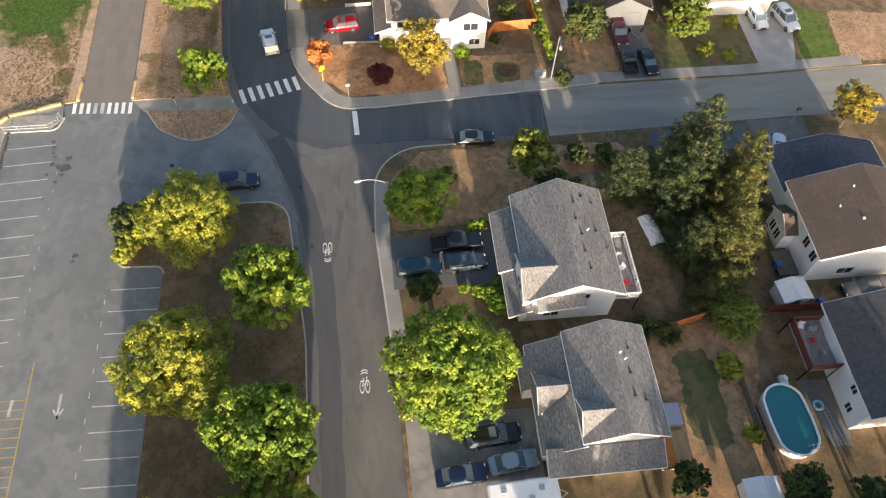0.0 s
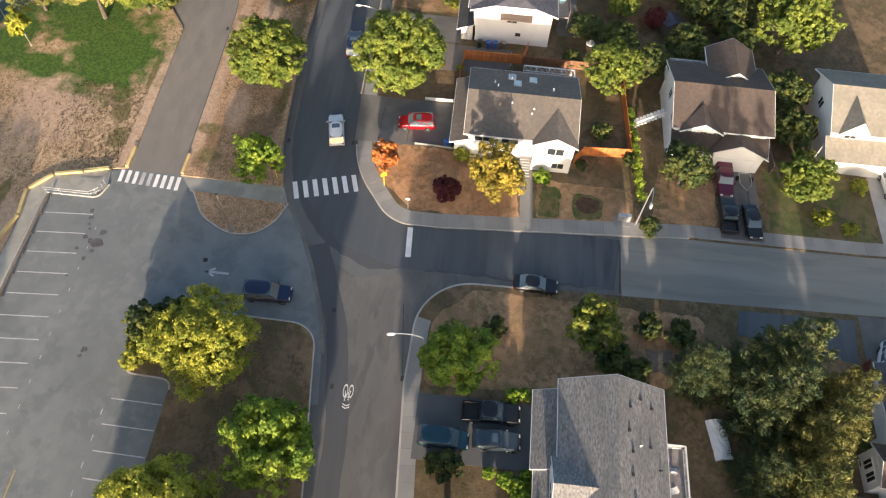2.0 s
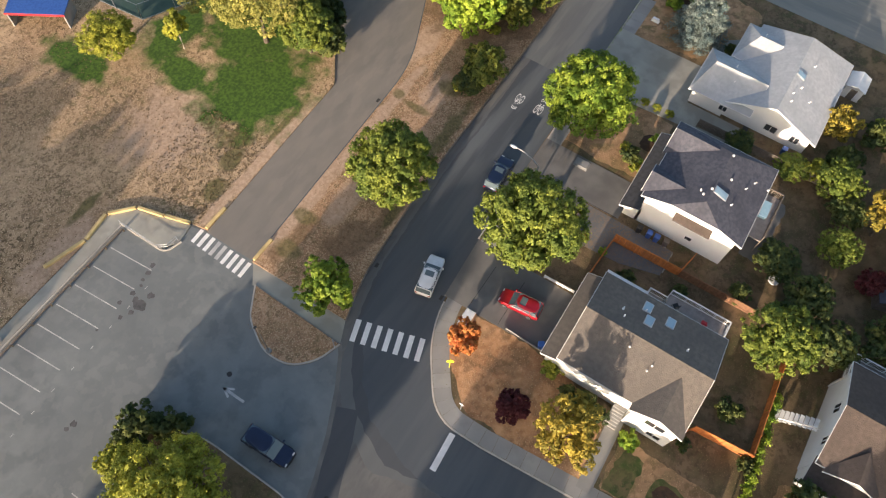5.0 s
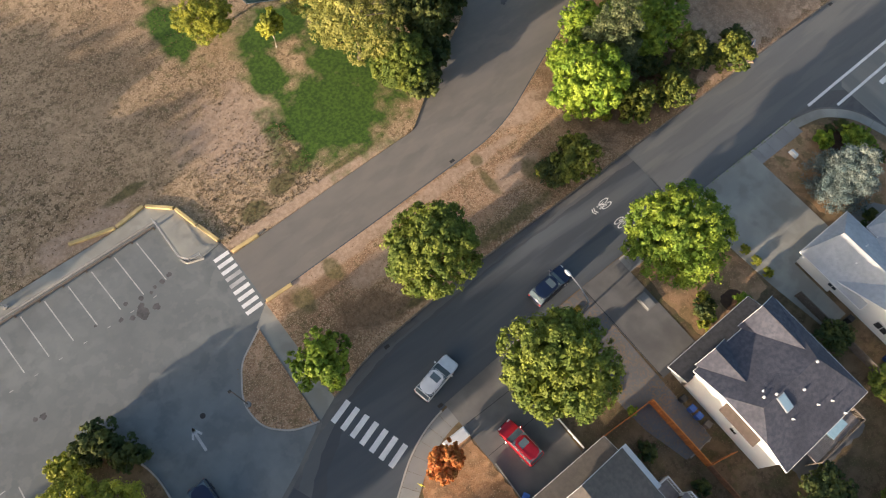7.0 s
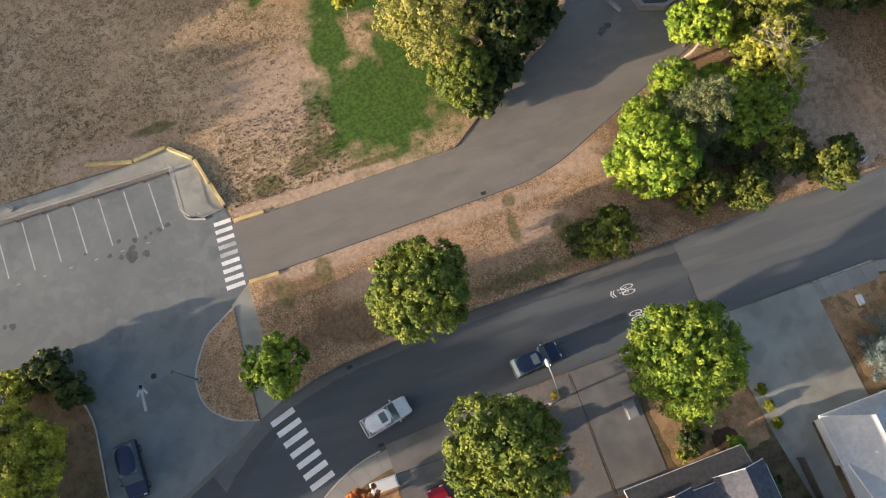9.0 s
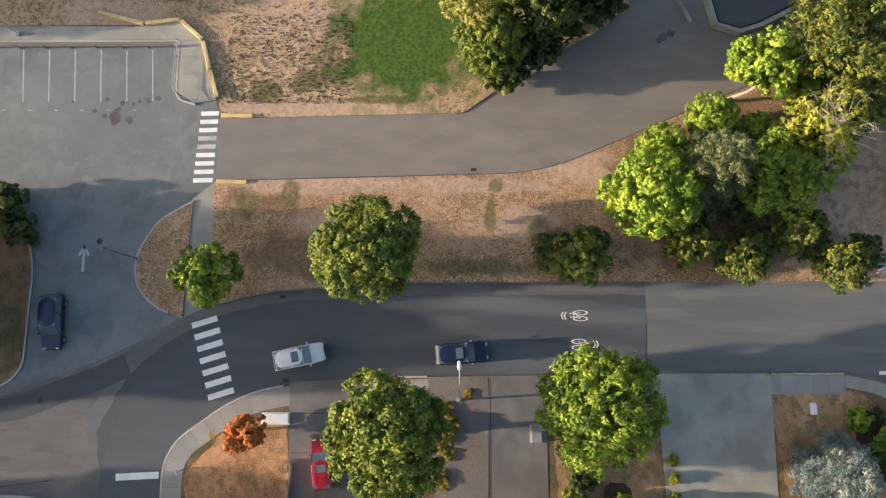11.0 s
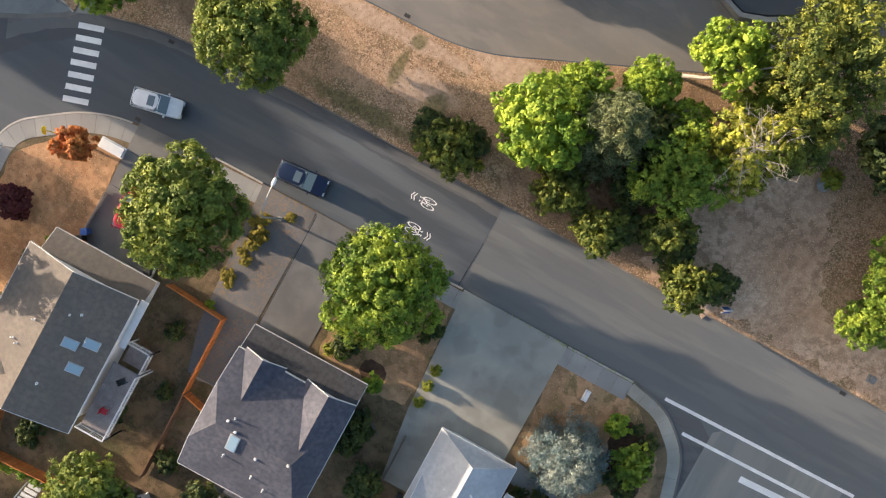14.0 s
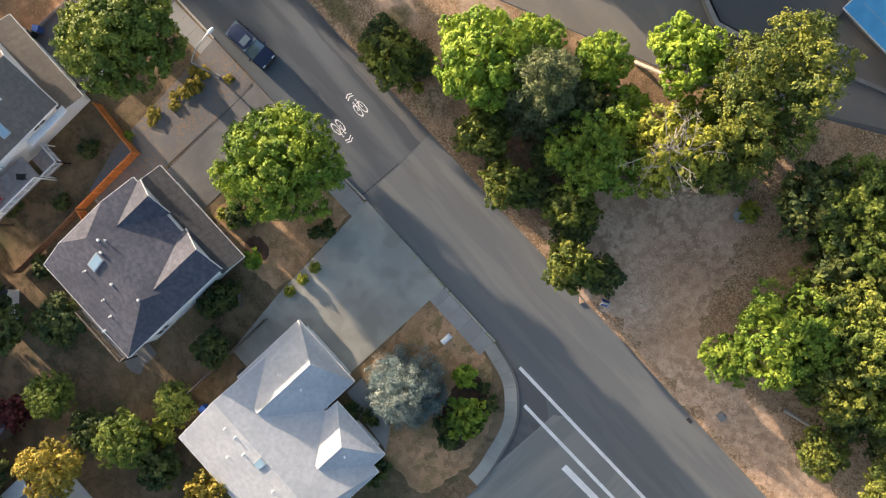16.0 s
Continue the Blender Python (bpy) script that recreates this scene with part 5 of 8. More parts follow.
part("front_steps", bm, CONCRETE, h.root, "pale concrete front steps")
deck(h, -5.1, -2.3, -39.0, -32.6, 2.6, ("+x", "-y"), DECK)
deck(h, -4.9, -2.6, -32.6, -30.6, 1.3, ("+x", "+y"), DECK)
h.opening("+x", -5.6, -35.6, 2.65, 1.8, 2.0, "patio_door", 2)
h.opening("+x", -5.6, -29, 3.2, 1.4, 1.1)

# slate house with two front gables
h = House(10.4, -31, "two-storey white house with slate-blue hipped roof and front gables", SLATE_ROOF)
h.walls(5.4, 15.6, -35.8, -25.5, 5.5)
SW, SE, NE, NW = (4.9, -36.4, 5.5), (16.2, -36.3, 5.5), (16.2, -25.0, 5.5), (4.9, -25.0, 5.5)
clip_south, clip_north, ridge_west, ridge_east = (4.9, -33.5, 6.52), (4.9, -28.2, 6.52), (6.6, -31.0, 7.4), (13.8, -31.0, 7.4)
h.panel([SW, SE, ridge_east, ridge_west, clip_south], None, [(0, 1), (4, 0)])
h.panel([NE, NW, clip_north, ridge_west, ridge_east], None, [(0, 1), (1, 2)])
h.panel([clip_north, clip_south, ridge_west], None, [(0, 1)])
h.panel([SE, NE, ridge_east], None, [(0, 1)])
bm = bmesh.new()
loft(bm, [[(*h.local((x, y, 0))[:2], z) for y, z in ((-36.0, 5.4), (-33.5, 6.3), (-28.2, 6.3), (-25.4, 5.4))] for x in (5.35, 5.55)])
part("gable_wall", bm, WHITE_WALL, h.root)
h.cross_gable("+y", 5.5, 9.4, -24.7, -28.6, 5.5, 6.66, base=-25.0)
h.cross_gable("+y", 11.4, 16.2, -24.6, -29.9, 5.5, 7.05, base=-25.0)
h.walls(5.4, 15.6, -25.8, -24.0, 2.5)
h.panel([(4.6, -23.4, 2.45), (16.1, -23.3, 2.45), (16.1, -25.6, 3.3), (4.6, -25.6, 3.3)], DARK_ROOF, [(0, 1), (1, 2), (3, 0)])
h.skylights([(8.6, -31.9)], 0.8, 1.5)
h.vents([(7.4, -30.4, 0.3), (7.8, -30.0, 0.2), (8.4, -30.9, 0.3), (8.3, -33.4, 0.2), (10.9, -32.2, 0.3), (11.2, -34.0, 0.2), (12.6, -34.6, 0.2), (13.6, -31.2, 0.3), (13.0, -36.2, 0.25)], WHITE_TRIM)
h.opening("-x", 5.4, -30.6, 3.6, 1.3, 0.9)
h.opening("-x", 5.4, -31.6, 1.4, 0.7, 0.6, panes=1)
h.panel([(4.5, -33.2, 4.75), (4.5, -29.0, 4.75), (5.45, -29.0, 5.05), (5.45, -33.2, 5.05)], BROWN_ROOF)
for x in (7.4, 13.8):
    h.opening("+y", x, -25.5, 3.7, 1.6, 1.0)
h.opening("+y", 8.4, -24.0, 0.1, 4.6, 2.2, "garage_door", 1)
h.opening("+x", 15.6, -30, 3.4, 1.6, 1.1)
h.opening("+x", 15.6, -34, 1.0, 1.4, 1.1)
deck(h, 9.2, 15.4, -38.4, -35.9, 2.2, ("-y", "+x"), DECK, GREY_WOOD)

# low pale house
h = House(31, -32, "single-storey white house with pale blue-grey shingle roof", PALE_ROOF)
h.walls(24.9, 38.2, -38.6, -27.8, 2.75)
h.gable(24.2, 38.8, -39.2, -27.3, 2.8, 5.4, "x", hip1=1.6)
h.walls(24.5, 30.6, -28.2, -23.9, 2.7)
h.gable(23.8, 31.3, -31.2, -23.35, 2.78, 4.8, "y", hip1=1.3)
h.walls(32.2, 37.3, -28.0, -26.4, 2.7)
h.gable(31.6, 38.0, -30.6, -25.8, 2.77, 4.45, "y", hip1=1.9)
h.vents([(26.6, -34.2, 0.2), (27.8, -34.0, 0.25), (29.4, -34.6, 0.25), (26.4, -27.6, 0.2), (28.6, -27.0, 0.2), (35.6, -28.2, 0.2), (33.6, -34.9, 0.25), (28.6, -36.2, 0.2)], WHITE_TRIM)
h.skylights([(31.0, -33.9)], 0.7, 1.1)
h.opening("+y", 27.6, -23.9, 0.1, 4.8, 2.1, "garage_door", 1)
h.opening("+y", 35.2, -26.4, 0.9, 1.6, 1.2)
h.opening("-x", 24.5, -28, 1.1, 0.9, 0.8)
h.opening("-x", 24.9, -34, 1.0, 1.4, 1.0)
h.opening("-x", 24.9, -37.0, 1.0, 1.0, 1.0)
h.opening("+y", 31.2, -27.8, 0.1, 1.0, 2.0, "door", 1)

# brown house on the side street
h = House(-6, -56, "two-storey white house with brown shingle roof and front garage", BROWN_ROOF)
h.walls(-10.9, -0.8, -61.8, -50.9, 5.0)
h.gable(-11.5, -0.2, -62.4, -50.4, 4.95, 6.9, "y")
h.walls(-12.4, -10.4, -61.9, -51.0, 2.8)
h.panel([(-13.0, -62.3, 2.9), (-13.0, -50.6, 2.9), (-10.4, -50.6, 4.1), (-10.4, -62.3, 4.1)], None, [(0, 1), (1, 2), (3, 0)])
h.cross_gable("-x", -62.3, -54.6, -13.4, -9.6, 2.9, 4.9)
h.walls(-13.1, -12.0, -61.8, -55.1, 2.85)
h.cross_gable("-x", -56.4, -51.2, -11.9, -8.6, 4.9, 6.3, base=-11.5)
h.opening("-x", -13.1, -58.6, 0.1, 4.6, 2.1, "garage_door", 1)
for y in (-52.6, -54.4, -56.0):
    h.opening("-x", -10.9, y, 3.5, 0.8, 1.1)
h.opening("+y", -5, -50.9, 3.3, 1.0, 1.2)
h.opening("+y", -8.6, -50.9, 3.3, 0.8, 1.2)
h.walls(-3.4, 2.2, -61.0, -56.0, 5.2)
h.gable(-3.6, 2.6, -61.4, -55.4, 5.2, 7.0, "x")
deck(h, -1.2, 1.6, -55.6, -50.8, 2.6, ("+x", "+y", "-y"))
bm = bmesh.new()
rail_bar(bm, (*h.local((-7.6, -50.3, 0))[:2], 3.5), (*h.local((-7.6, -47.2, 0))[:2], 0.9), 0.06, 0.3)
stairs = part("outside_stairs", bm, WHITE_TRIM, h.root, "white timber outside stairs")
for k in range(9):
    p0, p1 = h.local((-7.6, -50.4 + 0.36 * k, 0)), h.local((-6.3, -50.0 + 0.36 * k, 0))
    bm = bmesh.new()
    box(bm, p0[0], p1[0], p0[1], p1[1], 2.5 - 0.3 * k - 0.08, 2.5 - 0.3 * k)
    part("tread", bm, WHITE_TRIM, stairs)

# pale shingled house with two dormers
KHAKI_ROOF = material("khaki_shingles", (0.225, 0.205, 0.165), (0.28, 0.26, 0.215), 2.4, 0.95, bump=0.6, bump_scale=9, big=(0.185, 0.17, 0.14), big_scale=0.4, big_mix=0.5)
h = House(-5, -75, "two-storey white house with khaki shingle roof and two dormers", KHAKI_ROOF)
h.walls(-9.6, -0.6, -80.4, -69.6, 5.4)
h.gable(-10.2, 0.4, -81.0, -69.0, 5.4, 8.0, "y")
h.cross_gable("-x", -73.8, -69.8, -10.4, -6.0, 5.3, 7.6)
h.cross_gable("-x", -80.6, -77.0, -10.4, -6.4, 5.3, 7.2)
h.walls(-11.8, -9.4, -80.2, -69.8, 2.8)
h.panel([(-12.4, -80.6, 2.8), (-12.4, -69.2, 2.8), (-9.5, -69.2, 4.1), (-9.5, -80.6, 4.1)], None, [(0, 1), (1, 2), (3, 0)])
h.opening("-x", -11.8, -77.4, 0.1, 4.8, 2.1, "garage_door", 1)
for y in (-71.8, -78.8):
    h.opening("-x", -9.7, y, 4.2, 1.4, 1.0)
h.opening("+y", -4, -69.6, 3.4, 1.2, 1.2)
h.opening("+y", -7, -69.6, 1.0, 1.2, 1.2)
h.chimney(-5.6, -77.8, 0.9, 8.6, WHITE_WALL)

# blue-grey house behind
h = House(24, -58, "large white house with blue-grey shingle roof", SLATE_ROOF)
BLUE_ROOF = material("blue_grey_shingles", (0.098, 0.115, 0.135), (0.132, 0.150, 0.172), 2.4, 0.95, bump=0.5, bump_scale=9, big=(0.082, 0.098, 0.115), big_scale=0.35, big_mix=0.5)
h.roof_mat = BLUE_ROOF
h.walls(19.0, 32.4, -64.6, -51.4, 3.9)
h.gable(18.3, 33, -65.4, -50.7, 3.9, 6.3, "x", hip0=5.5, hip1=4.0)
h.walls(24, 36, -76, -64, 3.9)
h.gable(23.4, 37, -77, -63, 3.85, 6.2, "x", hip0=5.0, hip1=4.0)
h.panel([(16.6, -57.6, 2.3), (16.6, -53.8, 2.3), (19.2, -53.8, 2.9), (19.2, -57.6, 2.9)], WHITE_SHEET, name="canopy")
for y in (-60.0, -62.4):
    h.opening("-x", 19.0, y, 1.4, 1.0, 1.1)
h.opening("-x", 19.0, -52.6, 1.0, 1.4, 1.1)
h.vents([(22, -58, 0.25), (24, -60, 0.3), (21, -55, 0.25)])

# school building with a blue metal roof, ramp walls
school = House(46, 36, "long grey school building with blue metal roof", BLUE_METAL, CONCRETE)
school.walls(36.5, 70, 30.5, 48, 3.2)
school.panel([(35.8, 29.2, 3.0), (72, 29.2, 3.0), (72, 40, 4.6), (35.8, 40, 4.6)], None, [(0, 1), (3, 0)])
for k in range(6):
    school.opening("-y", 40 + 4 * k, 30.5, 1.0, 1.6, 1.2)
school.opening("-x", 36.5, 34, 0.2, 1.0, 2.1, "door", 1)


def low_wall(points, height, mat, label, name="low_wall", width=0.25, category="wall"):
    ob = strip(name, [Vector(p) for p in points], -width / 2, width / 2, -0.05, height, mat)
    return tagged(ob, label, category, kind="structure")


low_wall([(26.0, 28.0), (27.2, 22.6), (29.6, 21.8), (31.8, 22.5), (35.8, 24.6), (38.2, 27.6)], 0.85, CONCRETE, "angled concrete ramp wall", width=0.45)
low_wall([(23.2, 26.5), (24.9, 23.0)], 0.5, CONCRETE, "short concrete kerb wall", width=0.25)
low_wall([(37.5, 25.6), (44, 28.4), (56, 33)], 0.5, CONCRETE, "low concrete wall by the school", width=0.35)
slab("ramp_landing", [(26.5, 28.4), (27.6, 23.0), (29.7, 22.3), (31.7, 23.0), (35.4, 25.0), (36.4, 30.4), (30, 40)], 0.0, 0.5, MID_ASPHALT, "raised dark asphalt yard by the school", "landing")
steps = empty("steps", "short flight of concrete steps by the school", "steps", pose(38.9, 27.4, 0, 0, 0, 28))
for k in range(4):
    bm = bmesh.new()
    box(bm, -0.7, 0.7, 0.3 * k, 0.3 * k + 0.3, 0, 0.13 * (k + 1), 0.01)
    part("tread", bm, CONCRETE, steps)


# ---- trees and shrubs ----
def leaf_quads(gen, centres, radii, per, size, up=0.35, flat=0.8, lean=None, slim=0.55):
    """Small folded leaves spread over clumps; returns vertices and faces."""
    n = len(centres) * per
    c, r = np.repeat(centres, per, axis=0), np.repeat(radii, per)[:, None]
    d = gen.normal(size=(n, 3))
    d[:, 2] += up
    if lean is not None:
        d += np.repeat(lean, per, axis=0) * 0.45
    d /= np.linalg.norm(d, axis=1)[:, None]
    p = c + d * r * gen.uniform(0.2, 1.15, (n, 1)) * np.array([1, 1, flat])
    normal = d + gen.normal(scale=0.5, size=(n, 3)) + np.array([0, 0, 0.2])
    if lean is not None:
        normal += np.repeat(lean, per, axis=0) * 0.5
    normal /= np.linalg.norm(normal, axis=1)[:, None]
    a = np.cross(normal, gen.normal(size=(n, 3)))
    a /= np.linalg.norm(a, axis=1)[:, None]
    b = np.cross(normal, a)
    s = size * gen.uniform(0.6, 1.35, (n, 1))
    fold = normal * s * 0.2
    v = np.stack([p - a * s, p - b * s * slim + fold, p + a * s, p + b * s * slim + fold], axis=1).reshape(-1, 3)
    base = np.arange(n)[:, None] * 4
    f = (base + np.array([[0, 1, 2, 3]])).reshape(-1, 4)
    return v, f


def crown_mesh(name, gen, centres, radii, per, size, mat, parent, up=0.35, flat=0.8, label="", slim=0.55):
    v, f = leaf_quads(gen, np.asarray(centres, float), np.asarray(radii, float), per, size, up, flat, None, slim)
    return leaf_object(name, v, f, mat, parent, label)


def leaf_object(name, v, f, mat, parent, label=""):
    me = bpy.data.meshes.new(name)
    me.vertices.add(len(v))
    me.vertices.foreach_set("co", v.astype(np.float32).ravel())
    me.loops.add(len(f) * 4)
    me.loops.foreach_set("vertex_index", f.astype(np.int32).ravel())
    me.polygons.add(len(f))
    me.polygons.foreach_set("loop_start", np.arange(0, len(f) * 4, 4, dtype=np.int32))
    me.materials.append(mat)
    me.update(calc_edges=True)
    ob = new(name, me)
    ob.parent = parent
    if label:
        tagged(ob, label)
    return ob


def broad_tree(label, radius, height, mat, seed, base=0.14, clumps=120, per=70, leaf=0.15, lumpy=0.28, name="tree", flat_top=0.0, trunk_mat=None, squash=1.0):
    """A tapered trunk with limbs and a crown of leaf clumps with an uneven outline."""
    gen = np.random.default_rng(seed)
    rnd = random.Random(seed)
    tree = empty(name, label, "tree" if name == "tree" else "shrub")
    mid, half = height * (1 + base) / 2, height * (1 - base) / 2
    lobe_count = 40 if radius > 3.6 else 22 if radius > 2.2 else 12
    spin, lobes = rnd.uniform(0, 6), []
    for k in range(lobe_count):
        z = 1 - 1.62 * (k + 0.5) / lobe_count + rnd.uniform(-.06, .06)
        z = max(-0.7, min(0.98, z))
        a, w = spin + k * 2.39996 + rnd.uniform(-.3, .3), math.sqrt(1 - z * z)
        out = np.array([w * math.cos(a), w * math.sin(a), z])
        lobes.append((out, out * (0.70 + lumpy * rnd.uniform(-0.5, 0.35)), rnd.uniform(0.21, 0.36) * (1.0 if lobe_count > 12 else 1.35)))
    lobes += [(np.array([0, 0, 1.0]), np.array([0, 0, 0.0]), 0.66)]
    centres, radii, lean, tries = [], [], [], 0
    while len(centres) < clumps * 2.6 and tries < clumps * 40:
        tries += 1
        out, c, r = lobes[rnd.randrange(len(lobes))]
        d = gen.normal(size=3) + out * 0.9
        d /= np.linalg.norm(d)
        p = c + d * r * (gen.uniform(0.80, 1.02) if rnd.random() > 0.08 else gen.uniform(1.05, 1.2))
        if p[2] < -0.75 or any(np.linalg.norm(p - c2) < 0.82 * r2 for o2, c2, r2 in lobes if c2 is not c):
            continue
        taper = 1.0 - 0.15 * max(0, -p[2])
        centres.append((p[0] * radius * taper, p[1] * radius * taper * squash, mid + p[2] * half))
        radii.append(max(0.16, radius * gen.uniform(0.06, 0.105)))
        lean.append(d)
    v, f = leaf_quads(gen, np.asarray(centres), np.asarray(radii), max(8, int(per * 0.34)), leaf * 0.95, lean=np.asarray(lean), slim=0.62)
    inner = [(c[0] * k, c[1] * k, mid + (c[2] - mid) * k) for j, c in enumerate(centres[::2]) for k in ((0.78, 0.5)[j % 2],)]
    v2, f2 = leaf_quads(gen, np.asarray(inner), np.full(len(inner), radius * 0.18), max(9, per // 9), leaf * 2.3)
    leaf_object("crown", np.concatenate([v, v2]), np.concatenate([f, f2 + len(v)]), mat, tree)
    bm = bmesh.new()
    t = max(0.07, radius * 0.055)
    top = mid + half * 0.35
    tube(bm, [(0, 0, -0.1), (rnd.uniform(-.1, .1), rnd.uniform(-.1, .1), height * base), (rnd.uniform(-.2, .2), rnd.uniform(-.2, .2), mid), (0, 0, top)], [t * 1.3, t, t * 0.7, t * 0.25])
    for k in range(7):
        a = k * 2.4 + rnd.uniform(-.4, .4)
        z0 = height * base + (mid - height * base) * rnd.uniform(0.2, 1.0)
        reach = radius * rnd.uniform(0.55, 0.8)
        tube(bm, [(0, 0, z0), (reach * 0.5 * math.cos(a), reach * 0.5 * math.sin(a), z0 + half * 0.35), (reach * math.cos(a), reach * math.sin(a), z0 + half * 0.6)], [t * 0.5, t * 0.35, t * 0.12], 6)
    part("trunk", bm, trunk_mat or BARK, tree)
    return tree


def conifer(label, radius, height, mat, seed, tiers=16, per=60, leaf=0.22, droop=0.25, bare=0.06, ragged=0.25):
    """A tapered trunk with tiers of drooping boughs carrying needle clumps."""
    gen = np.random.default_rng(seed)
    rnd = random.Random(seed)
    tree = empty("conifer_tree", label, "tree")
    centres, radii = [], []
    bm = bmesh.new()
    t = max(0.1, height * 0.014)
    tube(bm, [(0, 0, -0.1), (0, 0, height * 0.5), (0, 0, height * 0.98)], [t * 1.4, t * 0.8, 0.03])
    for k in range(tiers):
        f = k / (tiers - 1)
        z = height * (bare + (0.97 - bare) * f)
        reach = radius * (1 - f) ** 0.6 * (0.92 if f > 0.12 else 0.75) + 0.25
        count = max(4, int(11 * (1 - f) + 4))
        centres.append((0, 0, z + 0.3))
        radii.append(max(0.35, 0.2 * radius * (1 - f) + 0.25))
        for j in range(count):
            a = j * math.tau / count + k * 0.9 + rnd.uniform(-0.25, 0.25)
            l = reach * rnd.uniform(1 - ragged, 1 + ragged * 0.5)
            steps = max(1, int(l / (radius * 0.24)))
            for s in range(steps):
                q = (s + 0.9) / steps
                centres.append((l * q * math.cos(a), l * q * math.sin(a), z - droop * l * q * q + rnd.uniform(-.1, .1)))
                radii.append((0.12 + 0.10 * (1 - f)) * radius * rnd.uniform(0.8, 1.2) * (1.15 - 0.35 * q))
            if k % 3 == 0 and j % 3 == 0:
                tube(bm, [(0, 0, z), (l * 0.85 * math.cos(a), l * 0.85 * math.sin(a), z - droop * l * 0.7)], [0.05 * (1 - f) + 0.02, 0.012], 5)
    crown_mesh("crown", gen, centres, radii, per, leaf, mat, tree, up=0.2, flat=0.55, slim=0.22)
    part("trunk", bm, BARK, tree)
    return tree


def dead_boughs(parent, seed, z, reach, count=10):
    """Bleached bare branches that stick out of a crown."""
    rnd = random.Random(seed)
    bm = bmesh.new()
    for k in range(count):
        a, l = rnd.uniform(0, math.tau), reach * rnd.uniform(0.35, 0.9)
        foot = Vector((rnd.uniform(-1, 1) * reach * 0.4, rnd.uniform(-1, 1) * reach * 0.4, z - 1.0))
        tip = foot + Vector((l * math.cos(a), l * math.sin(a), rnd.uniform(0.9, 1.9)))
        bend = foot.lerp(tip, 0.5) + Vector((rnd.uniform(-.5, .5), rnd.uniform(-.5, .5), rnd.uniform(0, .3)))
        tube(bm, [foot, bend, tip], [0.04, 0.03, 0.01], 5)
        for j in range(10):
            s = bend.lerp(tip, rnd.uniform(0.0, 0.95))
            tube(bm, [s, s + Vector((rnd.uniform(-.7, .7), rnd.uniform(-.7, .7), rnd.uniform(-.1, .5)))], [0.014, 0.006], 4)
    return part("dead_branch", bm, DEAD_WOOD, parent, "bleached bare dead branches")


def stand(ob, x, y, turn=0.0, size=1.0, tall=1.0, z=TOP):
    ob.matrix_world = Matrix.Translation((x, y, z)) @ pose(0, 0, 0, 0, 0, turn) @ Matrix.Diagonal((size, size, size * tall, 1))
    return ob


def again(ob, x, y, turn=0.0, size=1.0, tall=1.0, z=TOP, label=""):
    made = copy_thing(ob, Matrix.Identity(4))
    stand(made, x, y, turn, size, tall, z)
    if label:
        tagged(made, label)
    return made


# street trees along the main road
maple = stand(broad_tree("large round olive-green maple on the dry verge", 5.0, 9.6, LEAF_MAPLE, 11, clumps=190, per=110), -6.9, -0.9)
again(maple, -4.6, -17.2, 80, 1.12, 1.0, label="broad olive-green maple shading the house drive")
bright = stand(broad_tree("large fresh-green maple by the drives, sunlit yellow in its leaf tone", 5.6, 11.0, LEAF_GREEN, 12, clumps=200, per=115), 13.3, -14.3, 0, 0.94, 1.04)
young = stand(broad_tree("small young green tree beside the footpath", 3.0, 6.6, LEAF_GREEN, 13, clumps=90, per=85, leaf=0.14, lumpy=0.4), -21.3, -2.7)

# trees on the parking island and along the west street
golden = stand(broad_tree("wide yellow-green tree on the parking island", 5.1, 9.0, LEAF_YELLOW, 21, clumps=230, per=130, leaf=0.115, lumpy=0.3), -44.9, -3.4)
again(golden, -61.4, -3.9, 130, 1.06, 1.0)
island_tree = stand(broad_tree("round bright green tree on the parking island", 4.3, 8.4, LEAF_GREEN, 22, clumps=160, per=95, lumpy=0.35), -54.0, -12.2, 0, 1.0, 1.18)
again(island_tree, -69.2, -12.2, 200, 1.1, 1.25)
again(island_tree, -43.0, -27.8, 60, 0.86, 0.9, label="round green tree at the street corner")
yard_tree = again(bright, -64.4, -28.6, 30, 1.06, 0.95, label="large green tree in a front yard, sunlit yellow in its leaf tone")
# Trees beyond the view, added so their long shade darkens street and lot.
distant = stand(broad_tree("round yellow-green tree added further along the island for shade", 4.8, 8.8, LEAF_YELLOW, 24, clumps=120, per=80, leaf=0.24), -77.5, -12.4)
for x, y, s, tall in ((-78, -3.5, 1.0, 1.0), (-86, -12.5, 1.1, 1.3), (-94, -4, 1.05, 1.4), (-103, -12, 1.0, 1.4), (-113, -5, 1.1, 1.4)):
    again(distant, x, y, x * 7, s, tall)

# front garden of the corner house
autumn = stand(broad_tree("golden-yellow autumn tree in a front lawn", 3.3, 9.2, LEAF_GOLD, 31, clumps=100, per=80, leaf=0.13, lumpy=0.4), -21.3, -30.0)
stand(broad_tree("small bright orange autumn maple on the dead lawn", 1.8, 3.4, LEAF_ORANGE, 32, base=0.15, clumps=75, per=75, leaf=0.14, lumpy=0.35), -17.8, -16.9)
stand(broad_tree("low rounded maroon smoke bush", 1.75, 1.7, LEAF_MAROON, 33, base=0.0, clumps=80, per=70, leaf=0.13, name="shrub"), -20.9, -24.7)
bush = stand(broad_tree("rounded green shrub by the house wall", 1.0, 1.5, LEAF_LIME, 34, base=0.0, clumps=28, per=55, leaf=0.12, name="shrub"), -17.6, -35.7)
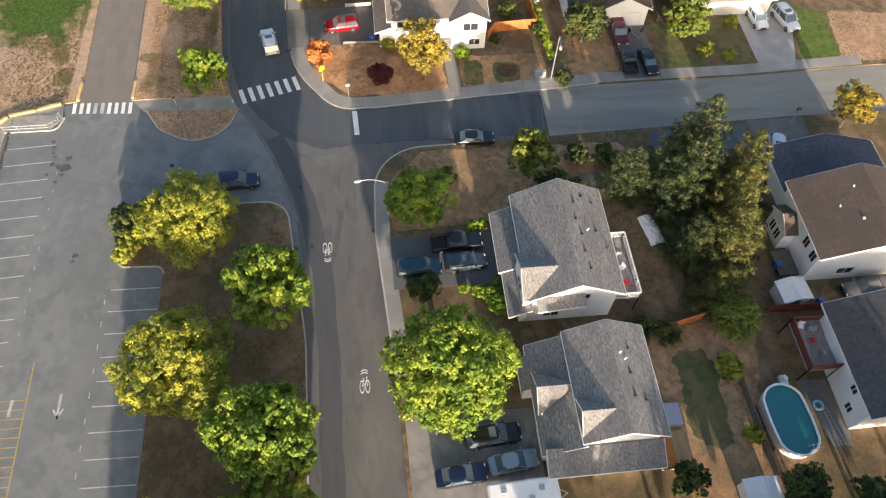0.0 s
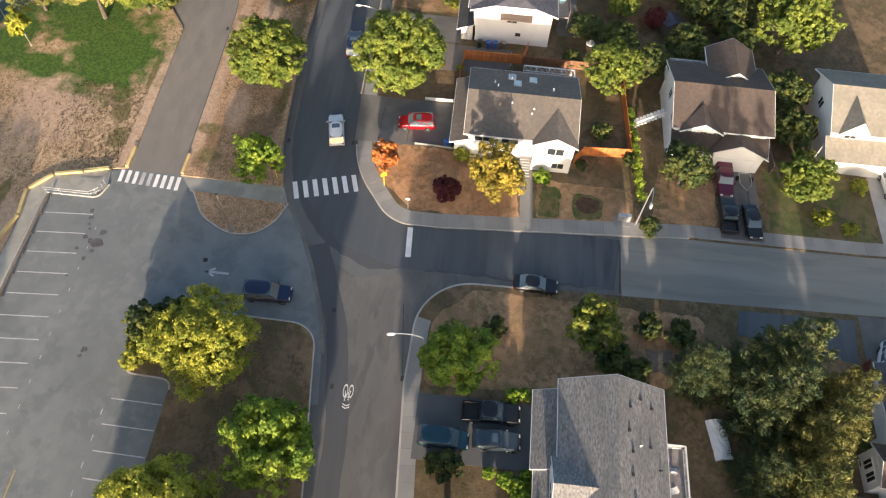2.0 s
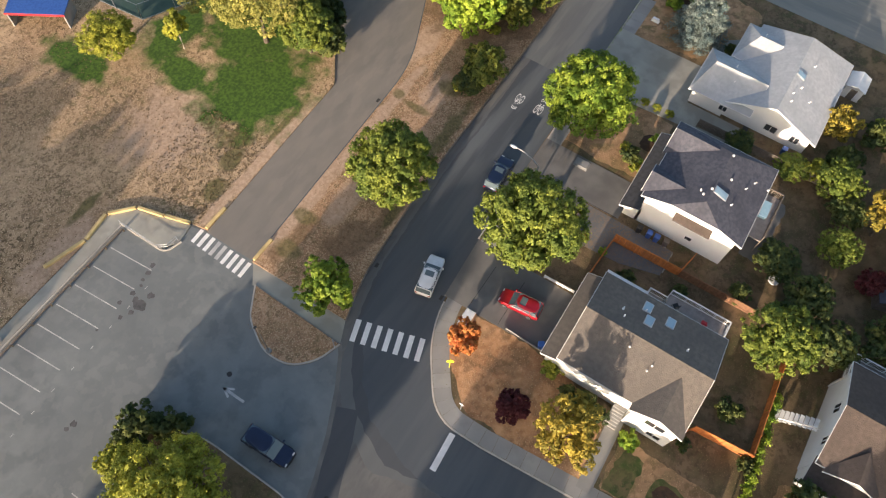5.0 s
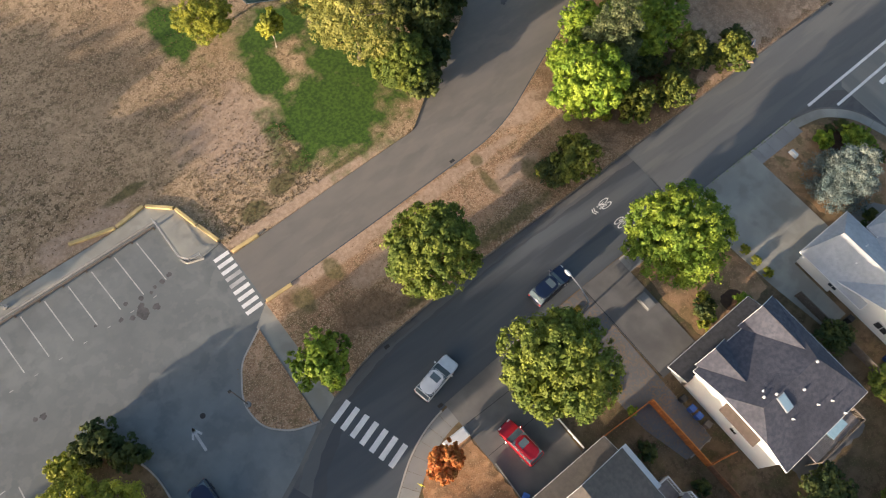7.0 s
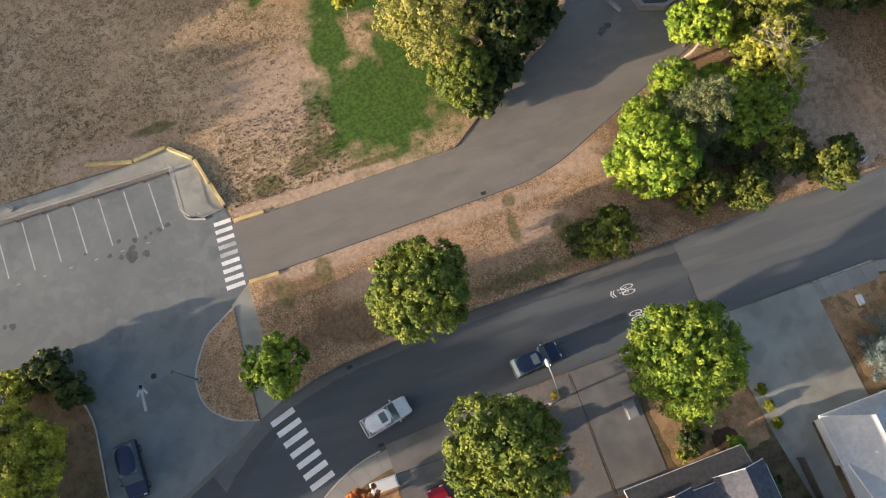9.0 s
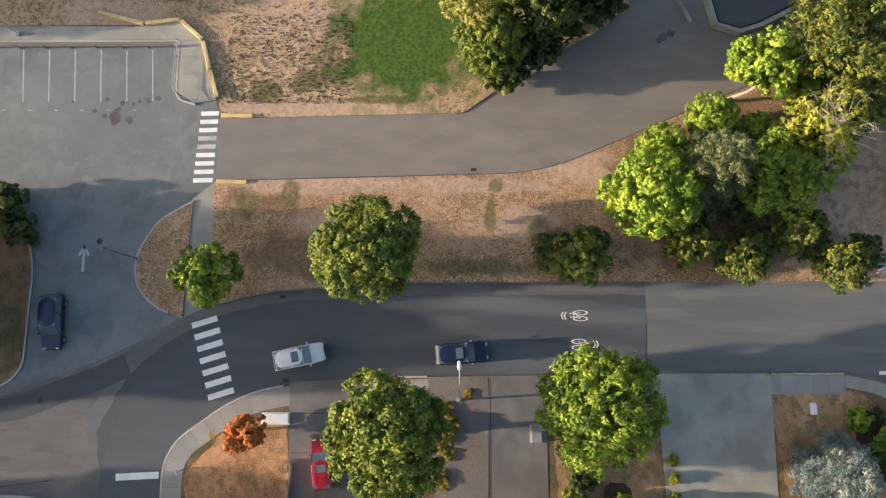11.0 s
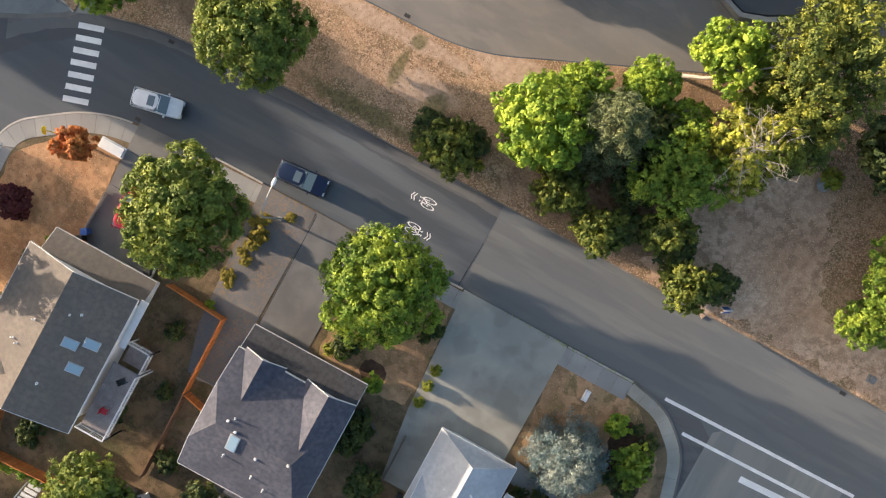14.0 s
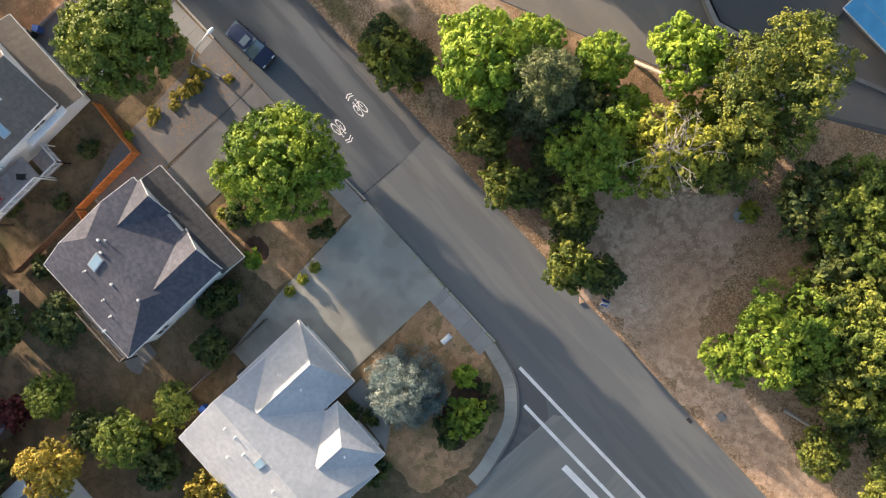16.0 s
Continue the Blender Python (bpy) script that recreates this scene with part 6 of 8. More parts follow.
dark_bush = stand(broad_tree("dense dark green shrub", 1.2, 1.8, LEAF_DARK, 35, base=0.0, clumps=32, per=55, leaf=0.13, name="shrub"), -16.6, -30.4)
olive_bush = stand(broad_tree("yellowing green garden shrub", 1.1, 1.7, LEAF_YELLOW, 36, base=0.0, clumps=30, per=55, leaf=0.13, name="shrub"), -15.4, -26.0)

# gardens behind
garden_tree = stand(broad_tree("yellow-green garden tree by the cedar fence", 4.2, 8.6, LEAF_MAPLE, 41, clumps=120, per=90, lumpy=0.35), -1.3, -43.9, 0, 0.9, 0.85)
again(garden_tree, 8.8, -67.6, 90, 1.22, 1.0)
dark_tree = stand(broad_tree("dense dark green tree", 3.2, 6.6, LEAF_DARK, 42, clumps=100, per=65, lumpy=0.35), -16.0, -52.2)
stand(broad_tree("olive tree with golden top beside the house", 3.1, 6.8, LEAF_OLIVE, 46, clumps=95, per=70, lumpy=0.4), -38.0, -41.0)
stand(broad_tree("yellowish round tree in a front yard", 3.3, 6.0, LEAF_MAPLE, 43, clumps=90, per=65), -15.8, -66.4)
again(autumn, -33.6, -82.2, 40, 0.85, 0.9, label="golden round tree at the roadside")
again(dark_tree, 8.2, -41.0, 10, 0.85, 0.6)
again(garden_tree, 21.4, -38.2, 10, 0.5, 0.45, label="small yellow-green garden tree")
plum = stand(broad_tree("dark purple-leaved plum tree", 4.6, 7.6, LEAF_MAROON, 44, clumps=120, per=65), 20.0, -68.5)
again(autumn, 18.6, -49.2, 70, 0.9, 0.95, label="orange-yellow autumn tree in a back garden")
stand(broad_tree("tall dark-red leaved shrub", 1.6, 3.0, LEAF_MAROON, 45, base=0.05, clumps=40, per=55, leaf=0.15, name="shrub"), 11.6, -50.6)
for x, y, s, k in ((13.5, -56.0, 1.15, 0), (10.5, -60, 1.0, 0), (14.5, -61.5, 1.0, 0), (18.0, -45.5, 0.7, 0), (21.0, -43.2, 0.65, 1), (20.2, -31.6, 0.6, 0), (5.0, -45.0, 0.9, 0), (1.5, -48.8, 0.9, 0), (5.0, -54.0, 1.0, 0), (7.0, -61.0, 0.9, 0), (13.0, -46, 0.55, 1), (-2.0, -66.0, 1.0, 0), (-8.0, -66.0, 0.9, 0), (0.5, -44.5, 0.7, 0)):
    again(garden_tree if k else dark_tree, x, y, x * 23 % 360, s, 0.9)
stand(broad_tree("bronze-gold shrub behind the pale house", 2.3, 4.2, LEAF_GOLD, 47, base=0.05, clumps=60, per=60, lumpy=0.4, name="shrub"), 29.8, -41.0)
again(dark_bush, 31.4, -45.6, 20, 1.7, 1.0)
again(olive_bush, 33.4, -45.9, 80, 1.2, 1.0)
again(olive_bush, 43.6, -46.4, 30, 2.0, 1.1)
again(dark_bush, 24.6, -43.0, 60, 1.8, 1.1)
again(olive_bush, 22.6, -40.6, 140, 1.3, 1.0)
for x, y, s in ((-14.6, -66.0, 1.0), (-19.5, -68.6, 0.9), (-14.2, -73.8, 0.8), (-20.6, -71.6, 0.7)):
    again(olive_bush, x, y, x * 31 % 360, s * 1.2)

# conifers between the houses
fir = stand(conifer("tall dense dark conifer between the houses", 4.8, 15.0, NEEDLE, 51, tiers=18, per=64, leaf=0.22, ragged=0.45), -41.0, -58.6)
again(fir, -44.6, -57.6, 70, 0.95, 0.95)
again(fir, -41.4, -52.0, 140, 0.72, 0.75)
golden_fir = stand(conifer("spreading conifer with sunlit olive-gold put into its needle colour", 4.4, 12.5, NEEDLE_GOLD, 52, tiers=14, per=64, leaf=0.22, droop=0.15, ragged=0.5), -48.0, -61.0)
again(golden_fir, -52.4, -59.8, 90, 0.95, 0.95)
again(golden_fir, -56.4, -58.6, 200, 0.8, 0.62)
again(fir, -51.0, -57.0, 300, 0.7, 0.7)
again(golden_fir, -44.2, -63.0, 160, 0.9, 1.15)
again(garden_tree, -59.9, -58.8, 20, 0.62, 0.85, label="pale olive-brown garden tree")
again(olive_bush, -64.6, -57.2, 0, 1.3)
again(olive_bush, -71.4, -57.6, 50, 0.9)
again(dark_bush, -75, -50, 0, 1.4)
again(dark_tree, -79.5, -66, 0, 0.9)
again(dark_tree, -77.0, -60.0, 90, 0.7)

# unseen trees added on the lots past the pool to shade the yards
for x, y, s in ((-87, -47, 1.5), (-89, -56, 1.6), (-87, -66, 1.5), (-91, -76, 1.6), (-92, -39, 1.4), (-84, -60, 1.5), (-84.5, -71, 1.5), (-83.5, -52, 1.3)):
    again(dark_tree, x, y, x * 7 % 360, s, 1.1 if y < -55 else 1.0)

# corner garden
spruce = stand(conifer("broad silvery blue spruce in the corner garden", 4.1, 7.6, NEEDLE_BLUE, 61, tiers=14, per=100, leaf=0.15, droop=0.12, bare=0.04, ragged=0.15), 34.9, -20.6)
again(bush, 37.9, -15.9, 0, 1.1, label="round lime-green shrub in bark mulch")
stand(broad_tree("loose bright green shrub in bark mulch", 2.0, 2.2, LEAF_GREEN, 62, base=0.0, clumps=45, per=60, leaf=0.16, name="shrub"), 40.4, -18.4)
for x, y, s in ((41.3, -16.0, 0.7), (42.0, -18.4, 0.6), (41.2, -20.9, 0.9), (39.8, -20.4, 0.8), (39.9, -15.4, 0.5), (38.6, -28.4, 1.3), (33.2, -26.2, 0.8), (34.9, -25.2, 0.7), (32.5, -28.5, 0.8)):
    again(dark_bush, x, y, x * 17 % 360, s, 0.8)
for x, y, s in ((21.0, -22.9, 0.5), (21.0, -21.2, 0.5), (21.0, -19.6, 0.5), (11.4, -22.6, 0.6), (12.6, -22.5, 0.6), (13.4, -20.6, 0.7), (16.4, -23.4, 0.9), (-0.4, -24.4, 0.5)):
    again(olive_bush if int(x * 7) % 2 else bush, x, y, x * 29 % 360, s, 0.85)
dry_plant = stand(broad_tree("low golden dry shrub along the drive", 0.8, 0.9, LEAF_GOLD, 63, base=0.0, clumps=26, per=50, leaf=0.1, name="shrub"), 0.6, -16.4)
for x, y, s in ((0.2, -15.0, 0.8), (-0.6, -15.6, 0.6), (0.3, -17.5, 0.9), (-0.2, -18.6, 0.6), (0.5, -19.2, 0.7), (-0.3, -21.2, 0.9), (0.1, -22.0, 0.5), (2.4, -13.6, 0.6)):
    again(dry_plant, x, y, x * 91 % 360, s, 0.42)
for x, y, s in ((17.2, -27.5, 1.3), (17.0, -29.2, 1.1), (19.2, -16.2, 0.7), (18.6, -17.4, 0.5), (12.5, -21.6, 1.0), (-2.0, -28.0, 0.8), (-3.4, -37.6, 0.9), (-9.6, -43.0, 1.1), (-13.6, -46.4, 0.8), (-0.2, -33.5, 0.7), (3.0, -39.0, 1.0), (-17.0, -32.2, 0.8), (-16.9, -28.6, 0.9), (-15.0, -40.4, 0.6)):
    again(dark_bush, x, y, x * 19 % 360, s, 0.9)
for x, y, s in ((-53.0, -35.6, 0.9), (-54.2, -34.8, 1.1), (-55.4, -35.2, 1.2), (-53.4, -33.4, 0.8), (-52.9, -31.8, 0.6), (-45.2, -33.6, 0.8), (-44.9, -34.8, 0.7)):
    again(bush, x, y, x * 29 % 360, s, 0.85, label="yellow-green shrub along the house drive")
for x, y, s in ((-52.8, -27.8, 1.2), (-52.6, -26.4, 0.8), (-38.0, -31.5, 1.0), (-36.0, -47.5, 1.2), (-36.6, -50.8, 1.3), (-40.4, -43.6, 1.6), (-41.4, -45.8, 1.4), (-59.4, -49.6, 1.1), (-60.2, -52.0, 1.2), (-46.4, -67.2, 1.1), (-23.2, -48.2, 1.0), (-62.6, -35.0, 0.8)):
    again(dark_bush, x, y, x * 13 % 360, s, 0.9)
for x, y, s in ((-41.6, 4.0, 1.7), (-40.2, 1.6, 1.4), (-43.2, 4.2, 1.3), (-44.6, 3.8, 1.4), (-45.8, 4.4, 1.1)):
    again(dark_bush if x > -43.5 else olive_bush, x, y, x * 13 % 360, s, 0.9)
hedge = empty("hedge", "narrow clipped green hedge along the fence", "hedge")
gen = np.random.default_rng(71)
hedge_c = [(-5.6 - 13.8 * k / 60 + gen.uniform(-.1, .1), -46.6 - 0.9 * k / 60 + gen.uniform(-.22, .22), TOP + gen.uniform(0.3, 1.4)) for k in range(61)]
crown_mesh("foliage", gen, hedge_c, [0.42] * 61, 60, 0.12, LEAF_LIME, hedge)

# trees at the edge of the field
birch = stand(broad_tree("large loose yellow-green tree by the lane", 5.0, 13.5, LEAF_BIRCH, 81, clumps=190, per=110, leaf=0.105, lumpy=0.55), 2.6, 24.6)
again(maple, 4.4, 19.0, 40, 0.72, 1.15, label="dense olive-green tree at the lane's edge")
again(dark_tree, 9.6, 22.6, 40, 1.1, 1.45)
again(dark_tree, 14.0, 26.6, 100, 1.25, 1.4)
for x, y, k in ((6.0, 17.4, 2.0), (8.2, 19.4, 2.0), (10.2, 20.8, 1.9), (12.4, 22.8, 2.0), (15.4, 24.6, 2.0)):
    again(dark_bush, x, y, x * 50, k, 1.1)
again(golden, -9.2, 38.6, 60, 0.66, 0.85)
stand(broad_tree("slim young birch with a pale trunk", 1.6, 5.6, LEAF_YELLOW, 82, base=0.3, clumps=40, per=50, leaf=0.17, trunk_mat=DEAD_WOOD), -4.0, 32.2)
again(birch, 3.0, 33.0, 100, 0.8, 0.8)
# Unseen trees, sized so their shadow tips fall across the field.
for x, y, k, tall in ((-67, 24.8, 1.0, 1.0), (-68, 29, 1.05, 1.0), (-66, 33.5, 1.0, 0.84), (-69, 38, 1.05, 1.05), (-73, 43, 1.1, 1.0), (-78, 48, 1.1, 1.0)):
    again(distant, x, y, x * 9, k, tall, label="unseen yellow-green tree that shades the field")

# verge and wood east of it
lime = stand(broad_tree("tall lime-green maple lit by low sun", 4.2, 9.6, LEAF_LIME, 91, clumps=170, per=105, lumpy=0.4), 18.4, 4.2)
again(lime, 20.2, 8.4, 40, 0.66, 0.9)
grey_fir = stand(conifer("tall grey-green spruce on the verge", 4.2, 14.0, NEEDLE_GREY, 92, tiers=18, per=80, leaf=0.2, droop=0.12, ragged=0.35), 23.8, 6.2)
again(lime, 25.2, 11.6, 70, 0.62, 0.85)
loose = stand(broad_tree("loose lime-green maple with a pale leaning trunk", 3.4, 8.0, LEAF_LIME, 97, clumps=110, per=90, lumpy=0.75), 29.8, 16.8)
wood = stand(broad_tree("full green maple at the edge of the wood", 4.6, 9.6, LEAF_GREEN, 93, clumps=150, per=95, lumpy=0.45), 30.8, 6.2, 0, 0.86, 0.9)
half_dead = stand(broad_tree("yellowing tree with bare bleached branches", 3.8, 8.2, LEAF_YELLOW, 94, clumps=90, per=70, lumpy=0.6), 34.9, 10.2)
dead_boughs(half_dead, 5, 7.8, 3.8, 24)
snag = again(lime, 29.6, 10.8, 10, 0.5, 0.8, label="thin tree with grey bare twigs")
dead_boughs(snag, 9, 8.6, 4.0, 9)
pine = stand(broad_tree("broad olive pine with clumped foliage", 5.4, 11.0, LEAF_OLIVE, 98, clumps=190, per=110, leaf=0.13, lumpy=0.6), 36.4, 19.2)
again(pine, 38.4, 14.2, 160, 0.72, 0.8)
again(wood, 35.0, 14.8, 90, 0.6, 0.75)
again(dark_tree, 27.4, 8.0, 90, 0.9, 0.9)
again(dark_tree, 28.4, 3.6, 10, 0.7, 0.7)
verge_tree = stand(broad_tree("small tree with golden sunlit top on the verge", 2.6, 5.6, LEAF_OLIVE, 95, base=0.05, clumps=85, per=70, leaf=0.14, lumpy=0.5), 22.7, 0.4)
for x, y, s, tall in ((27.6, -1.2, 0.95, 1.0), (32.8, 1.4, 0.95, 1.0), (36.7, -1.9, 1.0, 1.0), (12.3, -1.4, 1.05, 1.05)):
    again(verge_tree, x, y, x * 37 % 360, s, tall)
# Dark trees east of x=29 stand in for shadow between the verge trees.
for x, y, s in ((10.2, -0.6, 0.66), (13.8, 0.2, 0.6), (29.6, 0.2, 0.6), (39.2, -0.6, 0.62), (34.6, 0.4, 0.62)):
    again(dark_tree, x, y, x * 37 % 360, s, 0.75)
verge_wood = stand(broad_tree("yellow-green tree at the edge of the wood", 4.6, 9.0, LEAF_OLIVE, 96, clumps=140, per=90, lumpy=0.45), 56.6, 14.6)
for x, y, s, k in ((46.2, 16.4, 1.2, 2), (50.0, 18.6, 1.0, 0), (51.2, 15.8, 1.2, 2), (52.4, 7.2, 0.9, 1), (51.6, 2.6, 0.5, 1), (53.4, 11.2, 0.85, 4), (56.8, 6.8, 0.6, 4), (57.2, 12.4, 0.9, 0), (63.0, 3.0, 0.5, 4), (59.8, 9.4, 0.95, 4), (58, 16, 1.4, 2), (64, 12, 0.9, 1), (69, 6, 0.8, 4), (55, 20, 0.9, 1), (70, 10, 0.9, 1), (62, 20, 1.4, 2), (66, 8, 0.8, 2), (62, 6.4, 0.7, 2)):
    again((maple, wood, dark_tree, lime, verge_wood)[k], x, y, (x * 41 + y * 13) % 360, s, 0.95)
for x, y, s in ((43.8, 12.8, 0.9), (20.4, 1.6, 0.7), (15.4, -1.2, 0.5), (9.8, 0.6, 0.6), (24.6, 0.2, 0.8), (29.5, -0.6, 0.8)):
    again(olive_bush, x, y, x * 11 % 360, s, 0.8)
fallen = bmesh.new()
tube(fallen, [(59.1, 3.3, 0.4), (62.7, 4.3, 1.0)], [0.2, 0.12], 8)
tagged(part("fallen_log", fallen, DEAD_WOOD), "pale bare fallen tree trunk in the wood", "log")
fallen = bmesh.new()
tube(fallen, [(29.4, 15.0, 2.0), (33.6, 17.4, 6.0)], [0.16, 0.08], 8)
tube(fallen, [(27.2, 14.6, 0.2), (29.4, 15.0, 2.0)], [0.2, 0.16], 8)
tagged(part("leaning_trunk", fallen, DEAD_WOOD), "pale leaning birch trunk on the verge", "log")


def tufts(name, label, boxes, mat, size, seed, mound=0.25):
    """Uncountable small tufts of grass or weeds over the given boxes (x0, x1, y0, y1, count)."""
    gen = np.random.default_rng(seed)
    c, r = [], []
    for x0, x1, y0, y1, n in boxes:
        for _ in range(n):
            c.append((gen.uniform(x0, x1), gen.uniform(y0, y1), TOP + 0.012))
            r.append(gen.uniform(0.5, 1.2) * mound)
    ob = crown_mesh(name, gen, c, r, 8, size, mat, None, up=0.9, flat=0.6)
    return tagged(ob, label, "grass", kind="stuff")


tufts("grass_tufts", "dark dry grass tufts on the parched field", [(-21.5, -9, 14.6, 24, 1300), (-46, -10, 24.2, 50, 2600)], TUFT, 0.075, 21, 0.03)
tufts("grass_tufts", "dry grass tufts on the verge", [(-20, 10, -2.8, 6.4, 800), (10, 21, -2.4, 8, 260), (33, 48, -2.4, 9, 300), (48, 70, -2.6, 0.5, 160)], TUFT, 0.055, 22, 0.025)
tufts("grass_tufts", "dry grass tufts on the islands and lots", [(-28.4, -24.8, -4.8, 3, 70), (-62, -40, -13.6, -1, 500), (-23, -15, -32, -17, 160), (-22.4, -18, -46, -36, 80), (-43, -34, -52, -26, 260), (-65, -54, -34, -26, 150)], TUFT, 0.055, 23, 0.025)
tufts("weeds", "weeds at the foot of the kerb", [(24, 38, -11.95, -11.7, 60)], LEAF_GREEN, 0.07, 8, 0.08)


# ---- vehicles ----
PAINTS = {}


def car_paint(name, c, metal=0.35):
    if name not in PAINTS:
        PAINTS[name] = material("car_paint_" + name, c, tuple(v * 1.12 for v in c), 3.0, 0.32, metal=metal, coat=0.6, big=tuple(v * 0.85 for v in c), big_scale=1.5, big_mix=0.5, local=True)
    return PAINTS[name]


def car(kind, paint, x, y, turn, label, length=4.7, width=1.85, height=1.65, z=0.0, rails=False, topper=False):
    """A parked car, nose to its own +x: lower body, glasshouse, roof, wheels, lamps, mirrors."""
    thing = empty({"pickup": "pickup_truck", "suv": "car", "sedan": "car", "van": "van"}[kind], label, {"pickup": "truck", "van": "van"}.get(kind, "car"), pose(x, y, z, 0, 0, turn))
    L, W, H = length, width, height
    belt = {"pickup": 1.05, "suv": 1.02, "sedan": 0.90, "van": 1.08}[kind]
    hood = belt - {"pickup": 0.02, "suv": 0.06, "sedan": 0.06, "van": 0.12}[kind]
    f = L / 2
    # where glass starts and ends, and where the roof does, from nose (+) to tail (-)
    spans = {"pickup": (0.20, 0.08, -0.16, -0.19), "suv": (0.24, 0.09, -0.42, -0.485), "sedan": (0.22, 0.06, -0.24, -0.38), "van": (0.30, 0.15, -0.43, -0.49)}[kind]
    g0, r0, r1, g1 = (s * L for s in spans)
    tail = {"sedan": belt - 0.03}.get(kind, belt)

    def section(px, hw, zb, zt):
        side = [(hw * 0.90, zb), (hw * 0.985, zb + 0.14), (hw, (zb + zt) / 2), (hw * 0.975, zt - 0.09), (hw * 0.90, zt)]
        return [(px, a, b) for a, b in side] + [(px, -a, b) for a, b in side[::-1]]

    hw = W / 2
    bm = bmesh.new()
    stations = [(-f, hw * 0.80, 0.42, tail - 0.20), (-f + 0.10, hw * 0.92, 0.30, tail - 0.03), (-f + 0.45, hw * 0.985, 0.26, tail), (g1 + 0.1, hw, 0.24, tail + 0.005), (0, hw, 0.23, belt), (g0, hw, 0.24, belt - 0.01), (g0 + 0.35, hw * 0.99, 0.24, hood), (f - 0.45, hw * 0.96, 0.25, hood - 0.05), (f - 0.12, hw * 0.88, 0.28, hood - 0.14), (f, hw * 0.74, 0.38, hood - 0.28)]
    stations += [(f - 0.04, hw * 0.82, 0.32, hood - 0.20), (f - 0.28, hw * 0.93, 0.26, hood - 0.085), (-f + 0.03, hw * 0.87, 0.35, tail - 0.10), (-f + 0.25, hw * 0.96, 0.28, tail - 0.01)]
    stations.sort(key=lambda s: s[0])
    if kind == "pickup":
        cut = g1 - 0.02
        stations = [s for s in stations if s[0] > cut]
        stations.insert(0, (cut, hw, 0.24, belt))
    loft(bm, [section(*s) for s in stations])
    shell = part("body", bm, paint, thing, smooth=True)
    shell.data.set_sharp_from_angle(angle=radians(38))
    if kind == "pickup":
        bm = bmesh.new()
        box(bm, -f, cut, -hw * 0.97, hw * 0.97, 0.42, 0.62, 0.02)
        for sgn in (-1, 1):
            box(bm, -f, cut, sgn * hw * 0.80 if sgn > 0 else -hw * 0.985, hw * 0.985 if sgn > 0 else -hw * 0.80, 0.60, belt - 0.02, 0.03)
        box(bm, -f, -f + 0.10, -hw * 0.80, hw * 0.80, 0.60, belt - 0.03, 0.02)
        box(bm, cut - 0.08, cut, -hw * 0.80, hw * 0.80, 0.60, belt - 0.02)
        bed = part("cargo_bed", bm, paint, thing)
        bm = bmesh.new()
        box(bm, -f + 0.12, cut - 0.1, -hw * 0.78, hw * 0.78, 0.62, 0.66)
        part("bed_liner", bm, PLASTIC_BLACK, bed)
        if topper:
            bm = bmesh.new()
            box(bm, -f + 0.03, cut - 0.02, -hw * 0.94, hw * 0.94, belt - 0.01, belt + 0.55, 0.09)
            part("bed_canopy", bm, paint, thing)
    # glasshouse
    top_w, roof_z = hw * {"suv": 0.84, "van": 0.85, "pickup": 0.82, "sedan": 0.79}[kind], H
    bm = bmesh.new()
    loft(bm, [[(g1, hw * 0.90, tail - 0.02), (g1, -hw * 0.90, tail - 0.02), (r1, -top_w, roof_z - 0.06), (r1, top_w, roof_z - 0.06)],
              [(g0, hw * 0.90, belt - 0.02), (g0, -hw * 0.90, belt - 0.02), (r0, -top_w, roof_z - 0.06), (r0, top_w, roof_z - 0.06)]])
    part("window_glass", bm, CAR_GLASS, thing, "dark glass with sky reflection put into its tint")
    bm = bmesh.new()
    span = r0 - r1 + 0.14
    rows = []
    for q in (0.0, 0.03, 0.10, 0.3, 0.6, 0.85, 0.95, 1.0):
        w = (top_w + 0.03) * (1 - 0.09 * abs(2 * q - 1) ** 6)
        crown = roof_z - 0.07 * abs(2 * q - 1) ** 3
        rows.append([(r1 - 0.07 + span * q, w * u, crown - 0.05 * abs(u) ** 3 - (0.03 if abs(u) == 1 else 0)) for u in (-1, -0.9, -0.6, 0, 0.6, 0.9, 1)] + [(r1 - 0.07 + span * q, w * 0.9, crown - 0.12), (r1 - 0.07 + span * q, -w * 0.9, crown - 0.12)])
    loft(bm, rows)
    roof = part("roof", bm, paint, thing, smooth=True)
    roof.data.set_sharp_from_angle(angle=radians(40))
    if rails:
        for sgn in (-1, 1):
            bm = bmesh.new()
            tube(bm, [(r1 + 0.1, sgn * (top_w - 0.06), roof_z + 0.05), (r0 - 0.1, sgn * (top_w - 0.06), roof_z + 0.05)], [0.022, 0.022], 6)
            part("roof_rail", bm, STEEL if "white" in label else PLASTIC_BLACK, roof)
        bm = bmesh.new()
        box(bm, r0 - 1.0, r0 - 0.35, -top_w * 0.6, top_w * 0.6, roof_z - 0.01, roof_z + 0.006)
        part("sunroof", bm, CAR_GLASS, roof)
    pillars = [(g0, r0), (g1, r1)] + [((g0 + g1) / 2 + 0.1, (r0 + r1) / 2)] + ([] if kind == "pickup" else [(g1 * 0.62, r1 * 0.66)])
    for b0, b1 in pillars:
        for sgn in (-1, 1):
            bm = bmesh.new()
            tube(bm, [(b0, sgn * hw * 0.905, belt - 0.03), (b1, sgn * (top_w + 0.012), roof_z - 0.05)], [0.045, 0.035], 5)
            part("pillar", bm, paint, thing)
    # wheels
    R = {"pickup": 0.39, "suv": 0.36, "sedan": 0.33, "van": 0.34}[kind]
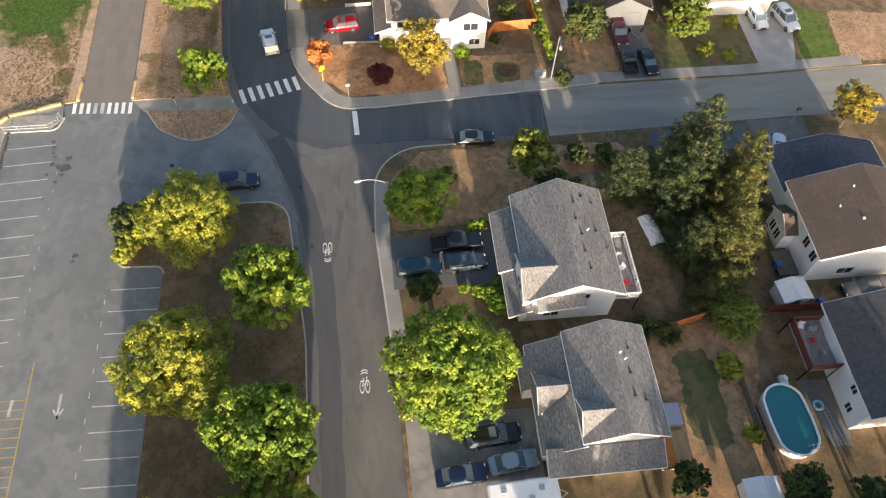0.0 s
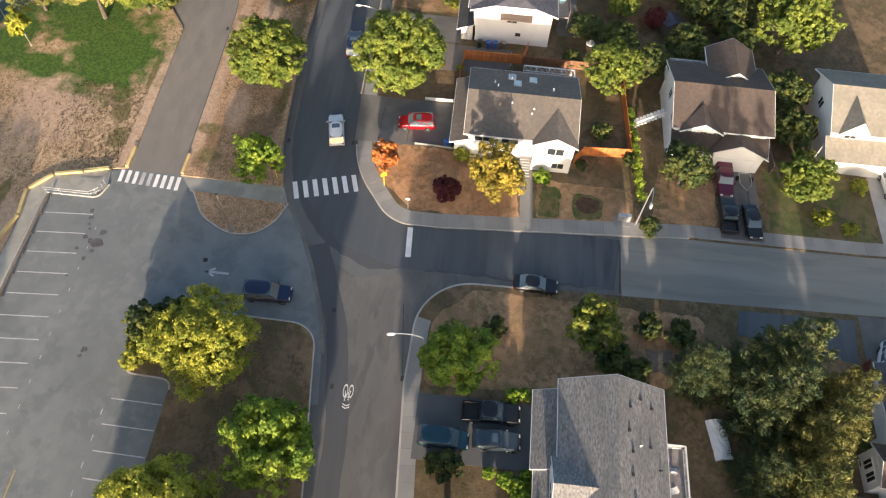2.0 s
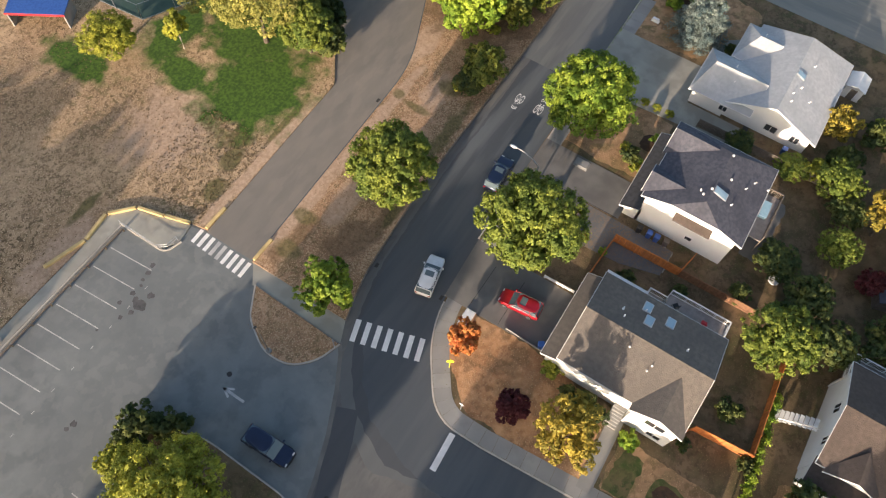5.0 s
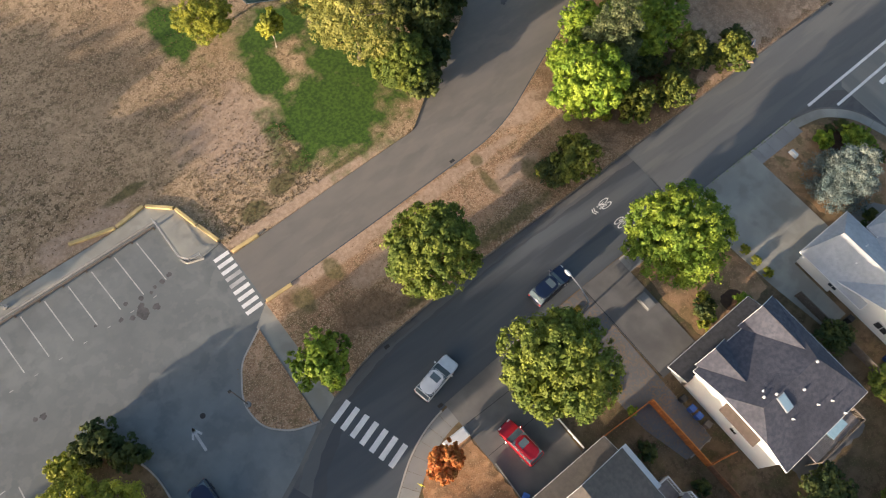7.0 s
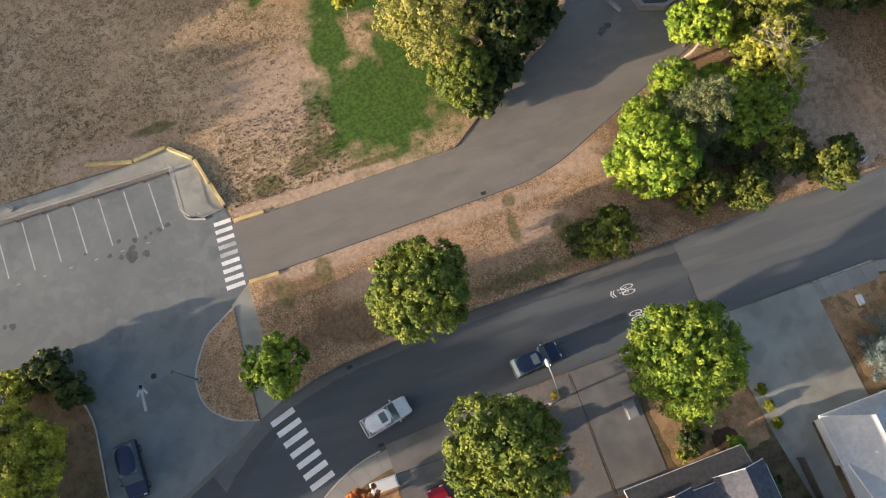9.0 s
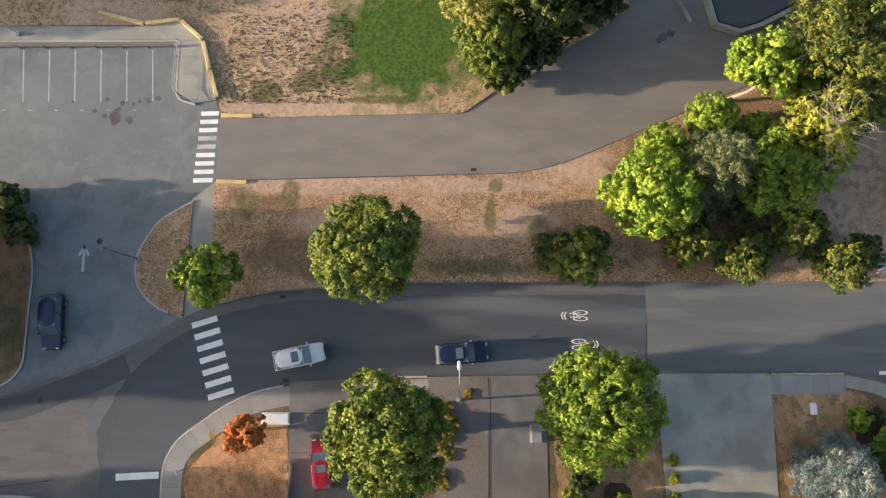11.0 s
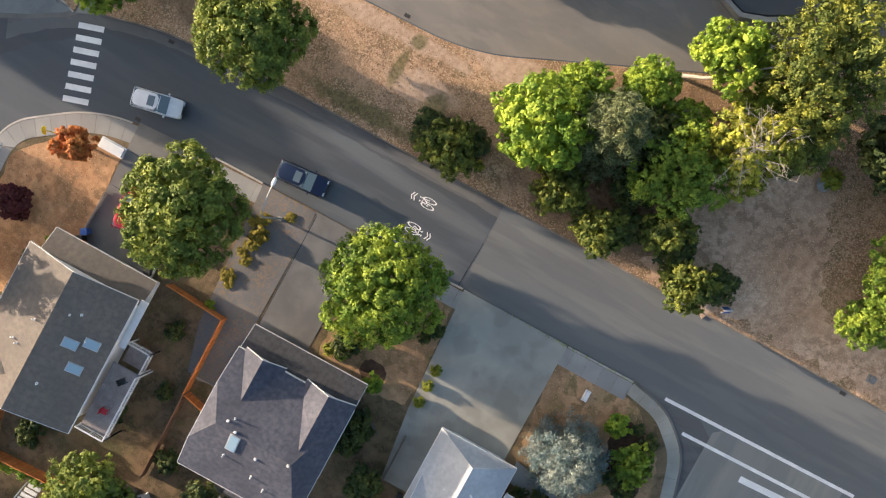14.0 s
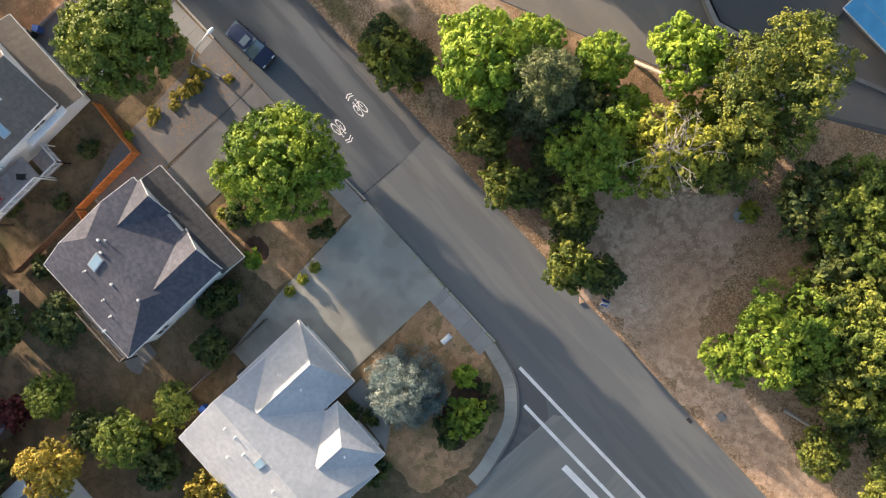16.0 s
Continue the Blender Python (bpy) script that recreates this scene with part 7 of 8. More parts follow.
    for wx in (f - 0.88, -f + 0.95):
        for sgn in (-1, 1):
            bm = bmesh.new()
            bmesh.ops.create_cone(bm, cap_ends=True, segments=18, radius1=R, radius2=R, depth=0.23, matrix=Matrix.Rotation(radians(90), 4, "X"))
            tyre = part("wheel", bm, RUBBER, thing)
            tyre.location = (wx, sgn * (hw - 0.105), R)
            bm = bmesh.new()
            bmesh.ops.create_cone(bm, cap_ends=True, segments=12, radius1=R * 0.62, radius2=R * 0.55, depth=0.26, matrix=Matrix.Rotation(radians(90), 4, "X"))
            part("rim", bm, CHROME, tyre)
    for sgn in (-1, 1):
        bm = bmesh.new()
        box(bm, f - 0.28, f - 0.05, sgn * hw * 0.62 - 0.17, sgn * hw * 0.62 + 0.17, hood - 0.30, hood - 0.12, 0.03)
        part("headlight", bm, LAMP_WHITE, thing)
        bm = bmesh.new()
        box(bm, -f + 0.0, -f + 0.14, sgn * hw * 0.74 - 0.12, sgn * hw * 0.74 + 0.12, tail - 0.42, tail - 0.14, 0.02)
        part("tail_light", bm, LAMP_RED, thing)
        bm = bmesh.new()
        box(bm, g0 - 0.25, g0 - 0.08, sgn * (hw + 0.1) - 0.1, sgn * (hw + 0.1) + 0.1, belt, belt + 0.17, 0.03)
        part("mirror", bm, paint, thing)
    bm = bmesh.new()
    box(bm, f - 0.06, f + 0.02, -hw * 0.45, hw * 0.45, 0.52, hood - 0.22, 0.02)
    part("grille", bm, PLASTIC_BLACK, thing)
    for bx0, bx1 in ((f - 0.12, f + 0.04), (-f - 0.04, -f + 0.12)):
        bm = bmesh.new()
        box(bm, bx0, bx1, -hw * 0.78, hw * 0.78, 0.34, 0.50, 0.03)
        part("bumper", bm, PLASTIC_BLACK if kind != "sedan" else paint, thing)
    return thing


BLACK, NAVY = car_paint("black", (0.012, 0.013, 0.016)), car_paint("navy", (0.010, 0.020, 0.055))
WHITE, RED = car_paint("white", (0.70, 0.71, 0.72), 0.0), car_paint("red", (0.40, 0.008, 0.02))
SILVER, TEAL = car_paint("silver", (0.30, 0.36, 0.42)), car_paint("teal", (0.012, 0.055, 0.075))
SLATE, WINE = car_paint("slate", (0.045, 0.065, 0.085)), car_paint("wine", (0.11, 0.008, 0.03))
car("suv", NAVY, -36.7, -7.0, -88, "dark navy sport utility vehicle on the lot's exit lane", 5.2, 1.98, 1.88, rails=False)
car("suv", NAVY, 1.75, -9.9, 5, "dark navy sport utility vehicle driving along the street", 4.9, 1.95, 1.85, rails=True)
car("suv", WHITE, -13.4, -10.2, 12, "white sport utility vehicle driving on the street", 4.8, 1.9, 1.7, rails=True)
car("sedan", BLACK, -32.2, -35.5, -92, "black sedan parked at the kerb of the side street", 4.8, 1.85, 1.42)
Z = TOP + 0.030
car("pickup", BLACK, -47.2, -31.6, -88, "black crew-cab pickup truck parked on a house drive", 5.7, 2.0, 1.85, Z)
car("van", TEAL, -50.2, -27.2, -91, "dark teal minivan parked on a house drive", 4.9, 1.9, 1.72, Z)
car("suv", SLATE, -49.9, -32.3, -87, "slate-grey wagon parked on a house drive", 4.6, 1.82, 1.6, Z, rails=True)
car("suv", BLACK, -69.2, -32.6, -86, "black long utility vehicle with roof rails on a drive", 5.4, 2.0, 1.9, Z, rails=True)
car("sedan", SILVER, -71.8, -34.2, -84, "silver-blue sedan parked on a house drive", 4.7, 1.82, 1.45, Z)
car("sedan", NAVY, -72.6, -29.2, -86, "navy blue sedan parked on a house drive", 4.8, 1.85, 1.46, Z)
car("suv", RED, -11.0, -19.9, 95, "bright red crossover parked on a house drive", 4.6, 1.85, 1.65, Z, rails=True)
car("pickup", WINE, -15.0, -57.6, 180, "maroon pickup truck with a dark bed canopy", 5.4, 1.95, 1.8, Z, topper=True)
car("pickup", BLACK, -20.2, -57.6, 0, "black and white pickup truck on a house drive", 5.2, 1.9, 1.78, Z)
car("sedan", BLACK, -20.9, -60.3, 184, "black car parked on a house drive", 4.7, 1.82, 1.45, Z)
car("suv", WHITE, -13.4, -78.0, 184, "white crossover parked on a pale drive", 4.6, 1.85, 1.62, Z)
car("suv", WHITE, -13.9, -82.0, 194, "large white sport utility vehicle on a pale drive", 5.1, 1.98, 1.85, Z, rails=True)
car("suv", WHITE, -37.2, -72.2, 160, "white crossover with dark roof glass on a drive", 4.7, 1.88, 1.65, Z, rails=True)
car("pickup", SLATE, -56.9, -75.4, 92, "grey pickup truck with a tall canopy beside a house", 5.6, 2.0, 1.85, TOP, topper=True)


def trailer_home(x, y, turn):
    thing = empty("travel_trailer", "white boxy travel trailer parked on a drive", "trailer", pose(x, y, Z, 0, 0, turn))
    bm = bmesh.new()
    box(bm, -3.2, 3.2, -1.2, 1.2, 0.55, 2.75, 0.18)
    part("body", bm, WHITE_SHEET, thing)
    for px, py in ((-1.8, 0.4), (0.6, -0.5), (1.6, 0.3)):
        bm = bmesh.new()
        box(bm, px - 0.25, px + 0.25, py - 0.25, py + 0.25, 2.74, 2.86, 0.03)
        part("roof_hatch", bm, STEEL, thing)
    for px in (-1.6, 0.4):
        for sgn in (-1, 1):
            bm = bmesh.new()
            box(bm, px - 0.5, px + 0.5, sgn * 1.2 - 0.02, sgn * 1.2 + 0.02, 1.4, 2.0)
            part("window_glass", bm, GLASS, thing)
    for px in (-0.4, 0.45):
        for sgn in (-1, 1):
            bm = bmesh.new()
            bmesh.ops.create_cone(bm, cap_ends=True, segments=14, radius1=0.36, radius2=0.36, depth=0.22, matrix=Matrix.Translation((px, sgn * 1.02, 0.36)) @ Matrix.Rotation(radians(90), 4, "X"))
            part("wheel", bm, RUBBER, thing)
    bm = bmesh.new()
    for sgn in (-1, 1):
        tube(bm, [(3.1, sgn * 0.7, 0.55), (4.3, 0, 0.5)], [0.05, 0.05], 6)
    tube(bm, [(4.2, 0, 0.5), (4.2, 0, 0.0)], [0.05, 0.05], 6)
    part("drawbar", bm, STEEL, thing)


trailer_home(-75.2, -34.4, -88)
boat = empty("boat_trailer", "empty steel boat trailer on a house drive", "trailer", pose(-15.6, -60.3, Z))
bm = bmesh.new()
for sgn in (-1, 1):
    tube(bm, [(2.0, sgn * 0.7, 0.5), (0.3, sgn * 0.7, 0.5), (-0.8, 0, 0.5), (-2.8, 0, 0.5)], [0.05] * 4, 6)
tube(bm, [(1.9, -0.7, 0.5), (1.9, 0.7, 0.5)], [0.05, 0.05], 6)
tube(bm, [(-2.75, 0, 0.5), (-2.75, 0, 0.0)], [0.05, 0.05], 6)
part("frame", bm, STEEL, boat)
for sgn in (-1, 1):
    bm = bmesh.new()
    bmesh.ops.create_cone(bm, cap_ends=True, segments=14, radius1=0.3, radius2=0.3, depth=0.2, matrix=Matrix.Translation((1.2, sgn * 0.85, 0.3)) @ Matrix.Rotation(radians(90), 4, "X"))
    part("wheel", bm, RUBBER, boat)


# ---- street furniture ----
def street_lamp(x, y, hx, hy, height, label):
    """A tapered pole with a bent arm reaching to its head."""
    lamp = empty("street_lamp", label, "street lamp", pose(x, y, TOP))
    dx, dy = hx - x, hy - y
    bm = bmesh.new()
    arc = [(0, 0, 0), (0, 0, height * 0.45), (0, 0, height * 0.80)]
    for k in range(1, 9):
        s = k / 8
        arc.append((dx * s ** 1.3, dy * s ** 1.3, height * (0.80 + 0.20 * math.sin(s * math.pi / 2))))
    tube(bm, arc, [0.10, 0.085, 0.075] + [0.06 - 0.003 * k for k in range(8)], 8)
    part("pole", bm, STEEL, lamp)
    bm = bmesh.new()
    bmesh.ops.create_icosphere(bm, subdivisions=2, radius=1.0)
    l = math.hypot(dx, dy)
    for v in bm.verts:
        v.co = Vector((v.co.x * 0.42, v.co.y * 0.18, v.co.z * 0.11))
    head = part("lamp_head", bm, WHITE_SHEET, lamp, smooth=True)
    head.matrix_basis = pose(dx + 0.3 * dx / l, dy + 0.3 * dy / l, height - 0.02, 0, 0, math.degrees(math.atan2(dy, dx)))
    bm = bmesh.new()
    box(bm, -0.2, 0.2, -0.2, 0.2, -0.05, 0.12, 0.03)
    part("base_plate", bm, CONCRETE, lamp)


street_lamp(-42.4, -24.3, -42.9, -21.6, 7.2, "pale curved street lamp at the corner")
street_lamp(1.5, -14.2, 1.4, -11.3, 7.4, "pale curved street lamp among dry shrubs")
street_lamp(-22.4, -46.9, -25.8, -46.1, 8.6, "pale curved street lamp on the side street")


def flood_pole(x, y, height, label):
    lamp = empty("light_pole", label, "street lamp", pose(x, y, TOP))
    bm = bmesh.new()
    tube(bm, [(0, 0, 0), (0, 0, height)], [0.06, 0.04], 8)
    part("pole", bm, GREY_WOOD if height < 7.5 else STEEL, lamp)
    bm = bmesh.new()
    box(bm, -0.25, 0.05, -0.12, 0.12, height - 0.03, height + 0.12, 0.03)
    part("floodlight", bm, PLASTIC_BLACK, lamp)
    bm = bmesh.new()
    tube(bm, [(0, 0, -0.1), (0, 0, 0.25)], [0.3, 0.28], 10)
    part("footing", bm, CONCRETE, lamp)


flood_pole(-29.2, -1.0, 7.0, "wooden pole with a floodlight on the island")
flood_pole(-42.9, 22.0, 8.0, "grey pole with a floodlight beside the lot")


def road_sign(x, y, turn, mat, label, w=0.75, h=0.75, pole_mat=None, tall=2.6):
    sign = empty("road_sign", label, "sign", pose(x, y, TOP, 0, 0, turn))
    bm = bmesh.new()
    tube(bm, [(0, 0, -0.1), (0, 0, tall)], [0.045, 0.045], 8)
    part("post", bm, pole_mat or STEEL, sign)
    bm = bmesh.new()
    loft(bm, [[(-w / 2, d, tall - h), (w / 2, d, tall - h), (w / 2, d, tall - h * 0.35), (0, d, tall + 0.06), (-w / 2, d, tall - h * 0.35)] for d in (-0.075, -0.05)])
    part("panel", bm, mat, sign)


road_sign(-21.2, -4.5, 100, SIGN_YELLOW, "yellow school crossing sign on a yellow post", pole_mat=SIGN_YELLOW)
road_sign(-20.7, -17.2, -60, SIGN_YELLOW, "yellow school crossing sign on a yellow post", pole_mat=SIGN_YELLOW)
road_sign(-23.7, -20.4, -90, WHITE_SHEET, "small white sign on a thin post", 0.5, 0.35, tall=2.2)
road_sign(-25.3, -6.3, 90, STEEL, "plain sign post at the island's tip", 0.35, 0.45, tall=2.2)
road_sign(-32.6, -76.0, 90, IRON, "dark sign post at the roadside", 0.6, 0.6, tall=3.0)

board = empty("board_sign", "blue and white folding board sign on the verge", "sign", pose(41.4, -2.0, TOP, 0, 0, 30))
bm = bmesh.new()
for sgn in (-1, 1):
    loft(bm, [[(-0.4, sgn * 0.28, 0), (0.4, sgn * 0.28, 0), (0.4, sgn * 0.02, 1.0), (-0.4, sgn * 0.02, 1.0)], [(-0.4, sgn * 0.31, 0), (0.4, sgn * 0.31, 0), (0.4, sgn * 0.05, 1.02), (-0.4, sgn * 0.05, 1.02)]])
part("frame", bm, WHITE_SHEET, board)
for sgn in (-1, 1):
    bm = bmesh.new()
    loft(bm, [[(-0.32, sgn * 0.292, 0.15), (0.32, sgn * 0.292, 0.15), (0.32, sgn * 0.10, 0.88), (-0.32, sgn * 0.10, 0.88)], [(-0.32, sgn * 0.302, 0.15), (0.32, sgn * 0.302, 0.15), (0.32, sgn * 0.11, 0.88), (-0.32, sgn * 0.11, 0.88)]])
    part("panel", bm, TARP_BLUE, board)

mail = empty("mailbox_cluster", "grey steel community mailboxes on a concrete pad", "mailbox", pose(-22.4, -45.3, TOP))
bm = bmesh.new()
box(bm, -0.6, 0.6, -1.0, 1.0, 0, 0.06, 0.01)
part("pad", bm, CONCRETE, mail)
for k in range(3):
    bm = bmesh.new()
    box(bm, -0.25, 0.25, -0.75 + 0.5 * k, -0.29 + 0.5 * k, 0.45, 1.45, 0.02)
    unit = part("mailbox", bm, STEEL, mail)
    bm = bmesh.new()
    tube(bm, [(0, -0.52 + 0.5 * k, 0.02), (0, -0.52 + 0.5 * k, 0.46)], [0.06, 0.06], 8)
    part("pedestal", bm, STEEL, unit)


def utility_box(x, y, w, d, h, label, mat=CONCRETE):
    bm = bmesh.new()
    box(bm, -w / 2 - 0.1, w / 2 + 0.1, -d / 2 - 0.1, d / 2 + 0.1, 0, 0.1, 0.01)
    box(bm, -w / 2, w / 2, -d / 2, d / 2, 0.1, h, 0.03)
    ob = part("utility_box", bm, mat)
    ob.location = (x, y, TOP)
    tagged(ob, label, "utility box")


utility_box(-15.5, -15.9, 2.4, 0.9, 0.3, "long pale concrete utility lid beside the lawn", WHITE_SHEET)
utility_box(8.6, -17.2, 1.0, 1.6, 0.35, "square pale utility pad on the drive")
utility_box(34.2, -15.0, 0.35, 0.9, 0.5, "small white utility box in the corner garden", WHITE_SHEET)
utility_box(56.0, -1.2, 0.6, 0.5, 0.4, "small grey utility box on the verge")

# guard rails and wheel stops on the lot
rail = empty("guard_rail", "galvanised pipe railing at the end of the lot", "railing", pose(0, 0, TOP))
for a, b in (((-26.6, 21.2), (-26.6, 15.9)), ((-26.6, 15.9), (-25.9, 15.0)), ((-25.9, 15.0), (-24.7, 14.9))):
    bm = bmesh.new()
    for zz in (0.5, 0.95):
        tube(bm, [(*a, zz), (*b, zz)], [0.035, 0.035], 6)
    d = math.dist(a, b)
    for k in range(max(2, int(d / 1.5)) + 1):
        q = k / max(2, int(d / 1.5))
        px, py = a[0] + (b[0] - a[0]) * q, a[1] + (b[1] - a[1]) * q
        tube(bm, [(px, py, -0.1), (px, py, 0.97)], [0.035, 0.035], 6)
    part("railing", bm, STEEL, rail)
long_rail = empty("lot_rail", "low weathered timber rail along the lot's edge", "railing", pose(0, 0, 0.0))
for k in range(13):
    bm = bmesh.new()
    x1, x0 = -27.0 - 2.6 * k, -29.5 - 2.6 * k
    box(bm, x0, x1, 20.45, 20.65, 0.42, 0.6, 0.02)
    part("rail", bm, GREY_WOOD, long_rail)
    bm = bmesh.new()
    box(bm, x1 - 0.12, x1 + 0.06, 20.46, 20.64, -0.05, 0.5, 0.01)
    part("post", bm, GREY_WOOD, long_rail)


# ---- fences ----
def fence(points, height, mat, label, post_mat=None, group=""):
    """Board fence: posts, rails and boards in panels about 2.4 m long."""
    thing = empty("fence", label, "fence", pose(0, 0, TOP), group)
    for a, b in zip(points, points[1:]):
        a, b = Vector(a), Vector(b)
        n = max(1, round((b - a).length / 2.4))
        ang = math.atan2((b - a).y, (b - a).x)
        for k in range(n):
            p, q = a.lerp(b, k / n), a.lerp(b, (k + 1) / n)
            l = (q - p).length
            bm = bmesh.new()
            box(bm, 0, l, -0.03, 0.05, height - 0.1, height - 0.02)
            ob = part("top_rail", bm, mat, thing)
            ob.matrix_basis = pose(p.x, p.y, 0, 0, 0, math.degrees(ang))
            bm = bmesh.new()
            box(bm, 0, l, -0.05, -0.012, 0.35, 0.44)
            part("low_rail", bm, mat, ob)
            m = max(2, int(l / 0.16))
            bm = bmesh.new()
            box(bm, 0.006, l / m - 0.006, -0.012, 0.012, 0.05, height - 0.08)
            board = part("board", bm, mat, ob)
            for j in range(1, m):
                more = new("board", board.data)
                more.parent = ob
                more.matrix_basis = pose(l * j / m, 0.012 * (j % 2), 0.012 * (j * 7 % 5) / 5)
            bm = bmesh.new()
            box(bm, -0.06, 0.06, -0.06, 0.06, -0.1, height + 0.04, 0.01)
            ob = part("post", bm, post_mat or mat, thing)
            ob.matrix_basis = pose(p.x, p.y, 0, 0, 0, math.degrees(ang))
    return thing


fence([(-14.6, -39.5), (-13.1, -40.6), (-12.7, -46.4), (-3.8, -45.9), (-1.2, -45.8)], 1.7, CEDAR, "orange cedar board fence round a back yard")
fence([(-4.4, -24.4), (1.5, -24.8), (1.6, -32.5)], 1.7, CEDAR, "orange cedar board fence between two houses")
fence([(1.6, -32.7), (1.7, -41.5)], 1.5, OLD_FENCE, "brown weathered board fence between two back yards")
fence([(1.8, -32.6), (4.4, -33.2)], 1.6, CEDAR, "short orange cedar fence beside a house")
fence([(21.4, -26.4), (21.6, -40.5), (21.6, -46)], 1.5, GREY_WOOD, "weathered grey board fence between gardens")
fence([(-59.6, -48.2), (-59.4, -53.0), (-58.6, -56.5)], 1.5, CEDAR, "low cedar fence at the back of a yard")
fence([(-58.5, -63.5), (-58.7, -69.8)], 1.7, RED_WOOD, "dark red-brown board fence between yards")
fence([(-68.7, -58.6), (-73.2, -58.9)], 1.3, GREY_WOOD, "open weathered timber frame near the pool")
fence([(-66.0, -58.2), (-75.5, -58.6)], 1.2, GREY_WOOD, "thin weathered fence beside the pool")
fence([(-37.4, -70.0), (-41.0, -69.4)], 1.6, RED_WOOD, "dark red board fence beside the drive")
fence([(-1.0, -63.5), (-13, -63.6)], 1.6, GREY_WOOD, "dark weathered fence between houses")
fence([(16.8, -25.8), (19.0, -27.4)], 1.0, GREY_WOOD, "short weathered fence by the house corner")
fence([(-14.0, -20.0), (-14.2, -25.0)], 0.35, CONCRETE, "low concrete edging wall beside the drive")
fence([(-6.6, -20.5), (-6.5, -25.0)], 0.6, WHITE_TRIM, "low white fence beside the drive")

# chain-link fence and dugout by the field
link = empty("chain_link_fence", "tall grey chain-link fence by the field", "fence", pose(0, 0, TOP))
for a, b in (((-4.2, 48.0), (-3.4, 39.6)), ((-3.4, 39.6), (4.4, 35.6)), ((4.4, 35.6), (9.0, 38.0)), ((-4.2, 48.0), (-3.2, 60.0))):
    a, b = Vector(a), Vector(b)
    n = max(1, int((b - a).length / 3))
    for k in range(n + 1):
        p = a.lerp(b, k / n)
        bm = bmesh.new()
        tube(bm, [(p.x, p.y, -0.1), (p.x, p.y, 2.6)], [0.035, 0.035], 6)
        part("post", bm, STEEL, link)
    for zz in (0.1, 2.6):
        bm = bmesh.new()
        tube(bm, [(a.x, a.y, zz), (b.x, b.y, zz)], [0.025, 0.025], 6)
        part("rail", bm, STEEL, link)
dug = empty("dugout", "open-fronted dugout with a blue roof and red trim", "shelter", pose(-10.0, 49.6, TOP, 0, 0, -58))
bm = bmesh.new()
box(bm, -3.6, 3.6, -1.6, 1.6, 2.25, 2.42, 0.02)
part("roof", bm, TARP_BLUE, dug)
bm = bmesh.new()
box(bm, -3.6, 3.6, -1.66, -1.6, 2.1, 2.4)
part("trim", bm, RED_PLASTIC, dug)
bm = bmesh.new()
box(bm, -3.5, 3.5, 1.4, 1.55, -0.1, 2.25)
for sgn in (-1, 1):
    box(bm, sgn * 3.42 - 0.08, sgn * 3.42 + 0.08, -1.5, 1.4, -0.1, 2.25)
part("wall", bm, CONCRETE, dug)
bm = bmesh.new()
box(bm, -3.2, 3.2, 0.7, 1.1, 0.4, 0.46)
for k in range(4):
    box(bm, -3.0 + 2 * k - 0.04, -3.0 + 2 * k + 0.04, 0.75, 1.05, -0.05, 0.4)
part("bench", bm, GREY_WOOD, dug)

# ---- back yard things ----
pool = empty("swimming_pool", "oval above-ground pool with teal water", "pool", pose(-70.4, -61.5, TOP, 0, 0, 3))


def oval(a, b, n=36):
    return [(max(0, a - b) * (1 if math.cos(k * math.tau / n) > 0 else -1) * min(1, abs(math.cos(k * math.tau / n)) * 3) + b * math.cos(k * math.tau / n), b * math.sin(k * math.tau / n)) for k in range(n)]


def ring_wall(outer, inner, z0, z1):
    bm = bmesh.new()
    n = len(outer)
    rows = [[bm.verts.new((x, y, z)) for x, y in loop] for loop, z in ((outer, z0), (outer, z1), (inner, z1), (inner, z0))]
    for r in range(4):
        for k in range(n):
            bm.faces.new((rows[r][k], rows[r][(k + 1) % n], rows[(r + 1) % 4][(k + 1) % n], rows[(r + 1) % 4][k]))
    return bm


part("wall", ring_wall(oval(3.55, 2.05), oval(3.5, 2.0), 0, 1.2), WHITE_SHEET, pool)
part("rim", ring_wall(oval(3.66, 2.16), oval(3.44, 1.94), 1.17, 1.25), WHITE_TRIM, pool, "white top rail")
bm = bmesh.new()
bm.faces.new([bm.verts.new((x, y, 1.02)) for x, y in oval(3.48, 1.98)])
part("water", bm, POOL_WATER, pool, "still teal water")
bm = bmesh.new()
for sgn in (-1, 1):
    tube(bm, [(-3.3, -0.9 + sgn * 0.25, 0.0), (-3.2, -0.9 + sgn * 0.25, 1.9), (-2.8, -0.9 + sgn * 0.25, 1.9), (-2.7, -0.9 + sgn * 0.25, 0.6)], [0.03] * 4, 6)
for k in range(4):
    tube(bm, [(-3.28, -1.15, 0.3 + 0.3 * k), (-3.28, -0.65, 0.3 + 0.3 * k)], [0.025, 0.025], 6)
part("ladder", bm, WHITE_TRIM, pool)
tub = bmesh.new()
box(tub, -1.1, 1.1, -1.0, 1.0, 0, 0.85, 0.08)
ob = part("hot_tub", tub, LILAC)
ob.matrix_world = pose(-68.7, -50.1, TOP)
tagged(ob, "square hot tub under a pale lilac cover", "hot tub")
frame_deck = empty("timber_platform", "low platform of fresh yellow boards", "platform", pose(-72.0, -49.5, TOP))
for k in range(12):
    bm = bmesh.new()
    box(bm, -1.8, 1.8, -1.5 + 0.25 * k, -1.265 + 0.25 * k, 0.05, 0.22, 0.01)
    part("board", bm, FRESH_WOOD, frame_deck)
pump = bmesh.new()
box(pump, -0.5, 0.5, -0.35, 0.35, 0, 0.6, 0.05)
tube(pump, [(0.0, 0, 0.5), (0, 0, 1.0)], [0.28, 0.24], 10)
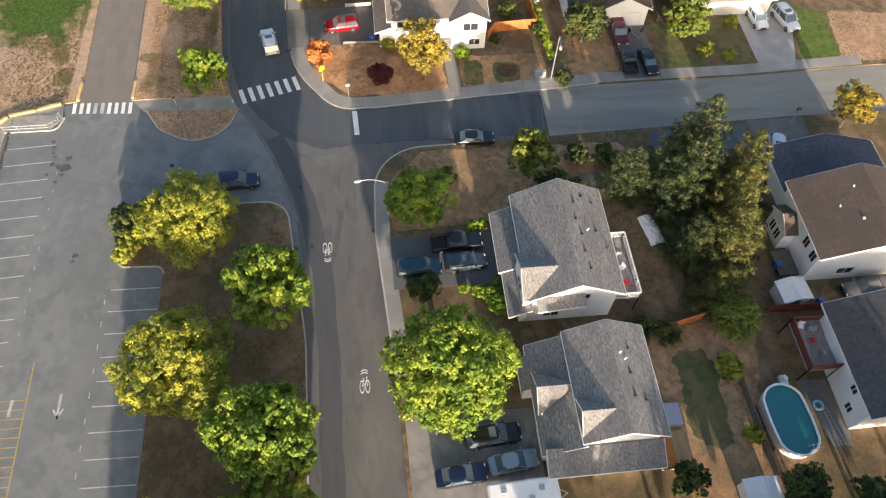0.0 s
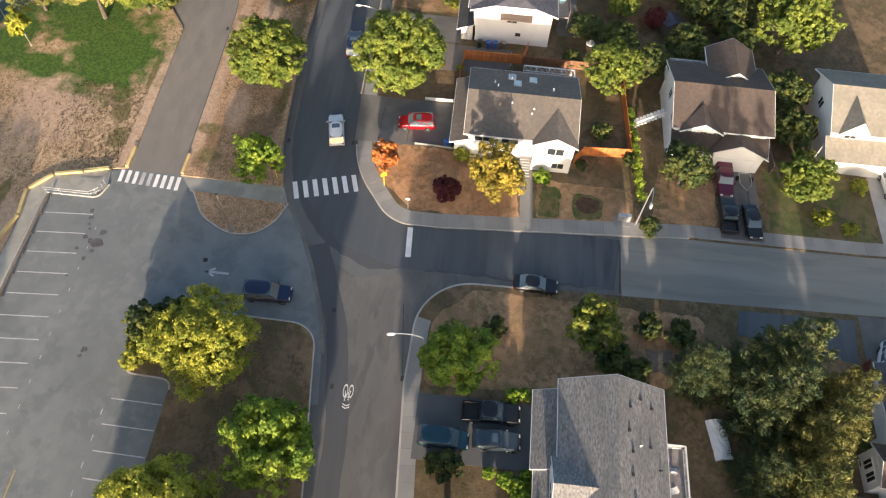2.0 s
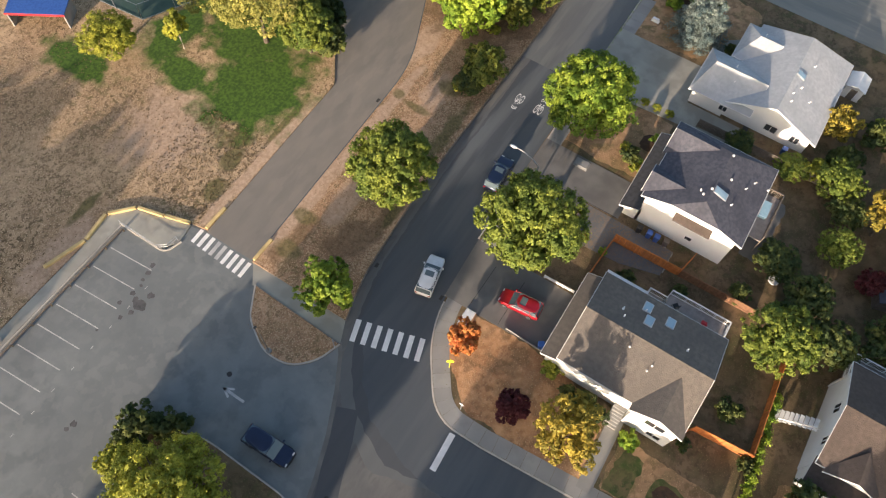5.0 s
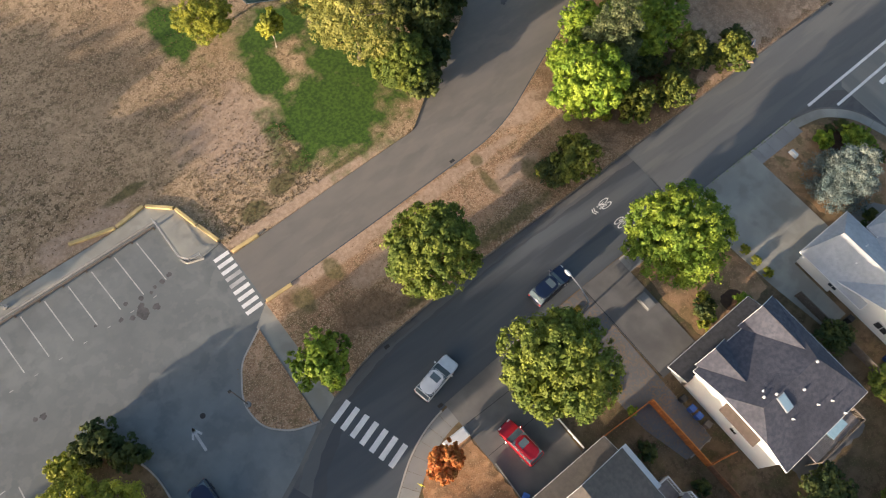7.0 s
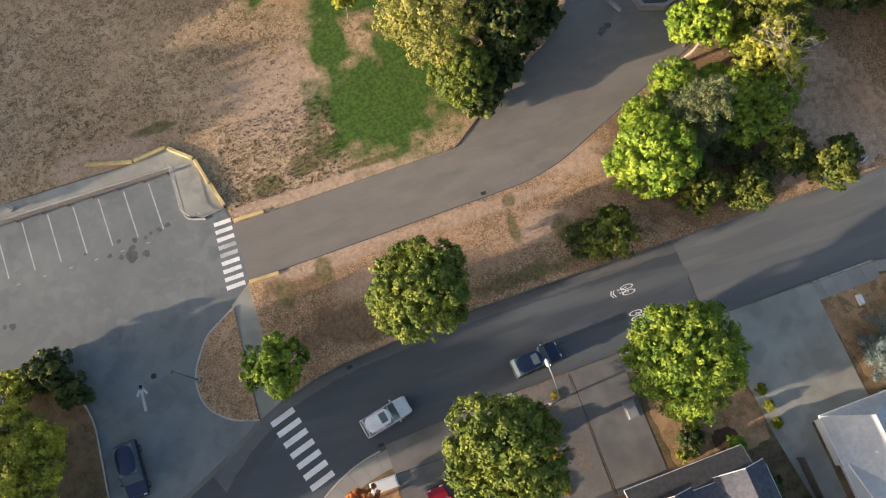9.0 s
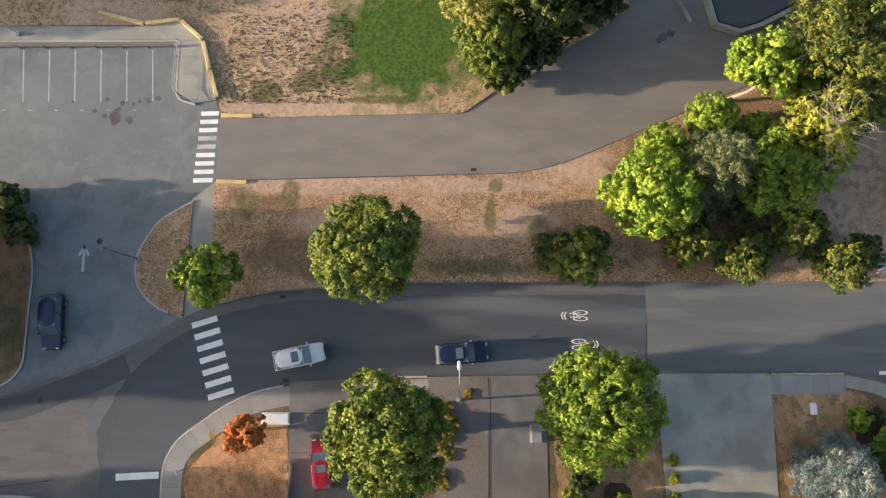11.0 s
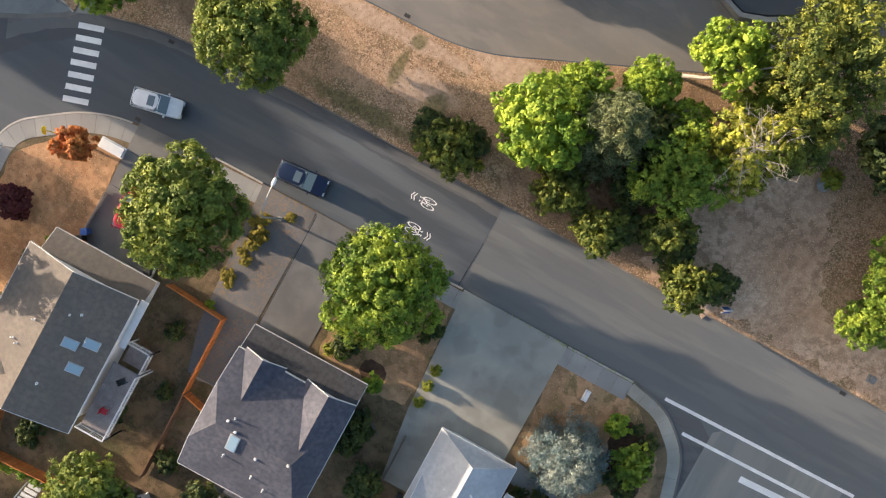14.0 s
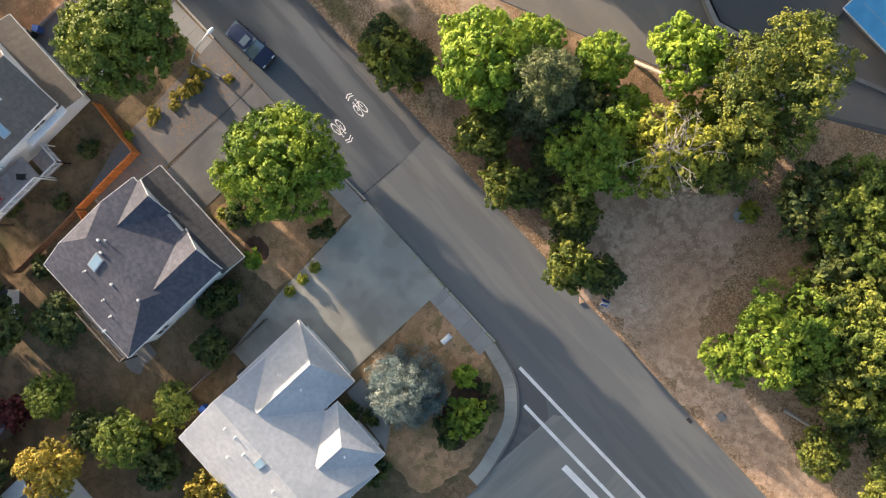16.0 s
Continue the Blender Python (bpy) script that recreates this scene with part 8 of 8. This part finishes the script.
ob = part("pool_filter", pump, WHITE_SHEET)
ob.location = (-66.2, -62.6, TOP)
tagged(ob, "white pool filter standing beside the pool", "pool filter")
ring_toy = bmesh.new()
for k in range(14):
    a0, a1 = k * math.tau / 14, (k + 1) * math.tau / 14
    tube(ring_toy, [(0.45 * math.cos(a0), 0.45 * math.sin(a0), 0.14), (0.45 * math.cos(a1), 0.45 * math.sin(a1), 0.14)], [0.14, 0.14], 8)
ob = part("swim_ring", ring_toy, material("pale_blue_vinyl", (0.25, 0.5, 0.62), (0.3, 0.56, 0.68), 4.0, 0.4))
ob.location = (-69.0, -65.3, TOP)
tagged(ob, "pale blue inflatable ring lying on the patio", "toy")
patch("patio", [(-66.4, -63.9), (-66.4, -67.0), (-73.2, -67.4), (-73.2, -65.4)], DRIVE, "pale concrete patio by the pool", "patio", 0.02)
ladder = empty("ladder", "aluminium ladder lying on the patio", "ladder", pose(-71.2, -66.1, TOP + 0.05, 0, 0, 8))
for sgn in (-1, 1):
    bm = bmesh.new()
    box(bm, -2.0, 2.0, sgn * 0.22 - 0.03, sgn * 0.22 + 0.03, 0, 0.06)
    part("side_rail", bm, STEEL, ladder)
for k in range(11):
    bm = bmesh.new()
    tube(bm, [(-1.8 + 0.36 * k, -0.22, 0.03), (-1.8 + 0.36 * k, 0.22, 0.03)], [0.018, 0.018], 6)
    part("rung", bm, STEEL, ladder)


def shed(x, y, w, d, h, turn, roof_mat, wall_mat, label):
    thing = empty("shed", label, "shed", pose(x, y, TOP, 0, 0, turn))
    bm = bmesh.new()
    box(bm, -w / 2, w / 2, -d / 2, d / 2, -0.05, h)
    part("wall", bm, wall_mat, thing)
    for sgn in (-1, 1):
        part("roof", sloped([(-w / 2 - 0.15, 0, h + 0.5), (w / 2 + 0.15, 0, h + 0.5), (w / 2 + 0.15, sgn * (d / 2 + 0.18), h - 0.05), (-w / 2 - 0.15, sgn * (d / 2 + 0.18), h - 0.05)], 0.07), roof_mat, thing)
    for sgn in (-1, 1):
        bm = bmesh.new()
        loft(bm, [[(sgn * w / 2 * q, -d / 2, h - 0.1), (sgn * w / 2 * q, d / 2, h - 0.1), (sgn * w / 2 * q, 0, h + 0.42)] for q in (0.96, 1.0)])
        part("gable", bm, wall_mat, thing)
    bm = bmesh.new()
    box(bm, -w / 2 - 0.03, -w / 2 + 0.02, -0.4, 0.4, 0, h - 0.2)
    part("door", bm, GREY_WOOD, thing)


shed(-57.0, -66.5, 2.4, 3.0, 2.0, 5, WHITE_SHEET, WHITE_SHEET, "small white metal garden shed")
shed(-77.4, -56.2, 3.2, 3.0, 1.9, 0, WHITE_SHEET, WHITE_SHEET, "white metal shed at the yard's edge")
shed(37.6, -40.8, 2.6, 2.2, 1.9, 0, WHITE_SHEET, WHITE_SHEET, "white lean-to shed behind the pale house")
shed(11.2, -52.8, 2.2, 2.4, 1.9, 20, SLATE_ROOF, GREY_WOOD, "small grey garden shed with a dark roof")
shed(0.8, -44.2, 2.0, 2.0, 1.8, 0, SLATE_ROOF, GREY_WOOD, "small grey-blue roofed garden shed")
shed(3.0, -44.6, 2.0, 2.8, 1.9, 45, SLATE_ROOF, WHITE_WALL, "white garden hut with a grey roof")
patch("patio", [(-38.3, -47.2), (-38.3, -50.0), (-40.8, -49.8), (-40.8, -47.0)], GREY_WOOD, "weathered timber platform in a yard", "patio", 0.12)
patch("patio", [(-38.6, -50.3), (-38.6, -52.6), (-40.8, -52.4), (-40.8, -50.1)], DARK_ROOF, "low dark sandpit box", "patio", 0.12)
patch("patio", [(16.6, -36.8), (16.8, -39.6), (8.0, -40.2), (8.0, -37.4)], DRIVE, "stone patio behind a house", "patio", 0.02)
patch("patio", [(4.0, -31.0), (4.0, -24.4), (0.2, -26.4), (1.0, -31.2)], DRIVE_DARK, "asphalt strip beside a house", "patio", 0.02)


def bin_box(x, y, mat, label, s=0.6, h=1.05):
    thing = empty("wheelie_bin", label, "bin", pose(x, y, TOP + 0.028, 0, 0, (x * 37) % 30))
    bm = bmesh.new()
    loft(bm, [[(-s * q, -s * q, z), (s * q, -s * q, z), (s * q, s * q, z), (-s * q, s * q, z)] for q, z in ((0.4, 0.0), (0.5, h * 0.92))])
    part("bin_body", bm, mat, thing)
    bm = bmesh.new()
    box(bm, -s * 0.53, s * 0.53, -s * 0.56, s * 0.5, h * 0.92, h, 0.03)
    part("lid", bm, mat, thing)


for x, y, mat, label in ((4.2, -26.6, PLASTIC_BLACK, "black wheeled bin by a house wall"), (4.2, -27.8, TARP_BLUE, "blue recycling bin by a house wall"), (4.2, -28.7, TARP_BLUE, "blue recycling bin by a house wall"), (4.3, -29.8, GREY_WOOD, "wooden box by a house wall"), (23.6, -36.6, TARP_BLUE, "blue bin beside the pale house"), (23.6, -31.5, PLASTIC_BLACK, "dark bin beside the pale house"), (-13.8, -23.9, TARP_BLUE, "blue bin beside the drive"), (-13.9, -24.7, PLASTIC_BLACK, "black bin beside the drive"), (-53.2, -66.6, TARP_BLUE, "blue plastic tub on the deck"), (-57.9, -69.6, TARP_BLUE, "blue barrel beside the shed"), (-72.6, -38.6, PLASTIC_BLACK, "black bin beside the house"), (-6.8, -24.4, PLASTIC_BLACK, "black bin by the carport")):
    bin_box(x, y, mat, label)


def garden_chair(x, y, z, turn, mat, label):
    thing = empty("garden_chair", label, "chair", pose(x, y, z, 0, 0, turn))
    bm = bmesh.new()
    box(bm, -0.28, 0.28, -0.28, 0.28, 0.38, 0.44, 0.01)
    part("seat", bm, mat, thing)
    bm = bmesh.new()
    box(bm, -0.28, 0.28, 0.24, 0.30, 0.44, 0.95, 0.01)
    part("backrest", bm, mat, thing)
    for sx in (-1, 1):
        for sy_ in (-1, 1):
            bm = bmesh.new()
            box(bm, sx * 0.25 - 0.02, sx * 0.25 + 0.02, sy_ * 0.25 - 0.02, sy_ * 0.25 + 0.02, 0, 0.38)
            part("leg", bm, mat, thing)


garden_chair(-55.2, -48.4, TOP + 2.75, 20, RED_PLASTIC, "red plastic chair on the upper deck")
garden_chair(-53.4, -48.2, TOP + 2.75, 200, WHITE_TRIM, "white chair on the upper deck")
garden_chair(-51.6, -48.3, TOP + 2.75, 80, STEEL, "grey chair on the upper deck")
garden_chair(-63.2, -65.6, TOP + 2.5, 80, RED_PLASTIC, "red plastic chair on the red deck")
garden_chair(-62.0, -66.0, TOP + 2.5, 160, STEEL, "grey chair on the red deck")
garden_chair(-64.6, -66.2, TOP + 2.5, 10, STEEL, "grey chair on the red deck")
garden_chair(-61.6, -65.0, TOP + 2.5, 250, WHITE_TRIM, "white chair on the red deck")
garden_chair(-3.6, -36.8, TOP + 2.6, 90, RED_PLASTIC, "red plastic chair on the back deck")
garden_chair(-3.4, -33.6, TOP + 2.6, 140, PLASTIC_BLACK, "black chair on the back deck")
table = bmesh.new()
box(table, -1.1, 1.1, -0.45, 0.45, 0.68, 0.74, 0.02)
for sgn in (-1, 1):
    box(table, sgn * 0.8 - 0.05, sgn * 0.8 + 0.05, -0.4, 0.4, 0, 0.68)
ob = part("patio_table", table, material("pale_blue_cloth", (0.28, 0.45, 0.55), (0.33, 0.5, 0.6), 3.0, 0.8))
ob.matrix_world = pose(12.8, -37.3, TOP + 2.2, 0, 0, 3)
tagged(ob, "long table with a pale blue cloth on the deck", "table")
boulder = bmesh.new()
bmesh.ops.create_icosphere(boulder, subdivisions=3, radius=0.7)
for v in boulder.verts:
    v.co *= 1 + 0.18 * noise.noise(v.co * 2.0)
    v.co.z *= 0.6
ob = part("boulder", boulder, CONCRETE)
ob.location = (43.6, 12.2, TOP + 0.25)
tagged(ob, "pale grey boulder among dry shrubs", "rock")
lid_ob = bmesh.new()
bmesh.ops.create_cone(lid_ob, cap_ends=True, segments=20, radius1=0.6, radius2=0.6, depth=0.12)
ob = part("paddling_pool", lid_ob, WHITE_SHEET)
ob.location = (7.0, -41.8, TOP + 0.06)
tagged(ob, "small round white tub in the yard", "tub")
tarp = bmesh.new()
bmesh.ops.create_grid(tarp, x_segments=14, y_segments=10, size=1.0)
for v in tarp.verts:
    v.co = Vector((v.co.x * 2.0, v.co.y * 0.9, 0.55 - 0.4 * abs(v.co.y) ** 2 + 0.14 * noise.noise(v.co * 3)))
ob = part("tarpaulin", tarp, WHITE_SHEET)
ob.matrix_world = pose(-47.2, -54.0, TOP, 0, 0, 10)
tagged(ob, "crumpled pale tarpaulin over a woodpile", "tarpaulin")
